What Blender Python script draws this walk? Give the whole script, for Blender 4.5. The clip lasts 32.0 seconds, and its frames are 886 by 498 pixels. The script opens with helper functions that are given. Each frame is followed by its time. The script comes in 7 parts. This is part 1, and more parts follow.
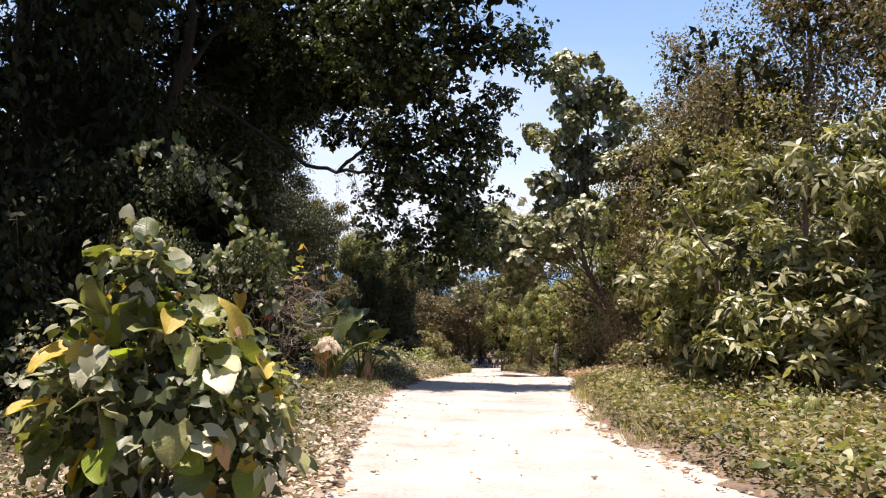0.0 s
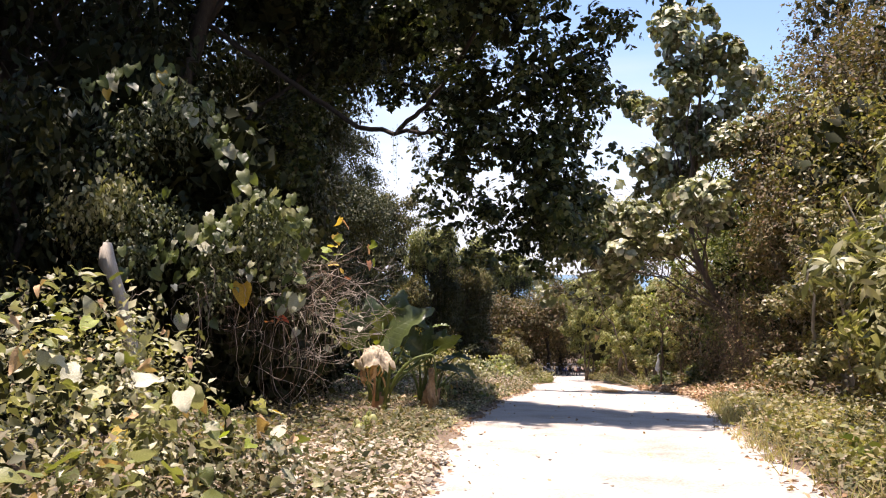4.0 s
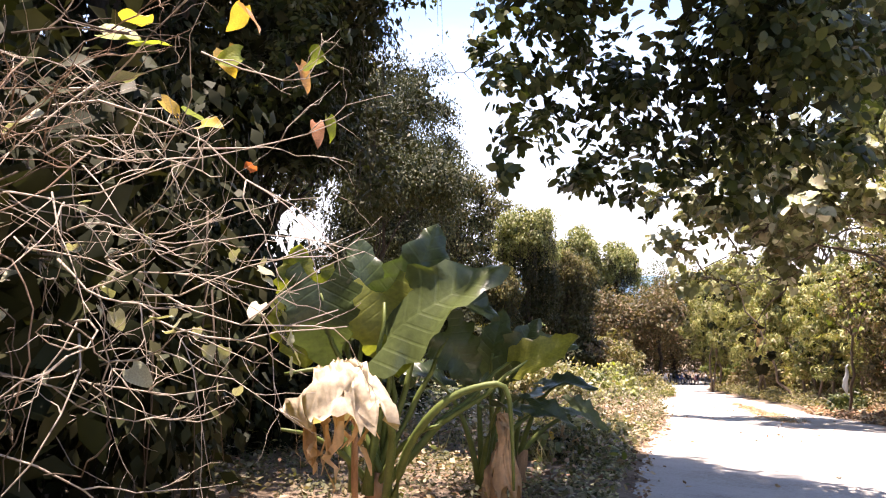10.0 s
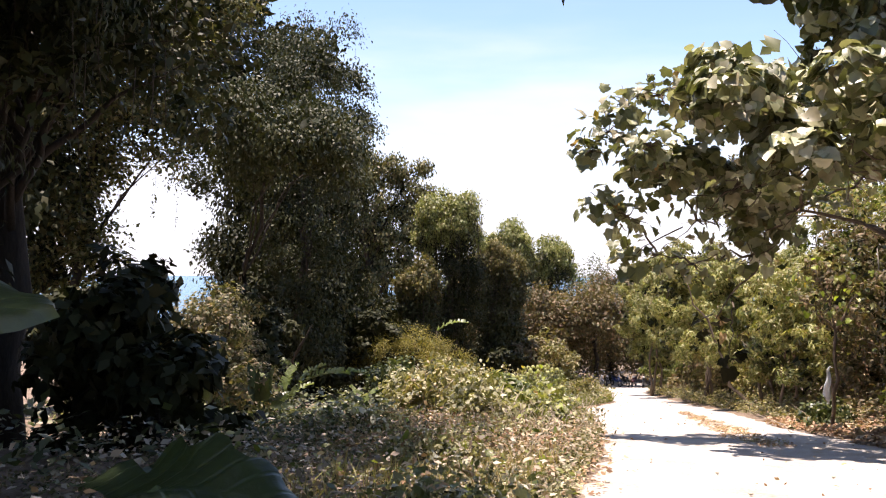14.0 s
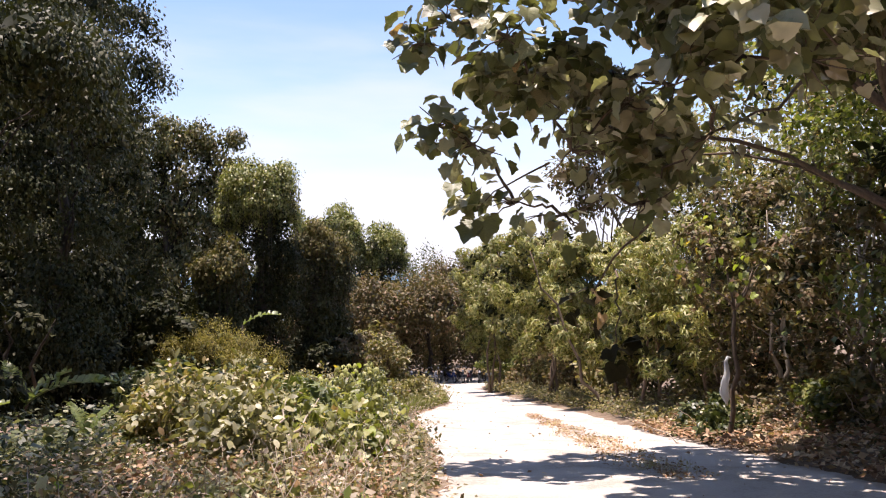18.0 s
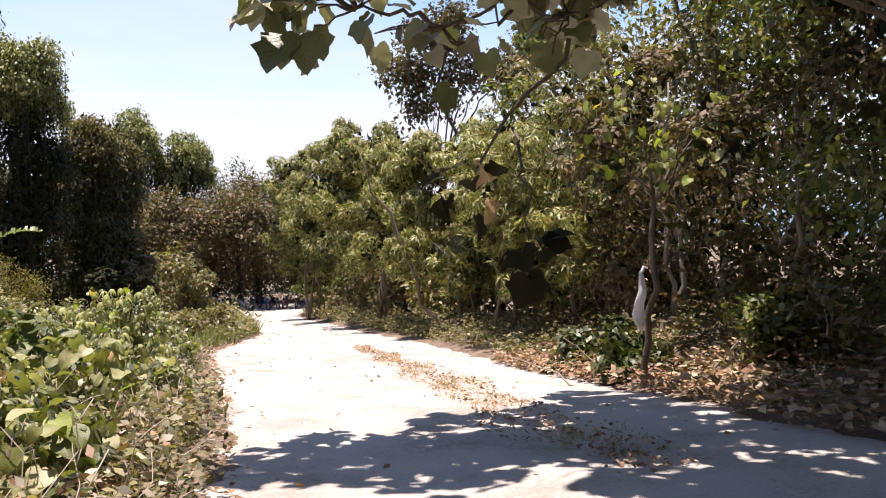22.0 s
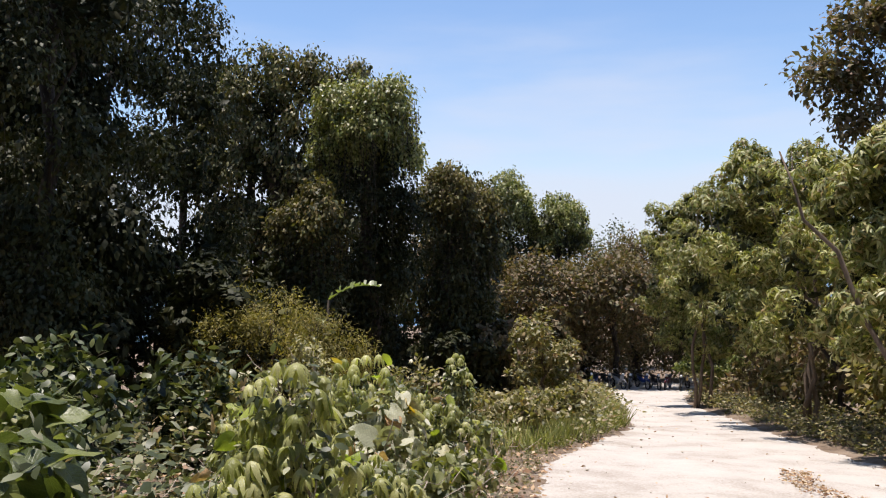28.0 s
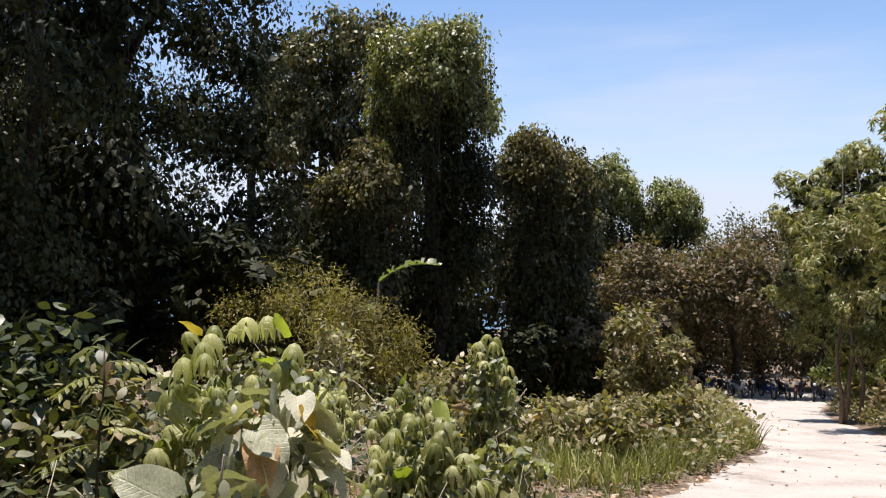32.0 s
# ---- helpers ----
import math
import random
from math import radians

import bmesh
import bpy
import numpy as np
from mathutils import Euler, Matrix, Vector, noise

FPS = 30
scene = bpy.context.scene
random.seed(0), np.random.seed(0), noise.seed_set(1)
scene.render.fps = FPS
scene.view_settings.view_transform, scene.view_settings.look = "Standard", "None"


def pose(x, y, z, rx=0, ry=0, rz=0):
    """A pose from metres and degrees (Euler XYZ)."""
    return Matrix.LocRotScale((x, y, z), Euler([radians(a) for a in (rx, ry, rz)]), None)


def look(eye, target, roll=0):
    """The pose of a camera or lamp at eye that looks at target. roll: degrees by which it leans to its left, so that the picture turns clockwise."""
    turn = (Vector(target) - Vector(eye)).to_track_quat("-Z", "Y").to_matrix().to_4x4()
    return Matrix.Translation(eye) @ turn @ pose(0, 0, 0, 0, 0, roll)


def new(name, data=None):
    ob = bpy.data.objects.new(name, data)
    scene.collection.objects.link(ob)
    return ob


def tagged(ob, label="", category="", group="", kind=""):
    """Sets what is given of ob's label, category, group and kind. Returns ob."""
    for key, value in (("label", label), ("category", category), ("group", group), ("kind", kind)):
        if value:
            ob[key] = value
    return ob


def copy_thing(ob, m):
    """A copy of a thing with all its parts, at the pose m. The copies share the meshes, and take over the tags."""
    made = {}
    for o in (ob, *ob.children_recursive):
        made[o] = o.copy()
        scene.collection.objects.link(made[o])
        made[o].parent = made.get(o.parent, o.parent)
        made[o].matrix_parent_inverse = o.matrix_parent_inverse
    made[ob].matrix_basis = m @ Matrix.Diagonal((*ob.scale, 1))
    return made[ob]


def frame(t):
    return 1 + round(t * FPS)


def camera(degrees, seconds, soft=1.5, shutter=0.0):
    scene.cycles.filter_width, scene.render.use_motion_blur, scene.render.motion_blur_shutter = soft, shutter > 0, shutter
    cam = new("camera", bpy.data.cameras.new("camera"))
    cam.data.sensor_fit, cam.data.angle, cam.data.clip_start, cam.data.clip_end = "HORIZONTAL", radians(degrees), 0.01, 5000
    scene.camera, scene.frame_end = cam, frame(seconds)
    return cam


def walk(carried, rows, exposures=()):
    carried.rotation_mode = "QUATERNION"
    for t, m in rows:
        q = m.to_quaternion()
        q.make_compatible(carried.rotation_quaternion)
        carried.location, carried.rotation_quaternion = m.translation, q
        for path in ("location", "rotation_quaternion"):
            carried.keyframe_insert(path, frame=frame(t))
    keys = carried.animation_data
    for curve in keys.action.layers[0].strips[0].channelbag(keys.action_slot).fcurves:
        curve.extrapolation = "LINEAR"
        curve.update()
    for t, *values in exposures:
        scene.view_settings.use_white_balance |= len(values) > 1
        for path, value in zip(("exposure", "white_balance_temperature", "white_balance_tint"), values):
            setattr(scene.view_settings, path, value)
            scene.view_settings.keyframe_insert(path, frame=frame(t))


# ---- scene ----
cam = camera(57.4, 32.0, 1.15)
METRES, EYE, TILT, LEAN, TURN = 44.0, 1.4, 1.4, 0.0, 0.0
ROWS = [
    (0.0, 0.0, 0.0, 0.0, 0.0, 0.0, -0.0),
    (0.5, -0.0007, 0.017, -0.0003, 0.56, 0.05, 0.02),
    (1.0, -0.0016, 0.0326, -0.0012, 1.14, 0.15, 0.01),
    (1.5, -0.003, 0.0478, -0.0028, 1.64, 0.3, -0.0),
    (2.0, -0.003, 0.062, -0.0041, 2.12, 0.37, 0.08),
    (2.5, -0.0034, 0.0776, -0.0061, 2.53, 0.37, 0.06),
    (3.0, -0.0039, 0.093, -0.0077, 2.92, 0.34, 0.02),
    (3.5, -0.0065, 0.1094, -0.0089, 3.5, 0.28, -0.13),
    (4.0, -0.0072, 0.1255, -0.0107, 5.25, 0.22, -0.09),
    (4.5, -0.0082, 0.1422, -0.0129, 6.93, 0.22, -0.06),
    (6.5, -0.0161, 0.2086, -0.0204, 9.9, 0.48, -0.02),
    (7.0, -0.0174, 0.2273, -0.022, 10.33, 0.6, 0.05),
    (7.5, -0.0192, 0.2433, -0.0242, 10.61, 0.62, 0.05),
    (8.0, -0.0209, 0.2612, -0.0256, 10.93, 0.6, -0.0),
    (8.5, -0.0227, 0.2787, -0.0276, 11.22, 0.53, 0.07),
    (9.0, -0.0239, 0.2973, -0.0289, 11.49, 0.47, 0.16),
    (9.5, -0.0244, 0.3139, -0.0307, 11.73, 0.38, 0.13),
    (10.0, -0.0247, 0.3309, -0.0323, 12.0, 0.3, 0.14),
    (10.5, -0.0246, 0.3481, -0.0348, 12.22, 0.29, 0.23),
    (11.0, -0.0236, 0.3664, -0.0371, 12.23, 0.28, 0.24),
    (11.5, -0.0225, 0.3832, -0.0392, 12.01, 0.31, 0.15),
    (12.0, -0.0211, 0.4014, -0.0412, 11.47, 0.35, 0.12),
    (12.5, -0.0187, 0.418, -0.0432, 10.51, 0.4, 0.17),
    (13.0, -0.0175, 0.4352, -0.0448, 9.54, 0.44, 0.11),
    (13.5, -0.0174, 0.4509, -0.0466, 8.51, 0.44, 0.02),
    (15.5, -0.0212, 0.5191, -0.0552, 6.67, 0.24, -0.14),
    (16.0, -0.0208, 0.5359, -0.0571, 5.99, 0.16, -0.04),
    (16.5, -0.0183, 0.5539, -0.0586, 2.57, 0.14, 0.16),
    (17.0, -0.0148, 0.57, -0.0603, 0.98, 0.1, 0.17),
    (17.5, -0.011, 0.586, -0.063, -2.8, 0.09, 0.14),
    (18.0, -0.01, 0.602, -0.0654, -3.92, 0.15, -0.04),
    (18.5, -0.0072, 0.6152, -0.0672, -5.39, 0.23, -0.15),
    (19.0, -0.0059, 0.629, -0.0697, -6.87, 0.32, -0.33),
    (19.5, -0.0032, 0.6428, -0.0719, -8.93, 0.37, -0.42),
    (20.0, -0.0004, 0.657, -0.0747, -10.07, 0.43, -0.52),
    (20.5, 0.0012, 0.6721, -0.077, -16.04, -2.77, -0.58),
    (21.0, 0.001, 0.6866, -0.0787, -17.09, -4.2, -0.74),
    (21.5, 0.0026, 0.7003, -0.0804, -16.99, -3.58, -0.77),
    (22.0, 0.0028, 0.7141, -0.0828, -16.79, -5.07, -0.63),
    (22.5, 0.0019, 0.728, -0.0851, -16.64, -6.16, -0.48),
    (23.0, 0.0014, 0.7414, -0.086, -12.24, -2.55, -0.48),
    (23.5, 0.002, 0.7558, -0.0878, -10.8, -2.51, -0.3),
    (24.0, 0.0035, 0.77, -0.0888, -9.61, -2.52, -0.1),
    (24.5, 0.0063, 0.7841, -0.0905, -7.84, -2.17, 0.01),
    (25.0, 0.0111, 0.7954, -0.0924, -5.03, -1.78, 0.1),
    (25.5, 0.0156, 0.8084, -0.0952, -2.66, -1.36, 0.28),
    (26.0, 0.0198, 0.8195, -0.0973, 2.2, -0.9, 0.32),
    (26.5, 0.0224, 0.8336, -0.099, 3.74, -0.61, 0.46),
    (28.5, 0.0217, 0.8891, -0.1065, 11.46, 0.3, 0.18),
    (29.0, 0.0232, 0.9004, -0.1089, 12.08, 0.49, 0.19),
    (29.5, 0.0229, 0.9141, -0.1116, 12.83, 0.53, 0.13),
    (30.0, 0.0225, 0.927, -0.1138, 13.44, 0.49, 0.15),
    (30.5, 0.0218, 0.9409, -0.1157, 14.26, 0.51, 0.14),
    (31.0, 0.0228, 0.9548, -0.1184, 14.95, 0.46, 0.23),
    (31.5, 0.0226, 0.9698, -0.1206, 16.32, 0.37, 0.26),
    (32.0, 0.0217, 0.9846, -0.1229, 17.44, 0.35, 0.24),
]
walk(cam, [(t, pose(0, 0, EYE, TILT, LEAN, TURN) @ pose(METRES * x, METRES * y, METRES * z, 90 + pitch, roll, yaw)) for t, x, y, z, yaw, pitch, roll in ROWS], [(0.0, 0.78, 6900, 19), (4.0, 1.02, 6900, 22), (7.0, 1.42, 6900, 24), (9.0, 1.7, 7050, 25), (11.0, 1.76, 7200, 24), (12.5, 1.48, 7200, 23), (14.5, 1.1, 7000, 23), (17.0, 0.9, 6900, 24), (19.5, 1.0, 6850, 24), (21.0, 0.88, 6800, 24), (22.0, 0.86, 6760, 22), (24.0, 0.56, 6650, 17), (26.0, 0.48, 6550, 15), (32.0, 0.54, 6550, 16)])
# light: hot midday sun almost overhead, a little ahead and to the left, clear hazy sky
SUN = Vector((-0.5, 0.35, 5.0)).normalized()
lamp = bpy.data.lights.new("sun", "SUN")
lamp.energy, lamp.angle, lamp.color = 5.0, radians(0.55), (1.0, 0.955, 0.88)
sun = new("sun", lamp)
sun.matrix_world = look((0, 0, 60), Vector((0, 0, 60)) - SUN)
world = bpy.data.worlds.new("sky")
scene.world = world
world.use_nodes = True
wn = world.node_tree.nodes
wl = world.node_tree.links
wn.clear()
sky = wn.new("ShaderNodeTexSky")
sky.sky_type, sky.sun_disc = "NISHITA", False
sky.sun_elevation = math.asin(SUN.z)
sky.sun_rotation = math.atan2(SUN.x, SUN.y)
sky.air_density, sky.dust_density, sky.ozone_density = 1.0, 0.5, 1.0
# thin white haze and high cloud low over the sea
wc = wn.new("ShaderNodeTexCoord")
ws = wn.new("ShaderNodeSeparateXYZ")
wl.new(wc.outputs["Generated"], ws.inputs[0])
wm = wn.new("ShaderNodeMapping")
wm.inputs["Scale"].default_value = (1.6, 1.6, 8.0)
wl.new(wc.outputs["Generated"], wm.inputs[0])
wz = wn.new("ShaderNodeTexNoise")
wz.inputs["Scale"].default_value, wz.inputs["Detail"].default_value = 1.6, 5.0
wl.new(wm.outputs[0], wz.inputs["Vector"])
wa = wn.new("ShaderNodeMath")
wa.operation = "MULTIPLY_ADD"
wa.inputs[1].default_value = 0.34
wl.new(wz.outputs["Fac"], wa.inputs[0])
wl.new(ws.outputs["Z"], wa.inputs[2])
wr = wn.new("ShaderNodeMapRange")
wr.interpolation_type = "SMOOTHSTEP"
wr.inputs["From Min"].default_value, wr.inputs["From Max"].default_value = 0.46, 0.22
wl.new(wa.outputs[0], wr.inputs["Value"])
wsc = wn.new("ShaderNodeMath")
wsc.operation = "MULTIPLY"
wsc.inputs[1].default_value = 0.85
wl.new(wr.outputs[0], wsc.inputs[0])
wx = wn.new("ShaderNodeMix")
wx.data_type = "RGBA"
wl.new(wsc.outputs[0], wx.inputs["Factor"])
wv = wn.new("ShaderNodeVectorMath")
wv.operation = "MULTIPLY"
wv.inputs[1].default_value = (0.93, 1.04, 1.12)
wl.new(sky.outputs[0], wv.inputs[0])
wl.new(wv.outputs[0], wx.inputs[6])
wx.inputs[7].default_value = (4.6, 5.05, 5.8, 1)
wb = wn.new("ShaderNodeBackground")
wb.inputs["Strength"].default_value = 0.112
wo = wn.new("ShaderNodeOutputWorld")
wl.new(wx.outputs[2], wb.inputs[0])
wl.new(wb.outputs[0], wo.inputs[0])

# ---- materials ----


def material(name):
    m = bpy.data.materials.new(name)
    m.use_nodes = True
    nt = m.node_tree
    nt.nodes.clear()
    out = nt.nodes.new("ShaderNodeOutputMaterial")
    return m, nt, out


def node(nt, kind, **vals):
    n = nt.nodes.new(kind)
    for k, v in vals.items():
        n.inputs[k].default_value = v
    return n


def ramp(nt, stops):
    r = nt.nodes.new("ShaderNodeValToRGB")
    while len(r.color_ramp.elements) < len(stops):
        r.color_ramp.elements.new(0.5)
    for e, (p, c) in zip(r.color_ramp.elements, stops):
        e.position, e.color = p, (*c, 1)
    return r


def leaf_material(name, cols, translucent=0.35, rough=0.5, single=False, spots=0.38, gloss=0.5):
    """Leaf skin: each leaf its own tint, blotches and veins of lighter tone, and light shining through."""
    m, nt, out = material(name)
    L = nt.links
    if single:
        rnd = nt.nodes.new("ShaderNodeObjectInfo").outputs["Random"]
    else:
        rnd = nt.nodes.new("ShaderNodeNewGeometry").outputs["Random Per Island"]
    n = len(cols)
    cr = ramp(nt, [(i / max(1, n - 1), c) for i, c in enumerate(cols)])
    L.new(rnd, cr.inputs[0])
    co = nt.nodes.new("ShaderNodeTexCoord")
    nz = node(nt, "ShaderNodeTexNoise", Scale=22.0 if single else 5.0, Detail=4.0)
    L.new(co.outputs["Object"], nz.inputs["Vector"])
    big = node(nt, "ShaderNodeTexNoise", Scale=0.6, Detail=2.0)
    geo = nt.nodes.new("ShaderNodeNewGeometry")
    L.new(geo.outputs["Position"], big.inputs["Vector"])
    add = nt.nodes.new("ShaderNodeMath")
    add.operation = "ADD"
    L.new(nz.outputs["Fac"], add.inputs[0])
    L.new(big.outputs["Fac"], add.inputs[1])
    mr = node(nt, "ShaderNodeMapRange")
    mr.inputs[1].default_value, mr.inputs[2].default_value = 0.6, 1.4
    mr.inputs[3].default_value, mr.inputs[4].default_value = 1.0 - spots, 1.0 + spots
    L.new(add.outputs[0], mr.inputs[0])
    dust = nt.nodes.new("ShaderNodeVectorMath")
    dust.operation = "MULTIPLY"
    dust.inputs[1].default_value = (1.06, 1.0, 0.92)
    L.new(cr.outputs[0], dust.inputs[0])
    mul = nt.nodes.new("ShaderNodeVectorMath")
    mul.operation = "SCALE"
    L.new(dust.outputs[0], mul.inputs[0])
    L.new(mr.outputs[0], mul.inputs["Scale"])
    p = node(nt, "ShaderNodeBsdfPrincipled", Roughness=rough)
    p.inputs["Specular IOR Level"].default_value = gloss
    L.new(mul.outputs[0], p.inputs["Base Color"])
    if single:
        # side veins slanting off a pale midrib
        def calc(op, a, b=None, c=None):
            q = nt.nodes.new("ShaderNodeMath")
            q.operation = op
            for i, v in enumerate((a, b, c)):
                if v is None:
                    continue
                if isinstance(v, (int, float)):
                    q.inputs[i].default_value = v
                else:
                    L.new(v, q.inputs[i])
            return q.outputs[0]

        xyz = nt.nodes.new("ShaderNodeSeparateXYZ")
        L.new(co.outputs["Object"], xyz.inputs[0])
        ax = calc("ABSOLUTE", xyz.outputs["X"])
        ph = calc("MULTIPLY", calc("SUBTRACT", xyz.outputs["Y"], calc("MULTIPLY", ax, 0.8)), 46.0)
        side = calc("MULTIPLY", calc("MAXIMUM", calc("SUBTRACT", calc("SINE", ph), 0.72), 0.0), 3.2)
        rib = calc("MAXIMUM", calc("SUBTRACT", 1.0, calc("MULTIPLY", ax, 45.0)), 0.0)
        vein = calc("MINIMUM", calc("ADD", side, rib), 1.0)
        lift = nt.nodes.new("ShaderNodeVectorMath")
        lift.operation = "SCALE"
        L.new(mul.outputs[0], lift.inputs[0])
        L.new(calc("MULTIPLY_ADD", vein, 0.22, 0.97), lift.inputs["Scale"])
        L.new(lift.outputs[0], p.inputs["Base Color"])
        bp = node(nt, "ShaderNodeBump", Strength=0.3, Distance=0.008)
        L.new(calc("SUBTRACT", nz.outputs["Fac"], calc("MULTIPLY", vein, 0.9)), bp.inputs["Height"])
        L.new(bp.outputs[0], p.inputs["Normal"])
    tr = nt.nodes.new("ShaderNodeBsdfTranslucent")
    warm = nt.nodes.new("ShaderNodeVectorMath")
    warm.operation = "MULTIPLY"
    warm.inputs[1].default_value = (1.35, 1.45, 0.6)
    L.new(mul.outputs[0], warm.inputs[0])
    L.new(warm.outputs[0], tr.inputs[0])
    mx = node(nt, "ShaderNodeMixShader", Fac=translucent)
    L.new(p.outputs[0], mx.inputs[1])
    L.new(tr.outputs[0], mx.inputs[2])
    L.new(mx.outputs[0], out.inputs[0])
    return m


def surface(name, stops, scale=6.0, rough=0.9, bump=0.4, fine=60.0, metal=0.0, stretch=(1, 1, 1), dist=0.02, spec=0.3, world_space=False):
    """A matt surface with two scales of tone and a fine relief."""
    m, nt, out = material(name)
    L = nt.links
    src = nt.nodes.new("ShaderNodeNewGeometry").outputs["Position"] if world_space else nt.nodes.new("ShaderNodeTexCoord").outputs["Object"]
    mp = nt.nodes.new("ShaderNodeMapping")
    mp.inputs["Scale"].default_value = stretch
    L.new(src, mp.inputs[0])
    a = node(nt, "ShaderNodeTexNoise", Scale=scale, Detail=6.0, Roughness=0.6)
    b = node(nt, "ShaderNodeTexNoise", Scale=fine, Detail=4.0, Roughness=0.7)
    L.new(mp.outputs[0], a.inputs["Vector"])
    L.new(mp.outputs[0], b.inputs["Vector"])
    mxv = nt.nodes.new("ShaderNodeMath")
    mxv.operation = "MULTIPLY_ADD"
    mxv.inputs[1].default_value = 0.45
    L.new(b.outputs["Fac"], mxv.inputs[0])
    sc = nt.nodes.new("ShaderNodeMath")
    sc.operation = "MULTIPLY"
    sc.inputs[1].default_value = 0.6
    L.new(a.outputs["Fac"], sc.inputs[0])
    L.new(sc.outputs[0], mxv.inputs[2])
    cr = ramp(nt, stops)
    L.new(mxv.outputs[0], cr.inputs[0])
    p = node(nt, "ShaderNodeBsdfPrincipled", Roughness=rough, Metallic=metal)
    p.inputs["Specular IOR Level"].default_value = spec
    L.new(cr.outputs[0], p.inputs["Base Color"])
    bp = node(nt, "ShaderNodeBump", Strength=bump, Distance=dist)
    L.new(mxv.outputs[0], bp.inputs["Height"])
    L.new(bp.outputs[0], p.inputs["Normal"])
    L.new(p.outputs[0], out.inputs[0])
    return m


M_ROAD = surface("pale crushed coral road", [(0.3, (0.2, 0.16, 0.125)), (0.43, (0.345, 0.305, 0.265)), (0.52, (0.43, 0.392, 0.352)), (0.72, (0.5, 0.465, 0.425))], scale=0.9, fine=26.0, rough=0.95, bump=0.9, dist=0.03, spec=0.1, world_space=True)
M_SOIL = surface("dry leafy soil", [(0.3, (0.08, 0.055, 0.036)), (0.48, (0.165, 0.12, 0.087)), (0.66, (0.28, 0.22, 0.165))], scale=1.7, fine=24.0, rough=1.0, bump=0.9, dist=0.05, spec=0.1, world_space=True)
M_BARK = surface("brown bark", [(0.3, (0.06, 0.045, 0.032)), (0.55, (0.15, 0.11, 0.08)), (0.8, (0.25, 0.2, 0.15))], scale=5, fine=30, stretch=(1, 1, 0.25), bump=0.8, dist=0.03)
M_PALEBARK = surface("pale grey bark", [(0.3, (0.2, 0.16, 0.12)), (0.55, (0.36, 0.31, 0.25)), (0.8, (0.5, 0.44, 0.37))], scale=6, fine=30, stretch=(1, 1, 0.3), bump=0.6)
M_REDBARK = surface("reddish brown bark", [(0.3, (0.12, 0.075, 0.05)), (0.55, (0.24, 0.16, 0.11)), (0.8, (0.36, 0.27, 0.2))], scale=5, fine=30, stretch=(1, 1, 0.25), bump=0.7)
M_DARKBARK = surface("dark brown bark", [(0.3, (0.022, 0.017, 0.013)), (0.6, (0.06, 0.047, 0.036)), (0.85, (0.11, 0.09, 0.07))], scale=5, fine=30, stretch=(1, 1, 0.25), bump=0.8, dist=0.03)
M_STUMP = surface("bleached dead wood", [(0.3, (0.22, 0.18, 0.13)), (0.5, (0.46, 0.4, 0.32)), (0.8, (0.66, 0.6, 0.51))], scale=8, fine=40, stretch=(1, 1, 0.2), bump=0.7)
M_TWIG = surface("dry grey twigs", [(0.3, (0.24, 0.19, 0.145)), (0.55, (0.42, 0.35, 0.28)), (0.85, (0.58, 0.51, 0.43))], scale=9, fine=50, bump=0.3)
M_VINE = surface("thin brown vine stems", [(0.3, (0.035, 0.026, 0.02)), (0.7, (0.11, 0.08, 0.055))], scale=9, fine=50, bump=0.3)
M_STALK = surface("green petiole", [(0.3, (0.06, 0.085, 0.02)), (0.7, (0.15, 0.18, 0.045))], scale=6, fine=40, bump=0.2, rough=0.5)
M_DRYSTALK = surface("dead brown stalk sheath", [(0.3, (0.2, 0.1, 0.05)), (0.6, (0.42, 0.25, 0.14)), (0.85, (0.58, 0.40, 0.26))], scale=10, fine=50, stretch=(1, 1, 0.2), bump=0.7)

# leaf tones darkened to carry the deep shade of forest and crown hearts
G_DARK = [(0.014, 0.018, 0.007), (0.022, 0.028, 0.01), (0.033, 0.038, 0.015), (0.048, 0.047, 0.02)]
M_FOREST = leaf_material("deep green canopy and shade-filler leaf", G_DARK, 0.08, 0.58, gloss=0.15)
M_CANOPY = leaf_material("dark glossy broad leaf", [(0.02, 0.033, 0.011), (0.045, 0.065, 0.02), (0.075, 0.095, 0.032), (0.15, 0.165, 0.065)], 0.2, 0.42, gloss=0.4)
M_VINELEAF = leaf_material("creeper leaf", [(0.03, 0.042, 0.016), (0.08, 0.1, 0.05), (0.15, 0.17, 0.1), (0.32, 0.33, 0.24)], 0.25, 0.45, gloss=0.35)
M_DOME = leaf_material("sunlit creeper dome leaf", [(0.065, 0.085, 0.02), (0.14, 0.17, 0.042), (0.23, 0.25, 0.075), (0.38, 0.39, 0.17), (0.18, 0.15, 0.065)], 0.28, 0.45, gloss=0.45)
# forest leaf in half-lit and sunlit copies, the light put into the colour
M_TALLFOREST = leaf_material("half-lit olive forest leaf", [(0.03, 0.037, 0.012), (0.043, 0.052, 0.018), (0.062, 0.068, 0.026), (0.05, 0.048, 0.022)], 0.12, 0.55, gloss=0.25)
M_ROUNDTREE = leaf_material("sunlit olive creeper leaf", [(0.035, 0.042, 0.014), (0.08, 0.09, 0.03), (0.15, 0.15, 0.055), (0.25, 0.23, 0.11), (0.11, 0.08, 0.045)], 0.2, 0.5, gloss=0.35)
M_BROWNDOME = leaf_material("browning creeper leaf", [(0.06, 0.06, 0.022), (0.15, 0.12, 0.05), (0.12, 0.13, 0.04), (0.24, 0.19, 0.09)], 0.28, 0.6, gloss=0.3)
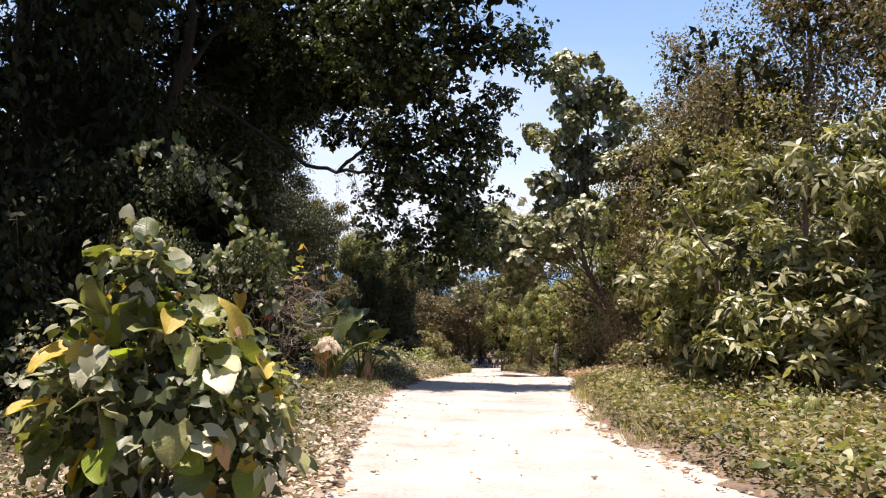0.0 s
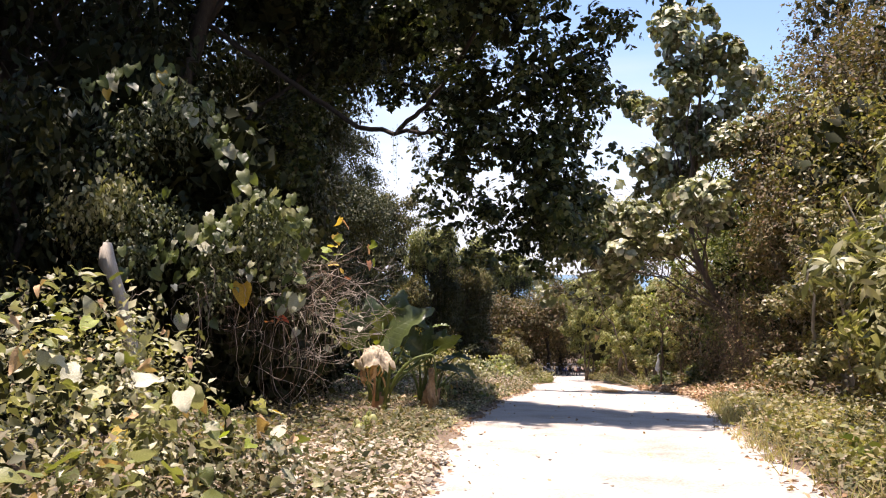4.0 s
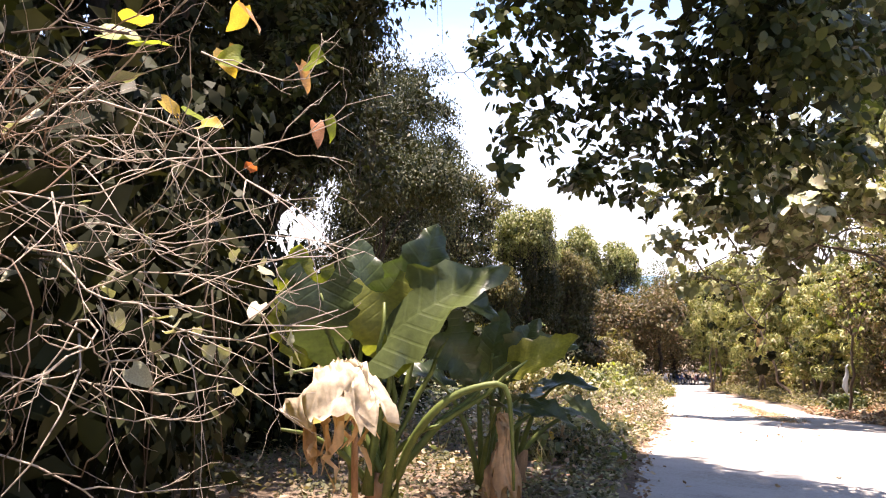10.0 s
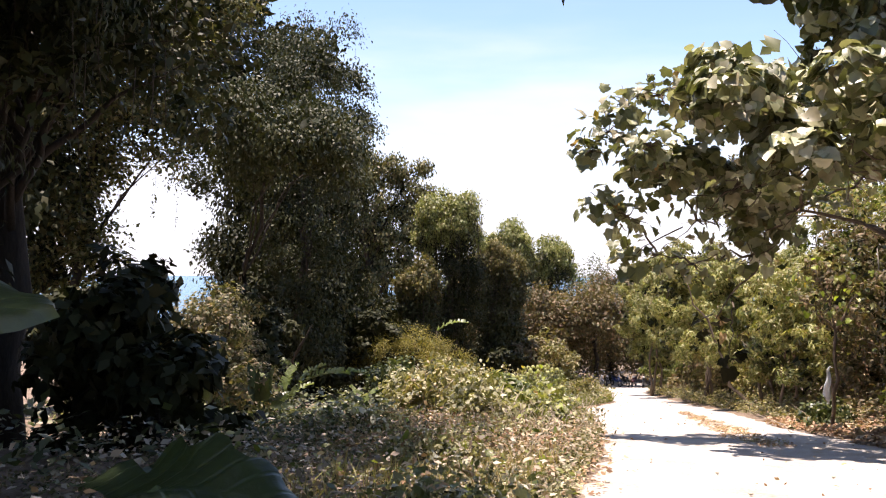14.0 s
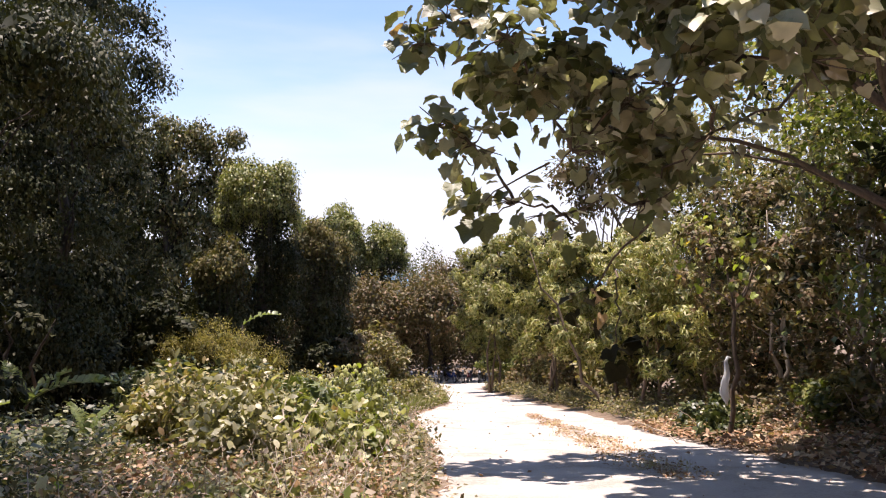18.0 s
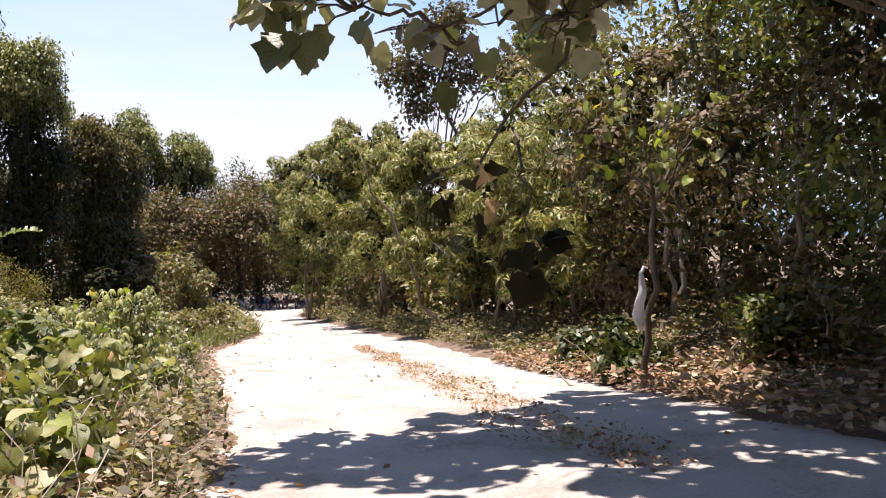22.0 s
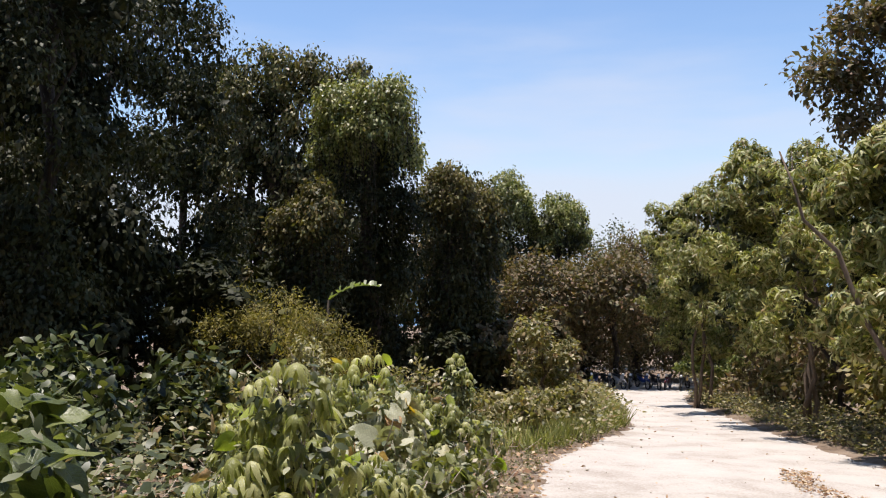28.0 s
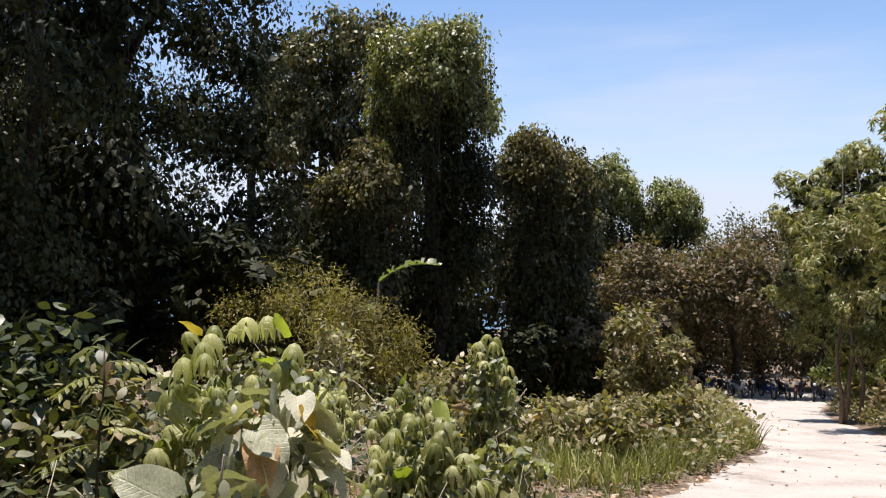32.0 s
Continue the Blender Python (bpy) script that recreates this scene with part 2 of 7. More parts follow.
M_OLIVE = leaf_material("dusty olive leaf", [(0.07, 0.075, 0.027), (0.14, 0.14, 0.052), (0.22, 0.205, 0.09), (0.36, 0.33, 0.19), (0.2, 0.13, 0.065)], 0.33, 0.46, gloss=0.5)
# the palest ramp tone paints sun highlights on whole leaves
M_MANGO = leaf_material("long yellow-green leaf", [(0.075, 0.095, 0.022), (0.145, 0.17, 0.038), (0.23, 0.25, 0.075), (0.46, 0.46, 0.26), (0.28, 0.27, 0.1), (0.24, 0.17, 0.075)], 0.28, 0.45, gloss=0.4)
M_GREENTREE = leaf_material("mid-green oval leaf", [(0.05, 0.075, 0.018), (0.11, 0.145, 0.035), (0.19, 0.22, 0.065), (0.32, 0.33, 0.14)], 0.32, 0.45, gloss=0.35)
M_PALE = leaf_material("pale dusty shrub leaf", [(0.09, 0.095, 0.04), (0.2, 0.2, 0.1), (0.34, 0.33, 0.2), (0.5, 0.48, 0.34)], 0.28, 0.48)
M_LANCE = leaf_material("pale lance-shaped shrub leaf", [(0.07, 0.08, 0.027), (0.15, 0.16, 0.06), (0.28, 0.28, 0.14), (0.5, 0.48, 0.3)], 0.28, 0.42, gloss=0.5)
M_BROWNTREE = leaf_material("thin drought-browned leaf", [(0.05, 0.05, 0.024), (0.14, 0.105, 0.06), (0.09, 0.092, 0.04), (0.22, 0.175, 0.105), (0.16, 0.095, 0.06)], 0.25, 0.6, gloss=0.3)
M_WEED = leaf_material("low weed leaf", [(0.05, 0.058, 0.026), (0.1, 0.106, 0.052), (0.16, 0.156, 0.09), (0.21, 0.16, 0.105), (0.28, 0.26, 0.19)], 0.25, 0.6, gloss=0.3)
M_LITTER = leaf_material("dry fallen leaf", [(0.14, 0.075, 0.045), (0.27, 0.16, 0.095), (0.4, 0.28, 0.18), (0.5, 0.41, 0.3)], 0.12, 0.8)
M_DUSTLEAF = leaf_material("bleached dusty fallen leaf", [(0.22, 0.17, 0.13), (0.38, 0.34, 0.28), (0.5, 0.47, 0.41), (0.3, 0.19, 0.13)], 0.12, 0.8)
M_STRAW = leaf_material("dry straw grass", [(0.3, 0.24, 0.12), (0.42, 0.36, 0.2), (0.33, 0.34, 0.13), (0.5, 0.44, 0.28)], 0.3, 0.7)
M_GRASS = leaf_material("yellow-green grass", [(0.12, 0.15, 0.04), (0.2, 0.23, 0.07), (0.32, 0.32, 0.12)], 0.35, 0.6)
M_FEATHER = leaf_material("feathery yellow-green leaf", [(0.12, 0.12, 0.028), (0.21, 0.19, 0.045), (0.31, 0.26, 0.08)], 0.35, 0.6)
M_BIGLEAF = leaf_material("large tree leaf", [(0.09, 0.11, 0.045), (0.18, 0.2, 0.09), (0.28, 0.3, 0.16), (0.47, 0.48, 0.37), (0.22, 0.18, 0.09)], 0.14, 0.4)
S_BIGLEAF = leaf_material("large lobed leaf", [(0.09, 0.11, 0.045), (0.17, 0.19, 0.085), (0.26, 0.28, 0.15), (0.46, 0.47, 0.36), (0.2, 0.17, 0.08)], 0.14, 0.4, single=True)
S_HEART = leaf_material("heart-shaped green leaf", [(0.1, 0.12, 0.032), (0.18, 0.2, 0.06), (0.28, 0.29, 0.12), (0.46, 0.45, 0.28)], 0.3, 0.42, single=True, gloss=0.5)
S_VINE = leaf_material("green creeper leaf", [(0.065, 0.09, 0.03), (0.13, 0.165, 0.05), (0.21, 0.245, 0.09)], 0.3, 0.42, single=True, gloss=0.5)
S_TAROLIT = leaf_material("thin taro leaf with backlight in its colour", [(0.17, 0.2, 0.035), (0.22, 0.24, 0.05)], 0.55, 0.4, single=True)
S_PALM = leaf_material("pale drooping leaflet", [(0.18, 0.21, 0.06), (0.32, 0.34, 0.13), (0.5, 0.51, 0.28)], 0.36, 0.4, single=True, gloss=0.45)
S_SHADE = leaf_material("lobed leaf with shade in its colour", [(0.025, 0.023, 0.011), (0.05, 0.045, 0.018)], 0.1, 0.8, single=True, gloss=0.1)
# dusty leaf; the sky sheen on creepers is put into this pale colour
S_GREY = leaf_material("dusty grey-green leaf, sky sheen in its colour", [(0.26, 0.28, 0.19), (0.38, 0.39, 0.29), (0.5, 0.5, 0.4)], 0.18, 0.5, single=True, gloss=0.45)
S_YELLOW = leaf_material("yellowed leaf", [(0.5, 0.33, 0.04), (0.6, 0.42, 0.09), (0.45, 0.36, 0.08)], 0.35, 0.55, single=True)
# lime green leaf, shared by leaves whose sunlight is put into the colour
S_LIME = leaf_material("lime green and sunlit leaf", [(0.22, 0.3, 0.04), (0.3, 0.36, 0.07)], 0.4, 0.45, single=True)
S_RED = leaf_material("red withering leaf", [(0.45, 0.10, 0.06), (0.55, 0.22, 0.12), (0.5, 0.3, 0.2)], 0.35, 0.55, single=True)
S_TARO = leaf_material("giant taro leaf, darkened for shade", [(0.025, 0.045, 0.02), (0.05, 0.075, 0.03), (0.085, 0.11, 0.04)], 0.3, 0.34, single=True, gloss=0.6)
S_DRY = leaf_material("crumpled dry leaf", [(0.42, 0.27, 0.15), (0.52, 0.36, 0.22)], 0.2, 0.8, single=True)
S_BANANA = leaf_material("banana leaf", [(0.15, 0.2, 0.075), (0.24, 0.28, 0.13)], 0.4, 0.4, single=True, gloss=0.5)
S_DEADTARO = leaf_material("bleached dead leaf", [(0.4, 0.34, 0.26), (0.47, 0.41, 0.33)], 0.25, 0.8, single=True, spots=0.6)

# ---- ground shape ----
EDGE_Y = np.array([-30, 6.5, 11, 18, 28, 32, 36, 42, 52, 56, 60, 64, 72, 84, 89, 92, 200.0])
EDGE_L = np.array([-1.0, -0.95, -1.1, -1.2, -0.55, -0.1, 0.2, 0.4, 0.35, 1.3, 2.2, 2.15, 2.2, 2.3, 0.0, -4.0, -4.0])
EDGE_R = np.array([2.9, 2.5, 2.2, 3.0, 4.8, 5.1, 5.4, 5.6, 5.8, 5.6, 5.4, 5.5, 5.1, 6.3, 7.5, 11.0, 11.0])


def slope_z(y):
    """Height of the road's middle line: a hill that falls off ahead, then levels out towards the shore."""
    y = np.asarray(y, float)
    z44, z85, z140 = -4.4326, -9.1476, -12.4
    near = np.where(y < 0, -0.0607 * y, -0.0607 * y - 0.00091 * y * y)
    return np.where(y < 44, near, np.where(y < 85, z44 - 0.115 * (y - 44), np.where(y < 140, z85 - 0.06 * (y - 85), z140 - 0.02 * (y - 140))))


def wobble(x, y, s=1.0):
    return (np.sin(x * 1.7 * s + np.sin(y * 1.1 * s)) + np.sin(y * 2.3 * s + 1.3 * np.sin(x * 0.9 * s)) + np.sin((x + y) * 3.9 * s)) / 3


def beside(x, y):
    """How far a place lies outside the road: minus inside; and whether on its right."""
    l, r = np.interp(y, EDGE_Y, EDGE_L), np.interp(y, EDGE_Y, EDGE_R)
    return np.maximum(l - x, x - r), x > (l + r) / 2


def hz(x, y):
    x, y = np.asarray(x, float), np.asarray(y, float)
    d, right = beside(x, y)
    e = d + 0.18 * wobble(x, y, 2.1)
    lift = np.clip(e / 0.7, -0.6, 1.0) * 0.10
    bank = np.where(right, np.clip(d - 0.6, 0, 6) * 0.22 * np.clip((y - 26) / 8, 0, 1) * np.clip((62 - y) / 10, 0, 1), 0)
    low = np.where(right, 0, np.clip(d - 4, 0, 60) * -0.03)
    return slope_z(y) + lift + bank + low + 0.035 * wobble(x, y, 0.9) * np.clip(d + 0.5, 0, 1)


# ---- mesh helpers ----


def mesh_of(name, verts, tris, mat, smooth=False):
    """A mesh from arrays of corners and triangles."""
    me = bpy.data.meshes.new(name)
    v, f = np.asarray(verts, np.float32), np.asarray(tris, np.int32)
    me.vertices.add(len(v))
    me.vertices.foreach_set("co", v.ravel())
    me.loops.add(f.size)
    me.loops.foreach_set("vertex_index", f.ravel())
    me.polygons.add(len(f))
    me.polygons.foreach_set("loop_start", np.arange(0, f.size, 3, dtype=np.int32))
    if smooth:
        me.polygons.foreach_set("use_smooth", np.ones(len(f), bool))
    me.update(calc_edges=True)
    me.materials.append(mat)
    return me


def part(name, me, parent, label="", m=None):
    ob = new(name, me)
    ob.parent = parent
    if m is not None:
        ob.matrix_basis = m
    return tagged(ob, label)


def thing(name, x, y, z, label, category, group="", kind=""):
    ob = new(name)
    ob.empty_display_size = 0.2
    ob.location = (x, y, z)
    return tagged(ob, label, category, group, kind)


def tube(points, radii, sides=6):
    """Corners and triangles of a tapering tube along points."""
    pts = np.asarray(points, float)
    n = len(pts)
    rad = np.interp(np.linspace(0, 1, n), np.linspace(0, 1, len(radii)), radii)
    tan = np.gradient(pts, axis=0)
    tan /= np.linalg.norm(tan, axis=1)[:, None] + 1e-9
    ref = np.where(np.abs(tan[:, 2:3]) > 0.9, np.array([[1.0, 0, 0]]), np.array([[0, 0, 1.0]]))
    u = np.cross(tan, ref)
    u /= np.linalg.norm(u, axis=1)[:, None] + 1e-9
    w = np.cross(tan, u)
    a = np.linspace(0, 2 * np.pi, sides, endpoint=False)
    v = (pts[:, None] + rad[:, None, None] * (np.cos(a)[None, :, None] * u[:, None] + np.sin(a)[None, :, None] * w[:, None])).reshape(-1, 3)
    i, j = np.meshgrid(np.arange(n - 1), np.arange(sides), indexing="ij")
    p, q = i * sides + j, i * sides + (j + 1) % sides
    f = np.concatenate([np.stack([p, q, q + sides], -1).reshape(-1, 3), np.stack([p, q + sides, p + sides], -1).reshape(-1, 3)])
    caps = [(0, k + 1, k) for k in range(1, sides - 1)] + [((n - 1) * sides, (n - 1) * sides + k, (n - 1) * sides + k + 1) for k in range(1, sides - 1)]
    return v, np.concatenate([f, np.array(caps).reshape(-1, 3)])


def joined(pieces):
    vs, fs, o = [], [], 0
    for v, f in pieces:
        vs.append(v)
        fs.append(np.asarray(f) + o)
        o += len(v)
    return np.concatenate(vs), np.concatenate(fs)


def unit(a):
    return a / (np.linalg.norm(a, axis=-1, keepdims=True) + 1e-9)


# leaf outlines: across, along, up; a folded blade with a drooping tip
OVAL = (np.array([(0, 0, 0), (-0.27, 0.4, 0.07), (0, 0.5, 0), (0.27, 0.4, 0.07), (0, 1, -0.14)]), np.array([(0, 2, 1), (0, 3, 2), (1, 2, 4), (2, 3, 4)]))
LEAFY = (np.array([(0, 0, 0), (-0.17, 0.2, 0.05), (-0.25, 0.5, 0.06), (-0.15, 0.8, 0.0), (0, 1, -0.1), (0.15, 0.8, -0.04), (0.25, 0.5, -0.02), (0.17, 0.2, 0.0)]), np.array([(0, 7, 1), (1, 7, 6), (1, 6, 2), (2, 6, 5), (2, 5, 3), (3, 5, 4)]))
LONG = (np.array([(0, 0, 0), (-0.12, 0.45, 0.03), (0, 0.5, -0.03), (0.12, 0.45, 0.03), (0, 1, -0.3)]), np.array([(0, 2, 1), (0, 3, 2), (1, 2, 4), (2, 3, 4)]))
LANCE = (np.array([(0, 0, 0), (-0.1, 0.25, 0.03), (-0.13, 0.55, 0.03), (0, 1, -0.18), (0.13, 0.55, 0.0), (0.1, 0.25, 0.0)]), np.array([(0, 5, 1), (1, 5, 4), (1, 4, 2), (2, 4, 3)]))
ROUND = (np.array([(0, 0, 0), (-0.24, 0.22, 0.05), (-0.31, 0.52, 0.05), (-0.2, 0.82, 0.0), (0, 1, -0.1), (0.2, 0.82, -0.03), (0.31, 0.52, 0.0), (0.24, 0.22, 0.02)]), np.array([(0, 7, 1), (1, 7, 6), (1, 6, 2), (2, 6, 5), (2, 5, 3), (3, 5, 4)]))
KITE = (np.array([(0, 0, 0), (-0.28, 0.4, 0.06), (0.28, 0.46, -0.03), (0, 1, -0.12)]), np.array([(0, 2, 1), (1, 2, 3)]))
SLIM = (np.array([(0, 0, 0), (-0.13, 0.42, 0.04), (0.13, 0.46, -0.02), (0, 1, -0.3)]), np.array([(0, 2, 1), (1, 2, 3)]))
BROAD = (np.array([(0, 0, 0), (-0.36, -0.12, 0.03), (-0.46, 0.2, 0.08), (-0.3, 0.62, 0.04), (0, 1, -0.2), (0.3, 0.62, 0.04), (0.46, 0.2, 0.08), (0.36, -0.12, 0.03), (0, 0.4, -0.03)]),
         np.array([(8, 1, 0), (8, 2, 1), (8, 3, 2), (8, 4, 3), (8, 5, 4), (8, 6, 5), (8, 7, 6), (8, 0, 7)]))
LOBED = (np.array([(0, 0, 0), (-0.36, -0.06, 0.03), (-0.54, 0.32, 0.1), (-0.36, 0.68, 0.03), (0, 1, -0.2), (0.36, 0.68, 0.03), (0.54, 0.32, 0.1), (0.36, -0.06, 0.03), (0, 0.4, -0.04)]),
         np.array([(8, 1, 0), (8, 2, 1), (8, 3, 2), (8, 4, 3), (8, 5, 4), (8, 6, 5), (8, 7, 6), (8, 0, 7)]))
BLADE = (np.array([(-0.02, 0, 0), (0.02, 0, 0), (-0.016, 0.55, 0.05), (0.016, 0.55, 0.05), (0, 1, -0.14)]), np.array([(0, 1, 3), (0, 3, 2), (2, 3, 4)]))


def leaves(pos, along, normal, size, shape):
    """Corners and triangles of many leaves at once."""
    d = unit(along)
    w = unit(np.cross(d, normal))
    n = np.cross(w, d)
    t, f = shape
    s = np.asarray(size)[:, None, None]
    v = pos[:, None] + s * (t[None, :, 0, None] * w[:, None] + t[None, :, 1, None] * d[:, None] + t[None, :, 2, None] * n[:, None])
    k = len(t)
    return v.reshape(-1, 3), (f[None] + (np.arange(len(pos)) * k)[:, None, None]).reshape(-1, 3)


def crown(rng, lobes, sprigs, per, size, spread, shape=OVAL, droop=0.35, gap=0.25, inner=0.15, flat=0.0, sub=6, rosette=False, shingle=False, lift=0.12):
    """Leaves in sprigs over the skins of lobes (x, y, z, rx, ry, rz); each lobe breaks up into smaller tufts, with gaps between."""
    lobes = np.asarray(lobes, float)
    if sub:
        c0, r0 = np.repeat(lobes[:, :3], sub, 0), np.repeat(lobes[:, 3:], sub, 0)
        u0 = unit(rng.normal(size=c0.shape) + [0, 0, 0.15])
        lobes = np.concatenate([c0 + u0 * r0 * rng.uniform(0.55, 0.95, (len(c0), 1)), r0 * rng.uniform(0.3, 0.52, (len(c0), 1))], 1)
    wgt = lobes[:, 3] * lobes[:, 5] + lobes[:, 4] * lobes[:, 5]
    k = rng.choice(len(lobes), sprigs, p=wgt / wgt.sum())
    u = unit(rng.normal(size=(sprigs, 3)) + [0, 0, 0.25])
    r = np.where(rng.random(sprigs) < inner, rng.uniform(0.2, 0.8, sprigs), rng.uniform(0.8, 1.15, sprigs))
    c = lobes[k, :3] + u * lobes[k, 3:] * r[:, None]
    g = np.sin(c[:, 0] * 2.1 + k) + np.sin(c[:, 1] * 2.4 + 2 * k) + np.sin(c[:, 2] * 2.7 + c[:, 0])
    keep = g > -3 + 6 * gap * rng.uniform(0.4, 1.2, sprigs)
    c, u = c[keep], u[keep]
    n = len(c) * per
    uu = np.repeat(u, per, 0)
    if shingle:
        p = np.repeat(c, per, 0) + rng.normal(size=(n, 3)) * spread
        d = uu * 0.45 + rng.normal(size=(n, 3)) * 0.4 + np.array([0, 0, -0.9])
        nn = uu + rng.normal(size=(n, 3)) * 0.3 + np.array([0, 0, lift])
    elif rosette:
        ax = np.repeat(unit(u + [0, 0, 0.5] + rng.normal(size=u.shape) * 0.3), per, 0)
        out = rng.normal(size=(n, 3))
        out = unit(out - (out * ax).sum(1)[:, None] * ax)
        d = out + ax * rng.uniform(-0.1, 0.7, (n, 1)) + np.array([0, 0, -droop])
        p = np.repeat(c, per, 0) + ax * rng.uniform(-0.5, 0.5, (n, 1)) * spread + rng.normal(size=(n, 3)) * spread * 0.12
        nn = ax + rng.normal(size=(n, 3)) * 0.25
    else:
        p = np.repeat(c, per, 0) + rng.normal(size=(n, 3)) * spread
        d = uu * 0.7 + rng.normal(size=(n, 3)) * 0.65 + np.array([0, 0, -droop])
        nn = np.array([0, 0, 1.0]) + uu * 0.45 + rng.normal(size=(n, 3)) * (0.55 - 0.3 * flat)
    return leaves(p, d, nn, size * rng.uniform(0.55, 1.35, n), shape)


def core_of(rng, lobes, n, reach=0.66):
    """Large leaves added deep inside a crown to block light and keep its heart dark."""
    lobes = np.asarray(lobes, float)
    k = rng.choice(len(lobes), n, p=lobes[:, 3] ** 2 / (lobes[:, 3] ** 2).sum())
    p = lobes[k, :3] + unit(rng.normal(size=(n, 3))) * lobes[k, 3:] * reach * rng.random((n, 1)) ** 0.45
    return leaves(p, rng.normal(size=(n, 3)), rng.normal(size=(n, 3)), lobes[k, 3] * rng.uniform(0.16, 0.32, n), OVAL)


def strands(rng, starts, length, size, per_m, shape=OVAL, sway=0.15, thick=0.009):
    """Hanging creeper strands with leaves: stems, and leaves."""
    stems, ps = [], []
    for s in starts:
        ln = length * rng.uniform(0.4, 1.15)
        k = max(3, int(ln / 0.35))
        t = np.linspace(0, 1, k)
        off = np.cumsum(rng.normal(size=(k, 3)) * sway * 0.3, 0)
        pts = np.asarray(s) + off * t[:, None] + np.stack([0 * t, 0 * t, -ln * t], -1)
        stems.append(tube(pts, [thick, thick * 0.45], 3))
        m = max(2, int(ln * per_m))
        q = rng.random(m)
        ps.append(np.stack([np.interp(q, t, pts[:, a]) for a in range(3)], -1))
    p = np.concatenate(ps)
    d = rng.normal(size=p.shape) * [1, 1, 0.5] + [0, 0, -0.6]
    return joined(stems), leaves(p + rng.normal(size=p.shape) * 0.05, d, rng.normal(size=p.shape) * 0.6 + [0, 0, 0.8], size * rng.uniform(0.6, 1.2, len(p)), shape)


def bent(rng, a, b, k=7, sag=0.0, jitter=0.06):
    """A crooked line from a to b."""
    a, b = np.asarray(a, float), np.asarray(b, float)
    t = np.linspace(0, 1, k)[:, None]
    ln = np.linalg.norm(b - a)
    off = rng.normal(size=(k, 3)) * jitter * ln * np.sin(np.pi * t)
    return a + (b - a) * t + off + np.array([0, 0, 1.0]) * sag * ln * np.sin(np.pi * t)


def tree(name, label, x, y, lobes, leaf, shape, size, sprigs, per, spread, trunk=0.18, bark=M_BARK, lean=(0, 0), limbs=True, seed=1, vines=0, vine_len=3.0,
         gap=0.25, category="tree", group="", top=None, droop=0.35, vleaf=None, stems=1, inner=0.15, sub=6, rosette=False, foot_at=(0, 0), via=(), core=0, core_leaf=None, shingle=False):
    """A tree: trunk, one limb to each lobe of the crown, crown of leaves, hanging vines. Lobes are relative to the foot."""
    rng = np.random.default_rng(seed)
    z = float(hz(x, y))
    t = thing(name, x, y, z, label, category, group)
    lobes = np.asarray(lobes, float)
    high = top or float((lobes[:, 2]).max())
    head = np.array([lean[0], lean[1], high])
    for s in range(stems):
        foot = np.array([*foot_at, -0.25]) + (np.append(rng.normal(size=2) * 0.28, 0) if s else 0)
        hd = head + (np.append(rng.normal(size=2) * 0.9, 0) if s else 0)
        line = bent(rng, foot, hd, 10, jitter=0.025)
        if len(via):
            way = np.array([foot, *via, hd])
            q = np.linspace(0, len(way) - 1, 16)
            line = np.stack([np.interp(q, np.arange(len(way)), way[:, c]) for c in range(3)], -1)
            line[1:-1] = (line[:-2] + 2 * line[1:-1] + line[2:]) / 4 + rng.normal(size=(14, 3)) * 0.02
        v, f = tube(line, [trunk * 1.5, trunk, trunk * 0.75, trunk * 0.25], 8)
        v += rng.normal(size=v.shape) * trunk * 0.06
        part("trunk", mesh_of("trunk", v, f, bark, True), t)
        if s == 0:
            main = line
    if limbs:
        for l in (lobes if limbs is True else lobes[limbs]):
            hgt = np.clip(l[2] * rng.uniform(0.45, 0.7), 0.2 * high, 0.9 * high)
            a = np.array([np.interp(hgt, main[:, 2], main[:, q]) for q in range(3)])
            end = l[:3] + rng.normal(size=3) * 0.15 * l[3:]
            if np.linalg.norm(end - a) < 0.3:
                continue
            bl = bent(rng, a, end, 9, 0.08, 0.022)
            pcs = [tube(bl, [trunk * 0.4, trunk * 0.24, trunk * 0.07], 5)]
            for q in range(3):
                i = rng.integers(5, 9)
                tip = l[:3] + unit(rng.normal(size=3)) * l[3:] * 0.9
                pcs.append(tube(bent(rng, bl[i], tip, 5, 0.03, 0.03), [trunk * 0.1, trunk * 0.03], 3))
            part("limb", mesh_of("limb", *joined(pcs), bark, True), t)
    part("crown", mesh_of("crown", *crown(rng, lobes, sprigs, per, size, spread, shape, droop, gap, inner, sub=sub, rosette=rosette, shingle=shingle), leaf), t)
    # leaves packed inside, mostly hidden, to block light and darken the gaps
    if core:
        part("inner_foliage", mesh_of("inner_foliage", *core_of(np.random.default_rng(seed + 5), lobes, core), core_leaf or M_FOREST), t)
    if vines:
        k = rng.integers(0, len(lobes), vines)
        u = unit(rng.normal(size=(vines, 3)) * [1, 1, 0.35])
        st = lobes[k, :3] + u * lobes[k, 3:] * 0.95
        (sv, sf), (lv, lf) = strands(rng, st, vine_len, size * 0.9, 7, shape)
        tagged(part("vine", mesh_of("vine", sv, sf, M_VINE), t), kind="stuff")
        tagged(part("vine_foliage", mesh_of("vine_foliage", lv, lf, vleaf or leaf), t), kind="stuff")
    return t


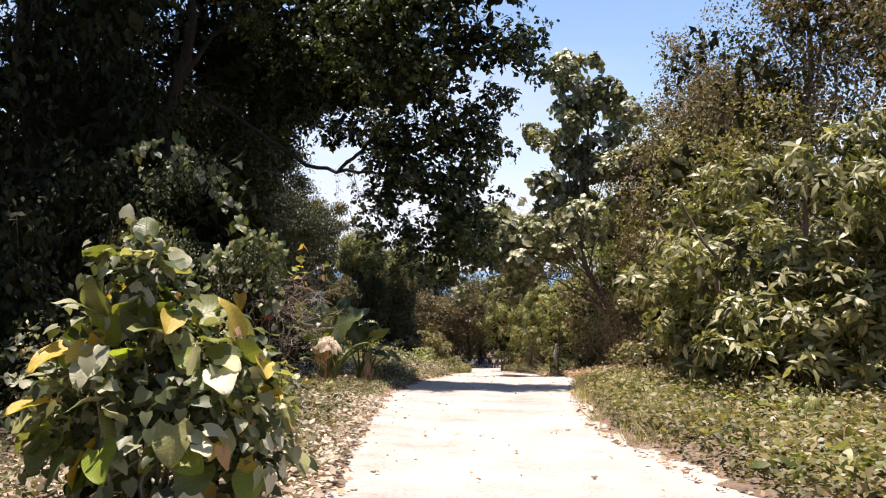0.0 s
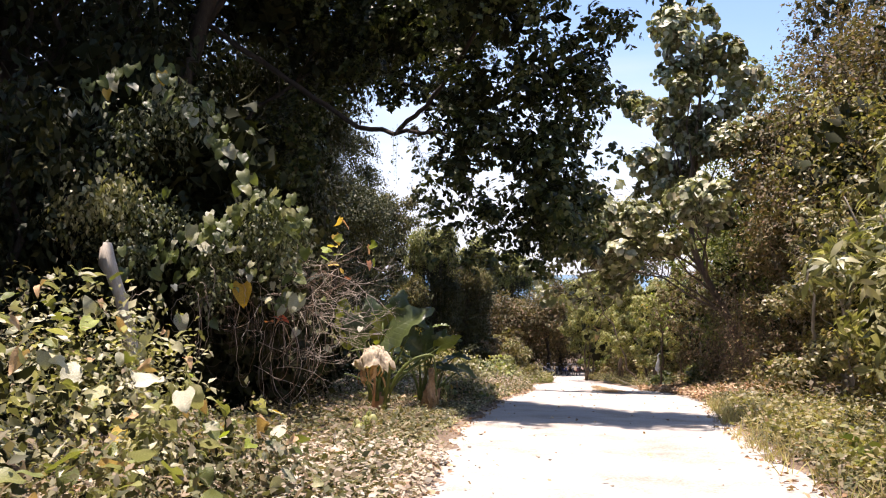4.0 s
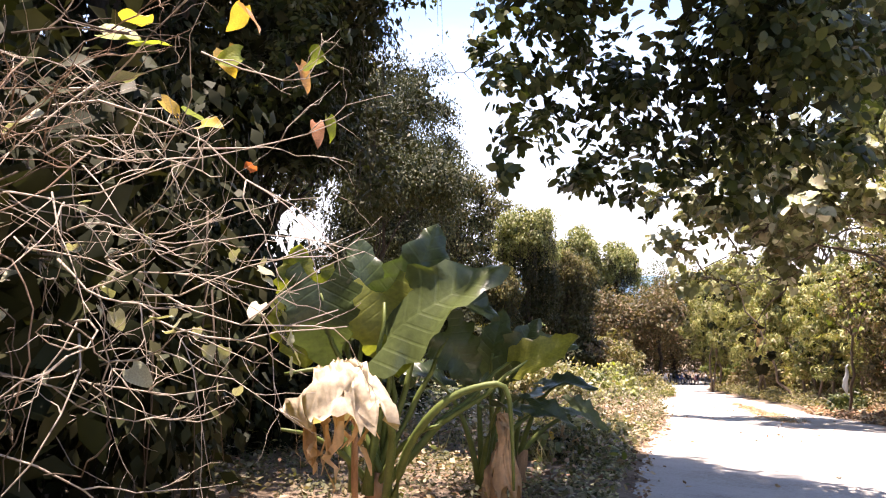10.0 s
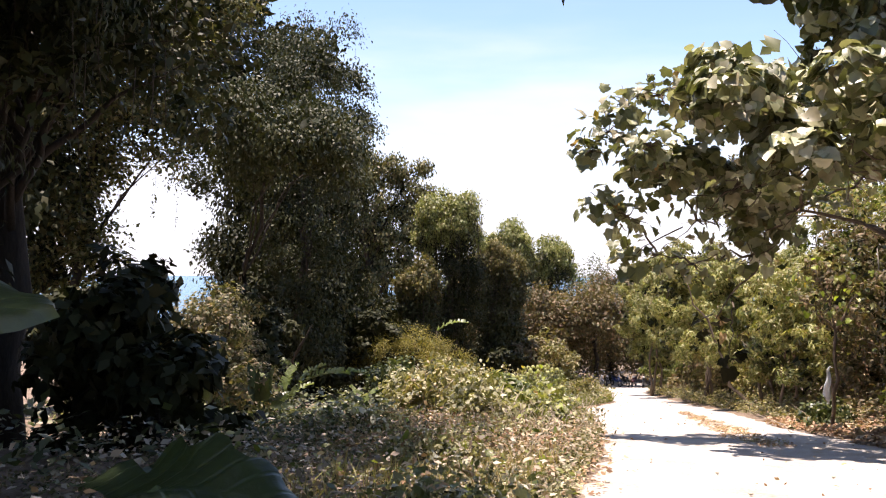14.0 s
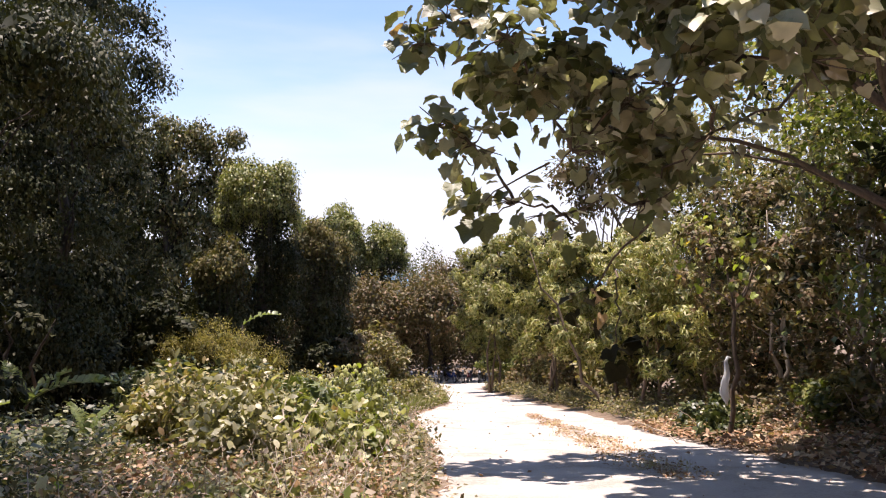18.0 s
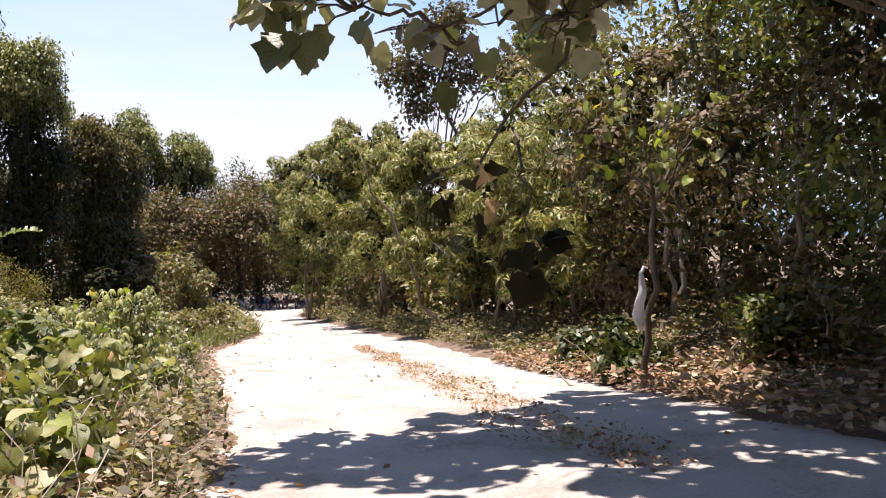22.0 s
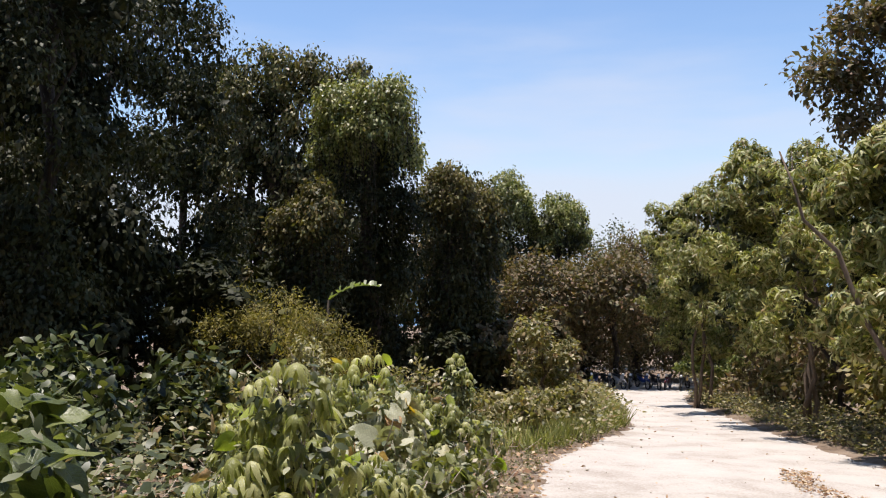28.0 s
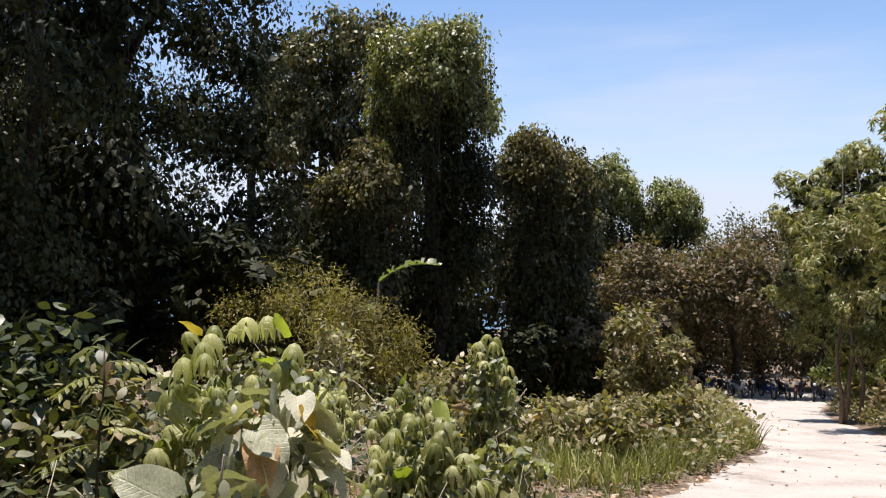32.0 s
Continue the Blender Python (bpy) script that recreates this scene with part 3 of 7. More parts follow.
def lobes_of(seed, n, w, z0, z1, r, dy=None):
    """n random lobes within a round of radius w between the heights z0 and z1."""
    rng = np.random.default_rng(seed)
    a, q = rng.random(n) * 2 * np.pi, np.sqrt(rng.random(n)) * w
    zz = np.linspace(z0, z1, n)
    k = 1 - 0.45 * (np.abs(zz - (z0 + z1) / 2) / max(0.1, (z1 - z0) / 2)) ** 2
    rr = r * rng.uniform(0.75, 1.25, n)
    return np.stack([np.cos(a) * q * k, np.sin(a) * q * k * (1 if dy is None else dy), zz, rr, rr, rr * rng.uniform(0.65, 0.95, n)], -1)


def placed(x, y, lobes, flat=0.85):
    """Lobes given as places in the world (x, y, z, radius), taken from a foot at x, y."""
    z = float(hz(x, y))
    return [(a - x, b - y, c - z, r, r, r * flat) for a, b, c, r in lobes]


# ---- ground, road, sea ----


def sheet(name, xs, ys, zf, mat, label, category, drop=0.0):
    X, Y = np.meshgrid(xs, ys)
    Z = zf(X, Y)
    v = np.stack([X, Y, Z], -1).reshape(-1, 3)
    i, j = np.meshgrid(np.arange(len(ys) - 1), np.arange(len(xs) - 1), indexing="ij")
    a = i * len(xs) + j
    f = np.concatenate([np.stack([a, a + 1, a + len(xs) + 1], -1).reshape(-1, 3), np.stack([a, a + len(xs) + 1, a + len(xs)], -1).reshape(-1, 3)])
    return tagged(new(name, mesh_of(name, v, f, mat, True)), label, category, kind="structure")


def spaced(a, b, step, far, grow=1.35):
    """Even steps from a to b, then ever wider ones out to far on both sides."""
    mid = list(np.arange(a, b, step))
    s, lo = step, [a]
    while lo[-1] > -far:
        s *= grow
        lo.append(lo[-1] - s)
    s, hi = step, [mid[-1]]
    while hi[-1] < far:
        s *= grow
        hi.append(hi[-1] + s)
    return np.array(lo[:0:-1] + mid + hi[1:])


sheet("ground", spaced(-4, 9, 0.2, 2200), spaced(-3, 92, 0.25, 2200), hz, M_SOIL, "dry brown soil under leaf litter, falling towards the sea", "ground")


def road_z(X, Y):
    u = X
    l, r = np.interp(Y, EDGE_Y, EDGE_L) - 0.5, np.interp(Y, EDGE_Y, EDGE_R) + 0.5
    x = l + (r - l) * u
    ruts = -0.025 * np.exp(-((u - 0.3) / 0.07) ** 2) - 0.025 * np.exp(-((u - 0.58) / 0.07) ** 2)
    return slope_z(Y) + ruts + 0.012 * wobble(x, Y, 1.7) + 0.006 * wobble(x, Y, 5.3)


def road():
    us, ys = np.linspace(0, 1, 34), np.arange(-20, 94, 0.25)
    U, Y = np.meshgrid(us, ys)
    l, r = np.interp(Y, EDGE_Y, EDGE_L) - 0.5, np.interp(Y, EDGE_Y, EDGE_R) + 0.5
    v = np.stack([l + (r - l) * U, Y, road_z(U, Y)], -1).reshape(-1, 3)
    i, j = np.meshgrid(np.arange(len(ys) - 1), np.arange(len(us) - 1), indexing="ij")
    a = i * len(us) + j
    f = np.concatenate([np.stack([a, a + 1, a + len(us) + 1], -1).reshape(-1, 3), np.stack([a, a + len(us) + 1, a + len(us)], -1).reshape(-1, 3)])
    tagged(new("road", mesh_of("road", v, f, M_ROAD, True)), "white crushed-coral track, dusty and unpaved, running downhill", "road", kind="structure")


road()
m, nt, out = material("hazy blue sea")
p = node(nt, "ShaderNodeBsdfPrincipled", Roughness=0.25)
p.inputs["Base Color"].default_value = (0.03, 0.13, 0.22, 1)
nz = node(nt, "ShaderNodeTexNoise", Scale=0.4, Detail=5.0)
bp = node(nt, "ShaderNodeBump", Strength=0.4, Distance=0.4)
nt.links.new(nz.outputs["Fac"], bp.inputs["Height"])
nt.links.new(bp.outputs[0], p.inputs["Normal"])
nt.links.new(p.outputs[0], out.inputs[0])
tagged(new("sea", mesh_of("sea", [(-4500, -200, -14.6), (4500, -200, -14.6), (4500, 4500, -14.6), (-4500, 4500, -14.6)], [(0, 1, 2), (0, 2, 3)], m)), "flat blue sea beyond the trees", "water", kind="structure")

# ---- forest on the left ----


def leaning(lobes, share):
    """Crowns whose upper tiers are pushed out over the track to shade their lower fronts."""
    lobes = np.array(lobes)
    lobes[:, 0] += share * np.clip(lobes[:, 2] - 4.5, 0, 9)
    return lobes


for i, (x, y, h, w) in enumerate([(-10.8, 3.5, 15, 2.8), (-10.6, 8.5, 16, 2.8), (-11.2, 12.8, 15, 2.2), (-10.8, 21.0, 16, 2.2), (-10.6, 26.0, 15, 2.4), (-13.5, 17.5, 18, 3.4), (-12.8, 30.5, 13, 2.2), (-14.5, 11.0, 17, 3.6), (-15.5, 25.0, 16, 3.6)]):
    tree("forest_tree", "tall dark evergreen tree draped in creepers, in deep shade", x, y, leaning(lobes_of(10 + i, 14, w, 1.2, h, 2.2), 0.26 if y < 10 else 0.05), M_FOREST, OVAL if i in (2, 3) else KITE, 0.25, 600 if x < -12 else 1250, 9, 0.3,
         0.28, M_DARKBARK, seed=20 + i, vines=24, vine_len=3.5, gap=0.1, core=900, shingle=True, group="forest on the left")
# extra crowns above the view, added to shade the forest below
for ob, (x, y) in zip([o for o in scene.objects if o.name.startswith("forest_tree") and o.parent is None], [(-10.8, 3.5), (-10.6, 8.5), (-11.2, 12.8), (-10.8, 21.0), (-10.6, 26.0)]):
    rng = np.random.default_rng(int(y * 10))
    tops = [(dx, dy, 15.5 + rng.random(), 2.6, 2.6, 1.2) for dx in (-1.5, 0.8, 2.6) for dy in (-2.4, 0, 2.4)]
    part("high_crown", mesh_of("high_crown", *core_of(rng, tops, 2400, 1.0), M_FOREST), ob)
# the tree whose limb hangs over the track (lobes as places in the world, then taken from its foot)
# boughs hanging over the track
BOUGHS = [(2.0, 21.5, 7.2, 1.2, 1.2, 0.9), (0.8, 21.6, 7.4, 1.5, 1.5, 1.1), (-0.6, 22.2, 6.8, 1.7, 1.5, 1.4), (-0.4, 22.6, 9.4, 2.0, 1.8, 1.7), (1.4, 22.0, 9.6, 1.8, 1.7, 1.5), (-1.0, 23.6, 4.8, 1.3, 1.3, 1.2), (0.1, 23.5, 3.6, 1.5, 1.5, 1.3), (0.6, 23.6, 2.5, 1.2, 1.2, 0.9), (-0.1, 23.6, 2.3, 1.0, 1.0, 0.8), (0.5, 23.0, 5.2, 1.4, 1.3, 1.0), (0.6, 22.4, 12.2, 2.5, 2.3, 1.9), (0.9, 24.2, 1.8, 0.9, 0.9, 0.7), (-0.2, 24.0, 1.6, 0.9, 0.9, 0.7), (-1.5, 23.6, 3.6, 1.0, 1.0, 1.0), (0.9, 22.4, 3.6, 0.8, 0.8, 0.7), (1.0, 22.6, 4.6, 0.9, 0.9, 0.8), (1.2, 22.2, 5.7, 0.9, 0.9, 0.8), (0.7, 22.2, 2.6, 0.7, 0.7, 0.6), (-2.15, 22.4, 1.6, 0.4, 0.4, 0.35), (-2.0, 23.2, 2.2, 0.45, 0.45, 0.5), (-2.25, 23.4, 2.9, 0.4, 0.4, 0.45), (-1.2, 22.6, 1.15, 0.4, 0.4, 0.3), (-1.0, 23.4, 1.6, 0.5, 0.5, 0.35)]
# high crown towards the forest
HIGH_CROWN = [(-3.0, 26.6, 7.4, 1.8, 1.5, 1.5), (-5.9, 27.2, 6.8, 1.4, 1.3, 1.4), (-3.4, 26.8, 10.0, 2.0, 1.7, 1.8), (-5.6, 27.2, 9.4, 2.0, 1.8, 1.8), (-1.8, 25.8, 8.6, 1.7, 1.5, 1.5), (-4.0, 26.8, 12.6, 2.4, 2.0, 1.8), (-1.4, 25.0, 11.4, 2.0, 1.8, 1.6), (-7.0, 27.7, 4.4, 1.4, 1.4, 1.6), (-6.9, 26.9, 8.2, 2.0, 1.8, 1.8), (-7.2, 26.9, 11.4, 2.2, 2.0, 1.9), (-1.4, 24.6, 7.2, 1.5, 1.4, 1.2), (-2.9, 25.6, 7.2, 1.4, 1.3, 1.1)]
# smaller boughs that close the crown
SIDE_CROWN = [(-5.6, 22.4, 9.2, 1.3, 1.3, 1.0), (-5.8, 24.0, 9.6, 1.6, 1.5, 1.2), (-4.7, 27.6, 7.0, 1.5, 1.3, 1.2), (-2.0, 24.6, 4.8, 1.0, 1.0, 0.8), (-1.6, 24.4, 5.7, 1.1, 1.0, 0.9), (-1.9, 24.4, 3.7, 0.8, 0.8, 0.8), (-1.6, 24.3, 2.6, 0.8, 0.8, 0.9), (-0.9, 24.2, 2.3, 0.5, 0.5, 0.5), (-3.2, 26.2, 5.9, 1.0, 1.0, 0.7), (-2.0, 22.2, 8.8, 1.5, 1.4, 1.0), (-1.9, 21.4, 7.6, 1.3, 1.3, 0.8), (-2.7, 22.6, 7.8, 1.2, 1.2, 0.8), (-1.2, 21.0, 8.2, 1.2, 1.2, 0.8), (-8.1, 27.2, 9.8, 1.5, 1.5, 1.5), (-9.4, 27.2, 9.0, 1.4, 1.4, 1.4), (-7.0, 27.2, 9.2, 1.3, 1.3, 1.3), (-10.5, 27.2, 9.8, 1.5, 1.5, 1.5), (-8.3, 27.2, 8.1, 1.2, 1.2, 1.2)]
OV = BOUGHS + HIGH_CROWN + SIDE_CROWN
OVX, OVY = -9.3, 25.6
tree("overhanging_tree", "big dark-leaved tree with a limb hanging low over the track", OVX, OVY, [(a - OVX, b - OVY, c - float(hz(OVX, OVY)), d, e, f) for a, b, c, d, e, f in OV], M_CANOPY, ROUND, 0.125, 10600, 8, 0.18, 0.26, M_DARKBARK,
     seed=40, vines=0, gap=0.0, inner=0.3, lean=(1.6, -0.4), rosette=True, droop=0.5, sub=9, limbs=slice(24, 35, 4), core=7600)
rng = np.random.default_rng(41)
t = bpy.data.objects["overhanging_tree"]
z = t.location.z
for line, r in [([(-8.6, 25.4, 7.6), (-6.8, 25.6, 6.4), (-5.4, 25.4, 5.4), (-4.2, 24.9, 4.6), (-3.2, 24.4, 4.35), (-2.2, 24.0, 4.3), (-1.0, 23.7, 3.9), (0.2, 23.5, 3.6)], 0.075), ([(-3.2, 24.4, 4.35), (-2.4, 24.3, 5.0), (-1.4, 23.6, 6.2), (-0.4, 22.8, 7.4), (0.8, 22.0, 8.0)], 0.06), ([(-1.0, 23.7, 3.9), (0.0, 23.6, 3.0), (0.5, 23.9, 2.0)], 0.035)]:
    pts = np.array([(a - OVX, b - OVY, c - z) for a, b, c in line])
    q = np.linspace(0, len(pts) - 1, 22)
    pts = np.stack([np.interp(q, np.arange(len(pts)), pts[:, k]) for k in range(3)], -1) + rng.normal(size=(22, 3)) * 0.03
    part("limb", mesh_of("limb", *tube(pts, [r, r * 0.8, r * 0.35], 7), M_DARKBARK, True), t)
# creeper strand and bare twigs hanging in the gap beside the boughs
at = np.array([OVX, OVY, z])
(sv, sf), (lv, lf) = strands(rng, np.array([(-3.19, 24.0, 4.4), (-3.1, 24.05, 4.5), (-2.6, 23.8, 4.4)]) - at, 1.9, 0.07, 16, KITE, 0.12, 0.005)
tagged(part("hanging_creeper", mesh_of("hanging_creeper", sv, sf, M_VINE), t), kind="stuff")
tagged(part("hanging_foliage", mesh_of("hanging_foliage", lv, lf, M_CANOPY), t), kind="stuff")
for p0, w0, ln in [((-2.83, 24.0, 4.3), (0.4, -0.1, -0.8), 1.0), ((-2.6, 23.9, 4.2), (0.2, -0.2, -1.0), 1.2), ((-2.3, 23.6, 2.9), (-0.7, 0.0, -0.5), 0.8)]:
    path = [np.array(p0) - at]
    for _ in range(8):
        path.append(path[-1] + unit(np.array(w0) + rng.normal(size=3) * 0.35) * ln / 8)
    pcs = [tube(path, [0.009, 0.004], 4)] + [tube(bent(rng, path[k], path[k] + unit(np.array(w0) + rng.normal(size=3) * 0.8) * ln * 0.4, 5, 0.04, 0.06), [0.005, 0.002], 3) for k in (2, 3, 4, 5, 6, 7)]
    part("bare_twig", mesh_of("bare_twig", *joined(pcs), M_VINE, True), t)
# forest beyond the clearing
TALL_TOP = [(-15.5, 63.0, 12.3, 2.2), (-17.8, 63.0, 14.6, 2.7), (-12.1, 63.0, 10.6, 1.6), (-13.1, 62.0, 11.6, 2.1), (-11.3, 63.0, 8.2, 1.2), (-11.1, 63.0, 10.0, 1.2), (-11.0, 63.0, 7.4, 1.1), (-12.3, 63.0, 6.6, 1.3), (-14.8, 61.0, 9.5, 2.3), (-18.3, 63.0, 10.6, 2.4), (-19.9, 63.0, 9.3, 1.6)]
TALL_LOW = [(-19.9, 63.0, 6.9, 1.6), (-17.3, 61.0, 7.0, 1.5), (-15.3, 61.0, 5.9, 2.0), (-13.1, 62.0, 4.3, 1.5), (-20.6, 64.0, 4.6, 1.4), (-22.3, 66.0, 11.6, 1.7), (-16.9, 63.0, 3.4, 1.9), (-14.7, 63.0, 1.5, 1.6), (-17.9, 63.0, 0.7, 1.6), (-13.2, 64.0, 1.5, 1.4), (-16.5, 62.5, -1.6, 2.0), (-14.5, 62.5, -1.6, 1.8), (-18.4, 63.0, -2.2, 1.8), (-13.4, 62.4, -4.2, 1.8), (-16.4, 62.4, -4.4, 2.0), (-13.0, 66.0, 6.0, 1.6), (-13.0, 66.0, 3.6, 1.6), (-12.9, 66.0, 1.2, 1.6), (-12.8, 66.0, -1.2, 1.6), (-14.8, 66.0, 8.0, 1.8), (-14.8, 66.0, 4.8, 1.8), (-14.8, 66.0, 1.6, 1.8), (-12.0, 66.5, -3.4, 1.6), (-14.6, 66.0, -2.6, 1.8)]
tree("forest_tree", "towering dark forest tree with ragged clumps and hanging creepers", -15.6, 62.6, placed(-15.6, 62.6, TALL_TOP + TALL_LOW), M_TALLFOREST, KITE, 0.16, 6800, 9, 0.24, 0.4, M_DARKBARK,
     seed=68, vines=46, vine_len=4, gap=0.12, core=5200, shingle=True, stems=2, top=18.2, limbs=slice(0, None, 6), group="forest beyond the clearing")
tree("forest_tree", "dark tree with a bare leaning trunk and creeper-hung boughs", -12.3, 56.6, lobes_of(69, 20, 2.0, 1.0, 15.5, 1.4), M_TALLFOREST, KITE, 0.14, 3800, 9, 0.22, 0.2, M_DARKBARK, seed=69, vines=36, vine_len=3.5, gap=0.12, core=2600, limbs=slice(0, None, 6), shingle=True, group="forest beyond the clearing")
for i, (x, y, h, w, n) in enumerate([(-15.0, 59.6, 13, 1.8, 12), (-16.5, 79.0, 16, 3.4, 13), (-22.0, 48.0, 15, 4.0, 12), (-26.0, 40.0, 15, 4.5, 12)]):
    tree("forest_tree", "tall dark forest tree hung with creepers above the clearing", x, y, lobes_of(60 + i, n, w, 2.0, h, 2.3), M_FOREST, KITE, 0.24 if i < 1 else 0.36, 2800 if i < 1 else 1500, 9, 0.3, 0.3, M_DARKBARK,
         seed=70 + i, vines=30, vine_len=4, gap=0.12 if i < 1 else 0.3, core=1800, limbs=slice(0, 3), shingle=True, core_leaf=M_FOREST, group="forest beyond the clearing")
CORNER_LOW = [(-1.6, 0, 7.0, 1.8, 1.8, 1.2), (1.4, 0.4, 8.4, 1.7, 1.8, 1.1), (0, -1.6, 7.8, 1.9, 1.8, 1.3), (0.2, 1.6, 8.2, 2.0, 1.9, 1.4), (1.4, -2.0, 6.2, 1.4, 1.4, 1.1), (1.9, -0.6, 6.5, 1.3, 1.4, 1.1), (1.7, 1.4, 6.3, 1.3, 1.4, 1.1), (2.4, -0.2, 8.0, 1.4, 1.5, 1.1), (3.9, -2.6, 11.4, 1.9, 1.9, 1.2)]
CORNER_HIGH = [(3.9, 0.4, 11.6, 1.9, 1.9, 1.2), (5.2, -1.2, 12.0, 1.7, 1.7, 1.1), (4.6, -3.6, 11.8, 1.8, 1.8, 1.1), (3.0, 2.4, 12.2, 1.8, 1.8, 1.0), (4.0, 3.8, 12.4, 1.7, 1.8, 1.0), (2.4, 4.8, 12.4, 1.8, 1.8, 1.0), (4.8, 1.6, 12.6, 1.7, 1.8, 1.0), (2.7, -2.8, 8.6, 1.5, 1.5, 1.1), (3.4, -0.6, 10.8, 1.8, 1.8, 1.2), (-2.0, -1.2, 9.0, 2.0, 1.9, 1.4), (0.4, 0.2, 10.4, 2.2, 2.1, 1.5)]
# corner tree, its topmost boughs added to shade the near corner of the clearing
tree("forest_tree", "spreading dark tree at the corner of the clearing, high boughs added to shade it", -9.4, 32.5, CORNER_LOW + CORNER_HIGH,
     M_TALLFOREST, KITE, 0.2, 3400, 9, 0.24, 0.22, M_DARKBARK, seed=85, gap=0.05, core=1600, group="forest on the left")
CURTAIN = [(-9.8, 31.4, 7.4, 1.3), (-8.2, 31.0, 7.6, 1.4), (-6.9, 31.0, 7.4, 1.1), (-9.6, 31.4, 5.2, 1.3), (-8.0, 31.0, 5.4, 1.3), (-6.8, 31.2, 5.2, 1.0), (-9.4, 31.2, 3.2, 1.2), (-7.9, 31.0, 3.2, 1.1), (-7.0, 31.2, 3.0, 0.8), (-10.8, 30.6, 4.4, 1.4), (-11.0, 30.6, 7.0, 1.4), (-8.4, 31.2, 9.6, 1.5), (-9.6, 31.0, 1.8, 1.0)]
tree("forest_tree", "dark tree curtained with hanging creepers at the edge of the clearing", -9.6, 31.6, placed(-9.6, 31.6, CURTAIN, 1.0), M_TALLFOREST, SLIM, 0.17, 2600, 9, 0.16, 0.2, M_DARKBARK, seed=86, vines=90, vine_len=2.6, gap=0.1, core=1500, shingle=True, group="forest on the left")
# a crown added high up to keep sun off the clearing's far side
tree("forest_tree", "high-crowned dark tree added to shade the far side of the clearing", -9.6, 46.0, [(-0.6, -1, 8.0, 1.8, 1.8, 1.2), (1.2, -1.6, 8.2, 1.7, 1.8, 1.1), (1.6, 0.6, 8.4, 1.7, 1.8, 1.1), (0.2, 2.2, 8.6, 1.8, 1.9, 1.2), (1.6, -2.8, 8.6, 1.6, 1.8, 1.0), (-0.4, -3.0, 9.0, 1.7, 1.8, 1.1), (0.8, 2.8, 9.4, 1.8, 2.0, 1.2)],
     M_TALLFOREST, KITE, 0.14, 3000, 9, 0.22, 0.1, M_DARKBARK, seed=87, gap=0.2, core=500, shingle=True, foot_at=(-2.4, 0.6), limbs=slice(0, None, 2), group="forest beyond the clearing")
OLIVE_CROWN = [(-16.8, 48.0, 7.1, 1.2), (-15.0, 48.0, 7.6, 1.2), (-13.1, 48.0, 7.3, 1.0), (-13.8, 48.0, 5.3, 0.9), (-15.6, 48.0, 5.4, 1.1), (-17.3, 48.0, 5.4, 1.1), (-17.7, 48.0, 3.4, 1.0), (-17.4, 48.0, 1.6, 0.9), (-17.0, 48.0, 0.1, 0.8), (-19.1, 48.0, 7.1, 1.4), (-19.2, 48.0, 4.5, 1.3), (-19.0, 48.0, 2.1, 1.2), (-18.8, 48.0, -0.0, 1.2), (-16.0, 48.0, 9.2, 1.5), (-13.5, 48.0, 9.2, 1.4), (-14.6, 48.0, 4.0, 0.6)]
tree("forest_tree", "olive-leaved tree with ragged sunlit clumps beside a gap in the forest", -17.4, 48.0, placed(-17.4, 48.0, [(a, b, c, r * 1.3) for a, b, c, r in OLIVE_CROWN]), M_ROUNDTREE, KITE, 0.2, 4600, 9, 0.24, 0.16, M_DARKBARK, seed=88, gap=0.06, core=1300, limbs=slice(0, None, 3), vines=20, vine_len=2, group="forest beyond the clearing")
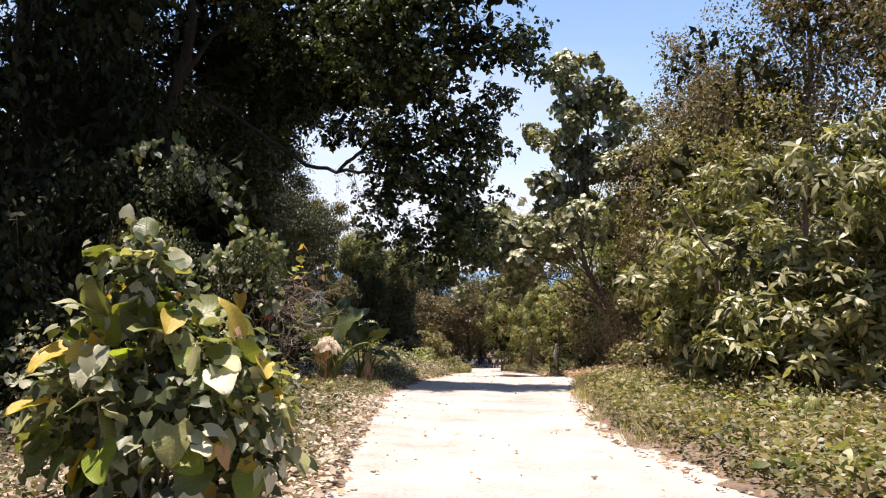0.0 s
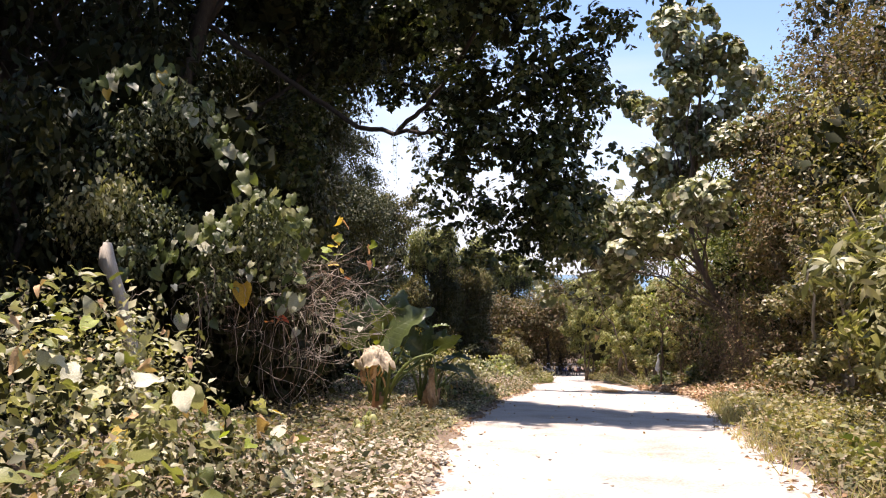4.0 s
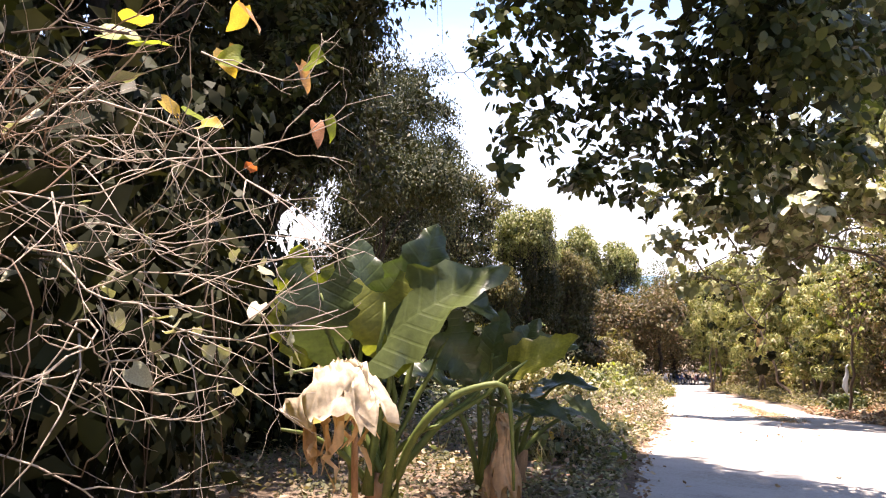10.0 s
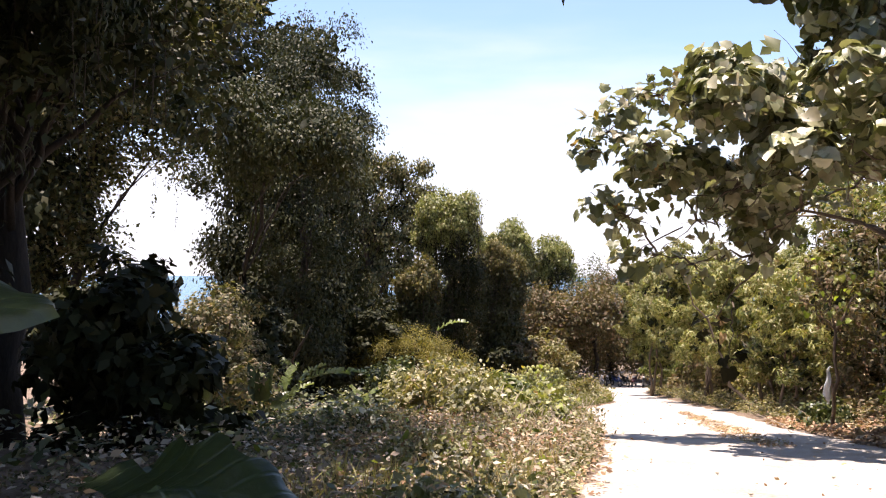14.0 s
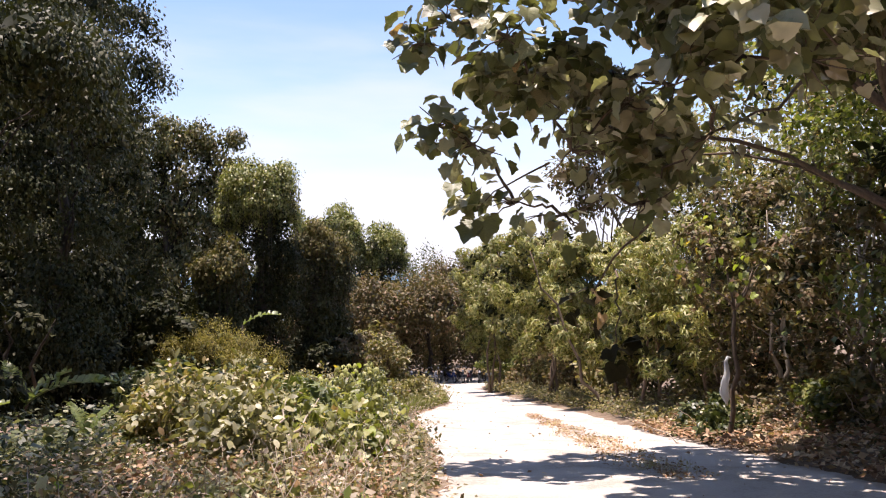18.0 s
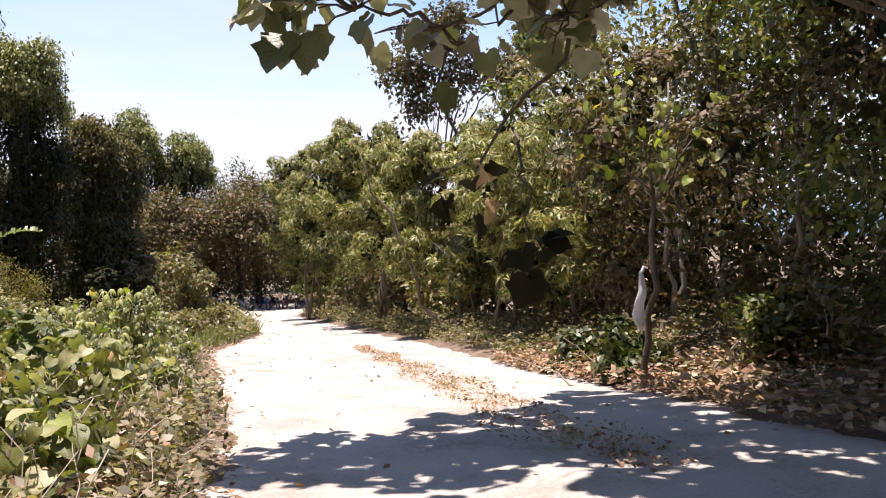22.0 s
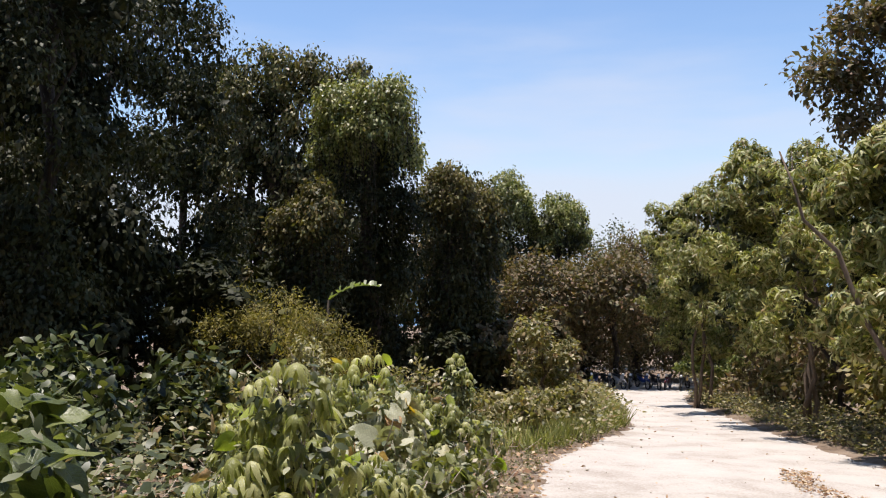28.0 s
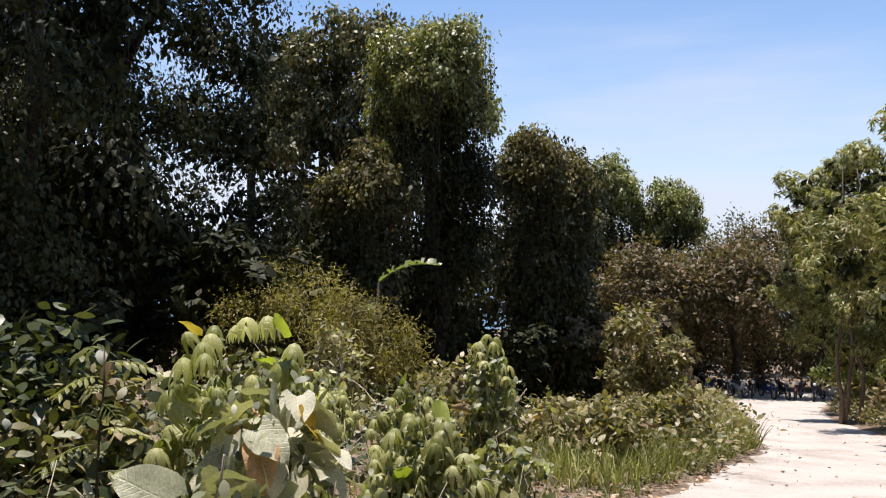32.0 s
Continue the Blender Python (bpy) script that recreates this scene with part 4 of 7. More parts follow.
# creeper-covered trees like green domes; sunlit caps and shaded curtains are set by leaf colour


def dome_tree(x, y, top_z, w, seed, leaf=M_DOME, dark=M_FOREST, neck=0.8, size=0.26, label="tree smothered by creepers into a rounded green dome"):
    rng = np.random.default_rng(seed)
    z = float(hz(x, y))
    h = top_z - z
    t = thing("creeper_dome_tree", x, y, z, label, "tree", "creeper domes")
    part("trunk", mesh_of("trunk", *tube(bent(rng, (0, 0, -0.3), (0, 0, h * 0.9), 8, jitter=0.02), [0.35, 0.25, 0.1], 7), M_DARKBARK, True), t)
    top = [(0, 0, h - w * 0.62, w * 0.72, w * 0.72, w * 0.6), (w * 0.45, -w * 0.3, h - w * 1.0, w * 0.6, w * 0.6, w * 0.55), (-w * 0.5, -w * 0.1, h - w * 1.1, w * 0.6, w * 0.6, w * 0.6), (0.1 * w, -w * 0.5, h - w * 1.05, w * 0.55, w * 0.5, w * 0.6), (-w * 0.64, 0.0, h - w * 1.6, w * 0.36, w * 0.5, w * 0.55), (w * 0.66, 0.0, h - w * 1.5, w * 0.33, w * 0.5, w * 0.5), (-w * 0.3, -w * 0.45, h - w * 1.4, w * 0.4, w * 0.35, w * 0.5)]
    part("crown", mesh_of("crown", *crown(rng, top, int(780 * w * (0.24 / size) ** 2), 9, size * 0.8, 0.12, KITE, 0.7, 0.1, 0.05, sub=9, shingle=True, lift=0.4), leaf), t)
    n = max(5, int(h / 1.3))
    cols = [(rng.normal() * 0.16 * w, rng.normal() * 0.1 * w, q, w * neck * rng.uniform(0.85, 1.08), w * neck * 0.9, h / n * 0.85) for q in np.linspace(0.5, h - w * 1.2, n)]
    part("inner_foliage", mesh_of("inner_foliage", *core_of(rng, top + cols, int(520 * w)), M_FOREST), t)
    # the curtain's dark leaf paints the shade below the cap
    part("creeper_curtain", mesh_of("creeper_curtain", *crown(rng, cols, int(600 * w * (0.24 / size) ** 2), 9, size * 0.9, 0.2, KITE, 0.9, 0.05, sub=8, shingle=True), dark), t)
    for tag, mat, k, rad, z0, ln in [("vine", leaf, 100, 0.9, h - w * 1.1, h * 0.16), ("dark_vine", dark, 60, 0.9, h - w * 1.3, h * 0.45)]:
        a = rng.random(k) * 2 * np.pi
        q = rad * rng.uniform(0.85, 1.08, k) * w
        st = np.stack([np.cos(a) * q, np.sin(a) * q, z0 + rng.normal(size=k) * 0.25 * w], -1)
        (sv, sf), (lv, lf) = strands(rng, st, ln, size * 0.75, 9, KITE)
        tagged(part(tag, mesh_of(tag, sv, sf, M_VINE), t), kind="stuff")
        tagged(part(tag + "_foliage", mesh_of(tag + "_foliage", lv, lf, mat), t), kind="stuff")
    return t


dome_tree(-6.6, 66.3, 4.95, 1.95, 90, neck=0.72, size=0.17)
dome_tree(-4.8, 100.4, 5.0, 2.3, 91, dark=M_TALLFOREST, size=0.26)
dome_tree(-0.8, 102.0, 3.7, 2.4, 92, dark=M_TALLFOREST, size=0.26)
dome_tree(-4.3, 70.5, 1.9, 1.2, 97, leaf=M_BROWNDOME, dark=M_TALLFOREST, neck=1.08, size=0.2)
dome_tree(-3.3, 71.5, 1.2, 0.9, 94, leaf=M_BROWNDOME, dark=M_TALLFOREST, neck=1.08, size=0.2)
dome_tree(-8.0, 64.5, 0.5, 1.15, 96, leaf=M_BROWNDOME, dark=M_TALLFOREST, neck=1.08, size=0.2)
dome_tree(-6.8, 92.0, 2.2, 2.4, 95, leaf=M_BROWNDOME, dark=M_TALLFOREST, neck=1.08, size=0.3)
# creeper strands that trail from the rim of the great dome
rng = np.random.default_rng(98)
t = bpy.data.objects["creeper_dome_tree"]
st = np.array([(-4.95, 66.0, 3.8), (-4.85, 65.9, 3.5), (-4.75, 66.1, 3.1)]) - np.array(t.location)
(sv, sf), (lv, lf) = strands(rng, st, 2.0, 0.11, 9, KITE)
tagged(part("trailing_vine", mesh_of("trailing_vine", sv, sf, M_VINE), t), kind="stuff")
tagged(part("trailing_foliage", mesh_of("trailing_foliage", lv, lf, M_DOME), t), kind="stuff")
ROUND_HEAD = [(-13.7, 75.0, 7.3, 1.3), (-15.1, 75.0, 6.6, 1.2), (-12.2, 75.0, 6.7, 1.2), (-10.9, 75.0, 5.6, 1.1), (-16.0, 75.0, 5.2, 1.3), (-13.7, 75.0, 5.2, 1.7), (-11.7, 75.0, 4.3, 1.2), (-16.5, 75.0, 2.8, 1.2), (-14.2, 75.0, 2.5, 1.7), (-12.2, 75.0, 1.9, 1.4), (-15.6, 75.0, 0.2, 1.6), (-13.3, 75.0, -0.4, 1.7), (-10.2, 75.0, 6.7, 1.0), (-11.7, 75.0, 7.3, 1.0), (-9.7, 75.0, 5.3, 1.0), (-10.6, 75.2, 3.6, 1.1), (-10.4, 75.2, 2.0, 1.2), (-11.2, 75.0, 0.2, 1.4)]
tree("rounded_tree", "round-headed tree overgrown with creepers at the wood's edge", -13.6, 75.2, placed(-13.6, 75.2, ROUND_HEAD), M_ROUNDTREE, KITE, 0.22, 3000, 9, 0.2, 0.3, M_DARKBARK, seed=99, vines=40, vine_len=2.4, gap=0.1, core=1700, shingle=True, group="forest beyond the clearing")
# wood behind the end of the track
for i, (x, y, h, w, mat) in enumerate([(1.0, 92.5, 8.0, 2.4, M_BROWNTREE), (4.5, 96, 10.4, 2.8, M_BROWNTREE), (8.5, 97, 10.4, 3.0, M_BROWNTREE), (-2.5, 92, 8.0, 2.6, M_BROWNTREE), (12.5, 98, 10.8, 3.2, M_FOREST), (3.6, 110, 11.6, 3.0, M_CANOPY),
                                   (-10, 104, 13, 4.0, M_FOREST), (-17, 98, 16, 4.5, M_FOREST), (-24, 96, 12, 4, M_FOREST), (16, 104, 12, 4.5, M_FOREST), (24, 100, 13, 5, M_FOREST), (9, 112, 10, 4.0, M_FOREST), (-20, 78, 17, 4.5, M_FOREST), (-14, 84, 10, 3.0, M_FOREST), (-9.6, 80, 8, 2.6, M_FOREST), (-11.4, 70, 6, 2.0, M_FOREST), (-7.4, 82, 8.6, 1.7, M_BROWNTREE)]):
    tree("background_tree", "dense tree behind the end of the track", x, y, lobes_of(100 + i, 9, w, 1.0, h - 1.2, 1.9), mat, KITE, 0.24 if i < 6 else 0.34, 1600 if i < 6 else 800, 8, 0.35, 0.25, M_DARKBARK, seed=110 + i, gap=0.12, limbs=slice(0, 4), group="wood at the end of the track", droop=0.2)

# ---- trees on the right ----
TALL = [(-1.0, 0, 13.6, 1.5, 1.4, 1.2), (0.3, 0.5, 12.2, 1.8, 1.7, 1.4), (-1.8, -0.4, 11.2, 1.6, 1.5, 1.2), (0.8, 0, 10.0, 1.9, 1.8, 1.3), (-1.6, 0, 9.0, 1.7, 1.7, 1.2), (-3.4, 0.2, 7.2, 1.8, 1.8, 1.1), (0, 1, 7.4, 1.9, 2.0, 1.2), (-4.6, -1.5, 6.2, 1.5, 1.6, 0.9),
        (-3.0, -2.8, 5.4, 1.5, 1.6, 0.9), (-5.6, 0.8, 4.9, 1.3, 1.5, 0.9), (-3.6, 1.8, 4.4, 1.5, 1.5, 0.8), (-1.8, -3.6, 6.4, 1.6, 1.7, 1.0)]
tree("broad_leaved_tree", "tall tree with large pale lobed leaves reaching over the track", 7.4, 38.0, TALL, M_BIGLEAF, LOBED, 0.23, 2300, 8, 0.24, 0.13, M_BARK, seed=130, gap=0.24, sub=6, rosette=True, lean=(-0.3, 0), droop=0.6, core=160, core_leaf=M_BIGLEAF, foot_at=(1.25, -0.9), via=[(0.1, -0.9, 3.0), (-1.1, -0.8, 5.0), (-1.0, -0.2, 8.0)])
for i, (x, y, h, w, mat) in enumerate([(11.5, 36.5, 14.5, 3.4, M_BROWNTREE), (13.5, 30.0, 15.0, 3.6, M_BROWNTREE), (10.5, 28.5, 9.5, 2.6, M_OLIVE), (15.5, 24.0, 14, 3.6, M_FOREST), (12.5, 43.0, 13.0, 3.2, M_GREENTREE), (10.5, 46.5, 9.0, 2.6, M_OLIVE), (17, 38, 16, 4, M_FOREST),
                                       (13.0, 17.5, 11.5, 3.2, M_BROWNTREE), (12.0, 10.5, 11.0, 3.0, M_CANOPY), (16, 50, 13, 3.6, M_FOREST), (14, 58, 11, 3.2, M_OLIVE), (18, 66, 12, 4, M_FOREST), (10.2, 34.2, 12, 2.2, M_BROWNTREE), (9.8, 40.2, 11, 1.8, M_GREENTREE)]):
    tree("hillside_tree", "tall dusty tree of the dry woodland on the bank", x, y, lobes_of(140 + i, 12, w, 1.2, h - 1.5, 1.9), mat, KITE, 0.22 if x > 13.5 else 0.16, 700 if x > 13.5 else 3000 if i in (0, 1, 2, 7, 8) else 2000, 9, 0.26, 0.2, M_BARK, seed=160 + i, vines=12, vine_len=2.5, gap=0.1 if i in (0, 1, 2, 7, 8) else 0.3, core=900 if i in (0, 1, 2, 7, 8) else 120, group="woodland on the right")
tree("sparse_tree", "tall thin-crowned tree rising behind the roadside trees", 10.4, 66.0, [(-0.6, 0, 12.2, 1.4, 1.3, 1.1), (0.7, 0, 12.6, 1.3, 1.2, 1.0), (-1.2, 0, 10.6, 1.2, 1.2, 0.9), (1.4, 0.4, 11.0, 1.2, 1.2, 0.9), (3.0, 0, 11.4, 1.4, 1.3, 1.1), (-0.4, 0, 9.4, 1.1, 1.1, 0.7), (4.4, 0, 12.0, 1.3, 1.3, 1.1)],
     M_BROWNTREE, OVAL, 0.24, 1300, 8, 0.26, 0.13, M_BARK, seed=180, gap=0.3, core=160)
# roadside trees with long leaves
SIDE_NEAR = [(6.8, 55.0, -0.8, 1.0), (7.3, 53.0, -0.9, 0.9), (7.1, 55.0, -2.1, 1.1), (7.3, 52.0, -2.0, 0.9), (6.4, 54.0, -3.5, 1.0), (7.2, 52.0, -3.4, 0.9), (7.4, 50.0, -2.0, 0.9), (7.9, 51.0, -0.9, 0.9), (6.6, 56.5, -1.4, 1.0), (8.2, 54.0, -0.4, 1.0), (6.3, 55.6, -2.6, 0.9)]
SIDE_MID = [(5.8, 63.5, 0.5, 0.8), (6.9, 63.5, 0.4, 0.9), (7.8, 63.5, 0.3, 1.0), (6.3, 63.5, -0.5, 1.0), (7.5, 63.5, -0.9, 1.2), (6.0, 63.5, -1.7, 1.0), (7.2, 63.5, -2.4, 1.2), (6.4, 62.5, -3.2, 1.0), (5.6, 61.0, -0.5, 0.9), (5.0, 63.0, -1.0, 0.9), (6.3, 58.5, -0.7, 1.0), (6.2, 58.5, -2.0, 1.2), (5.1, 61.0, -2.2, 1.0), (5.7, 58.0, -3.5, 1.0), (4.9, 61.0, -3.8, 0.9)]
SIDE_FAR = [(5.2, 72.0, -0.2, 1.0), (6.2, 72.0, 0.0, 1.1), (4.4, 72.0, -0.7, 1.0), (5.4, 72.0, -1.6, 1.2), (4.2, 72.0, -2.0, 1.0), (3.8, 72.0, -1.3, 0.7), (6.6, 71.0, -1.4, 1.2), (4.8, 72.0, -3.3, 1.2), (3.8, 72.0, -3.5, 0.8), (6.2, 71.0, -3.9, 1.2), (4.9, 72.0, -5.2, 1.0), (5.8, 71.5, -5.8, 1.0), (4.6, 67.5, -1.5, 0.9), (4.7, 67.0, -3.0, 1.1), (6.8, 68.0, -1.0, 1.2), (6.6, 67.5, -3.0, 1.2)]
for i, (x, y, lobes) in enumerate([(7.0, 52.6, SIDE_NEAR), (6.5, 60.2, SIDE_MID), (5.6, 70.6, SIDE_FAR)]):
    tree("roadside_tree", "bushy roadside tree with long drooping yellow-green leaves and thin twin trunks", x, y, placed(x, y, [(a, b, c + 0.25, r * 1.08) for a, b, c, r in lobes], 0.85), M_MANGO, SLIM, 0.19, 4300, 10, 0.13, 0.05, M_BARK,
         seed=206 + i, gap=0.06, inner=0.25, group="roadside trees", stems=3, droop=0.7, rosette=True, sub=6, core=900, limbs=slice(0, None, 5))
for i, (x, y, h, w) in enumerate([(7.9, 47.4, 5.0, 1.5), (7.4, 49.6, 5.2, 1.6), (6.4, 77.0, 7.0, 2.4), (8.2, 81.0, 6.6, 2.4), (10.5, 53.0, 8.2, 2.3), (10.8, 60.0, 9.2, 2.4)]):
    tree("roadside_tree", "bushy roadside tree with long drooping yellow-green leaves and thin twin trunks", x, y, lobes_of(190 + i, 13, w, 1.25, h - 0.8, 1.15) * [1, 1, 1, 1, 1, 0.75], M_GREENTREE if i in (2, 4) else M_MANGO, KITE if i in (2, 4) else (LONG if i < 2 else SLIM), 0.15 if i in (2, 4) else 0.19, 1200, 11, 0.13, 0.045, M_REDBARK,
         seed=210 + i, gap=0.18, group="roadside trees", stems=2, droop=0.6, rosette=True, sub=3, core=160)
# shrubs on the right
for i, (x, y, h, w) in enumerate([(6.0, 13.4, 4.4, 1.5), (5.6, 16.6, 3.6, 1.3), (6.6, 17.8, 4.8, 1.6), (8.2, 14.8, 5.2, 1.7), (7.6, 20.5, 4.6, 1.6), (6.8, 24.0, 4.2, 1.5), (8.2, 27.5, 5.0, 1.6), (8.5, 31.5, 5.0, 1.6), (9.2, 34.5, 5.5, 1.7), (7.4, 10.0, 4.0, 1.5), (8.6, 41.5, 5.0, 1.6), (8.6, 44.5, 5.0, 1.6)]):
    tree("tall_shrub", "tall dusty shrub with pale grey-green leaves", x, y, lobes_of(230 + i, 9, w, 0.7, h - 0.6, 0.95), M_LANCE if i < 4 else M_BROWNTREE if i > 6 else M_OLIVE, LANCE if i < 4 else KITE, 0.27 if i < 4 else 0.12, 900 if i < 4 else 1200, 9, 0.15, 0.045, M_BARK if i < 4 else M_PALEBARK, seed=250 + i, gap=0.32, core=260, category="shrub", group="shrubs on the right", stems=3, rosette=True)
# thicket on the left, its deep shade put into near-black leaves
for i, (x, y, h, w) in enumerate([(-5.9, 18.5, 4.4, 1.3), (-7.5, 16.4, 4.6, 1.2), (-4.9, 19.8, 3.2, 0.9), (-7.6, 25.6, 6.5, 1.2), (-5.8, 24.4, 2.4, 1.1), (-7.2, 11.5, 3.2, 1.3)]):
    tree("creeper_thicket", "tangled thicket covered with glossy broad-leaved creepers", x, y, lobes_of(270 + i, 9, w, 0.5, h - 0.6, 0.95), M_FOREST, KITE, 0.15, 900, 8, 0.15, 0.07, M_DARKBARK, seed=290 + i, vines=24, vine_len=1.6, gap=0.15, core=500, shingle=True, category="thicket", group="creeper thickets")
# shrubs of the clearing on the left
for i, (x, y, h, w) in enumerate([(-2.2, 36.4, 1.0, 0.5), (-3.6, 38.5, 1.2, 0.55), (-2.9, 40.6, 1.4, 0.55), (-4.6, 42.6, 1.2, 0.7), (-3.9, 48.8, 1.0, 0.6), (-4.9, 45.0, 0.8, 0.6), (-4.2, 52.5, 1.4, 0.8), (-2.2, 54.2, 1.2, 0.7), (-0.6, 54.8, 0.8, 0.6), (-5.5, 57.5, 2.0, 1.0), (-3.2, 57.0, 1.3, 0.8), (0.6, 57.6, 0.7, 0.6)]):
    tree("clearing_shrub", "leafy waist-high shrub with big pale sunlit leaves", x, y, lobes_of(310 + i, 6, w, 0.3, h - 0.25, 0.42), M_OLIVE if i % 3 else M_PALE, LEAFY, 0.13, 190, 8, 0.1, 0.02, M_TWIG, seed=330 + i, gap=0.3, category="shrub", group="shrubs of the clearing", stems=3)
tree("feathery_bush", "feathery yellow-green bush with fine arching sprays", -7.6, 60.0, [(-1.5, 0, 2.2, 1.0, 0.9, 0.8), (0, 0, 2.7, 1.2, 1.0, 0.9), (1.4, 0.2, 2.3, 1.0, 0.9, 0.8), (2.3, 0, 1.6, 0.8, 0.8, 0.7), (-2.4, 0, 1.5, 0.8, 0.8, 0.7), (0.6, -0.6, 1.4, 1.2, 0.8, 0.8), (-0.8, -0.6, 1.3, 1.2, 0.8, 0.8)], M_FEATHER, SLIM, 0.11, 1700, 14, 0.15, 0.06, M_BARK, seed=361, gap=0.2, category="bush", stems=4, core=120, core_leaf=M_FEATHER)
tree("young_tree", "small leafy tree at the bend of the track", -0.4, 66.0, lobes_of(362, 6, 0.9, 0.8, 2.5, 0.6), M_OLIVE, OVAL, 0.2, 300, 8, 0.14, 0.05, M_BARK, seed=363, gap=0.2)
# ---- single leaves as objects ----


def heart_mesh(name, mat, seed, length=1.0, width=1.0, fold=0.12, curl=0.25, wave=0.04, rows=8, cols=4, notch=0.16, scallop=0.0):
    """A broad blade of length 1 along y, stalk end at the origin: heart-shaped at the foot, folded softly at the rib, with a wavy rim."""
    rng = np.random.default_rng(seed)
    v, u = np.meshgrid(np.linspace(0, 1, rows + 1), np.linspace(-1, 1, cols + 1), indexing="ij")
    ph = rng.uniform(0, 6, 4)
    half = width / 2 * np.sin(np.pi * np.clip(0.05 + 0.95 * v, 0, 1) ** 0.62) ** 0.72
    half = half * (1 + scallop * np.sin(2 * np.pi * 5 * v + ph[0]) * np.abs(u))
    x = u * half + 0.02 * np.sin(5 * v + ph[1])
    y = length * (v - notch * np.abs(u) ** 2 * (1 - v) ** 2)
    z = fold * np.abs(x) ** 1.3 * 1.6 - curl * v ** 2.2 * 0.8 + wave * np.abs(u) ** 2 * np.sin(9 * v + 3 * np.sign(u) + ph[2]) + 0.02 * np.sin(11 * x + 7 * v + ph[3])
    i, j = np.meshgrid(np.arange(rows), np.arange(cols), indexing="ij")
    q = i * (cols + 1) + j
    f = np.concatenate([np.stack([q, q + 1, q + cols + 2], -1).reshape(-1, 3), np.stack([q, q + cols + 2, q + cols + 1], -1).reshape(-1, 3)])
    return mesh_of(name, np.stack([x, y, z], -1).reshape(-1, 3), f, mat, True)


def lobed_mesh(name, mat, seed):
    """A large three-pointed tree leaf."""
    rng = np.random.default_rng(seed)
    half = [(-0.2, -0.12), (-0.42, -0.06), (-0.56, 0.13), (-0.51, 0.32), (-0.62, 0.5), (-0.45, 0.64), (-0.32, 0.7), (-0.2, 0.88)]
    out = np.array([(0, 0)] + half + [(0, 1.0)] + [(-a, b) for a, b in half[::-1]])
    out = out + rng.normal(size=out.shape) * 0.022
    c = np.array([0, 0.32])
    vs = [np.array([[0, 0.32, -0.03]])]
    for s in (0.5, 1.0):
        p = c + (out - c) * s
        z = 0.22 * np.abs(p[:, 0]) - 0.3 * (p[:, 1] - 0.2) ** 2 + rng.normal(size=len(p)) * 0.03 * s
        vs.append(np.column_stack([p, z]))
    k = len(out)
    f = [(0, 1 + (i + 1) % k, 1 + i) for i in range(k)]
    for i in range(k):
        j = (i + 1) % k
        f += [(1 + i, 1 + k + j, 1 + k + i), (1 + i, 1 + j, 1 + k + j)]
    return mesh_of(name, np.concatenate(vs), f, mat, True)


def palmate_mesh(name, mat, seed, n=6, droop=0.9):
    """A compound leaf: long leaflets hanging round one point."""
    rng = np.random.default_rng(seed)
    pieces = []
    for a in np.linspace(0, 2 * np.pi, n, endpoint=False) + rng.normal(size=n) * 0.15:
        t = np.linspace(0, 1, 5)
        w = 0.135 * np.sin(np.pi * np.clip(t * 0.92 + 0.06, 0, 1)) ** 0.8
        r = 0.52 * (1 - (1 - t) ** 1.6)
        z = -droop * t ** 1.7 + 0.12 * t
        ctr = np.stack([np.cos(a) * r, np.sin(a) * r, z], -1)
        sd = np.array([-np.sin(a), np.cos(a), 0])
        v = np.concatenate([ctr + sd * w[:, None] + [0, 0, 0.0], ctr + [0, 0, 0.03], ctr - sd * w[:, None]])
        f = []
        for i in range(4):
            f += [(i, i + 1, 6 + i), (i, 6 + i, 5 + i), (5 + i, 6 + i, 11 + i), (5 + i, 11 + i, 10 + i)]
        pieces.append((v, np.array(f)))
    v, f = joined(pieces)
    return mesh_of(name, v, f, mat, True)


def leaf_pose(p, along, normal, size):
    d = Vector(along).normalized()
    w = d.cross(Vector(normal)).normalized()
    n = w.cross(d)
    m = Matrix((w * size, d * size, n * size)).transposed().to_4x4()
    m.translation = p
    return m


HEARTS = [heart_mesh("heart_leaf", S_HEART, i, 1.0, 0.8 + 0.05 * i, 0.1 + 0.1 * (i % 3), 0.25 + 0.12 * (i % 2), 0.05) for i in range(5)]
YELLOWS = [heart_mesh("yellow_leaf", S_YELLOW, 10 + i, 1.0, 0.85, 0.3, 0.4, 0.05) for i in range(2)]
LIMES = [heart_mesh("lime_leaf", S_LIME, 14 + i, 1.0, 0.95, 0.15, 0.25, 0.03) for i in range(2)]
REDS = [heart_mesh("red_leaf", S_RED, 17 + i, 1.0, 0.55, 0.3, 0.4, 0.04) for i in range(2)]
VINES = [heart_mesh("vine_leaf", S_VINE, 70 + i, 1.0, 0.85, 0.15, 0.3, 0.05) for i in range(3)]
GREYS = [heart_mesh("grey_leaf", S_GREY, 60 + i, 1.0, 0.85 + 0.05 * i, 0.12, 0.3, 0.05) for i in range(3)]
# shaded copy of the lobed leaf: the shade is in its dark colour
SHADELOBEDS = [lobed_mesh("lobed_leaf", S_SHADE, 80 + i) for i in range(2)]
LOBEDS = [lobed_mesh("lobed_leaf", S_BIGLEAF, 20 + i) for i in range(5)]
PALMS = [palmate_mesh("palmate_leaf", S_PALM, 26 + i, 6 + i, 0.8 + 0.2 * i) for i in range(3)]
DRYS = [heart_mesh("dry_leaf", S_DRY, 30 + i, 1.0, 0.7, 0.5, 0.7, 0.08) for i in range(2)]


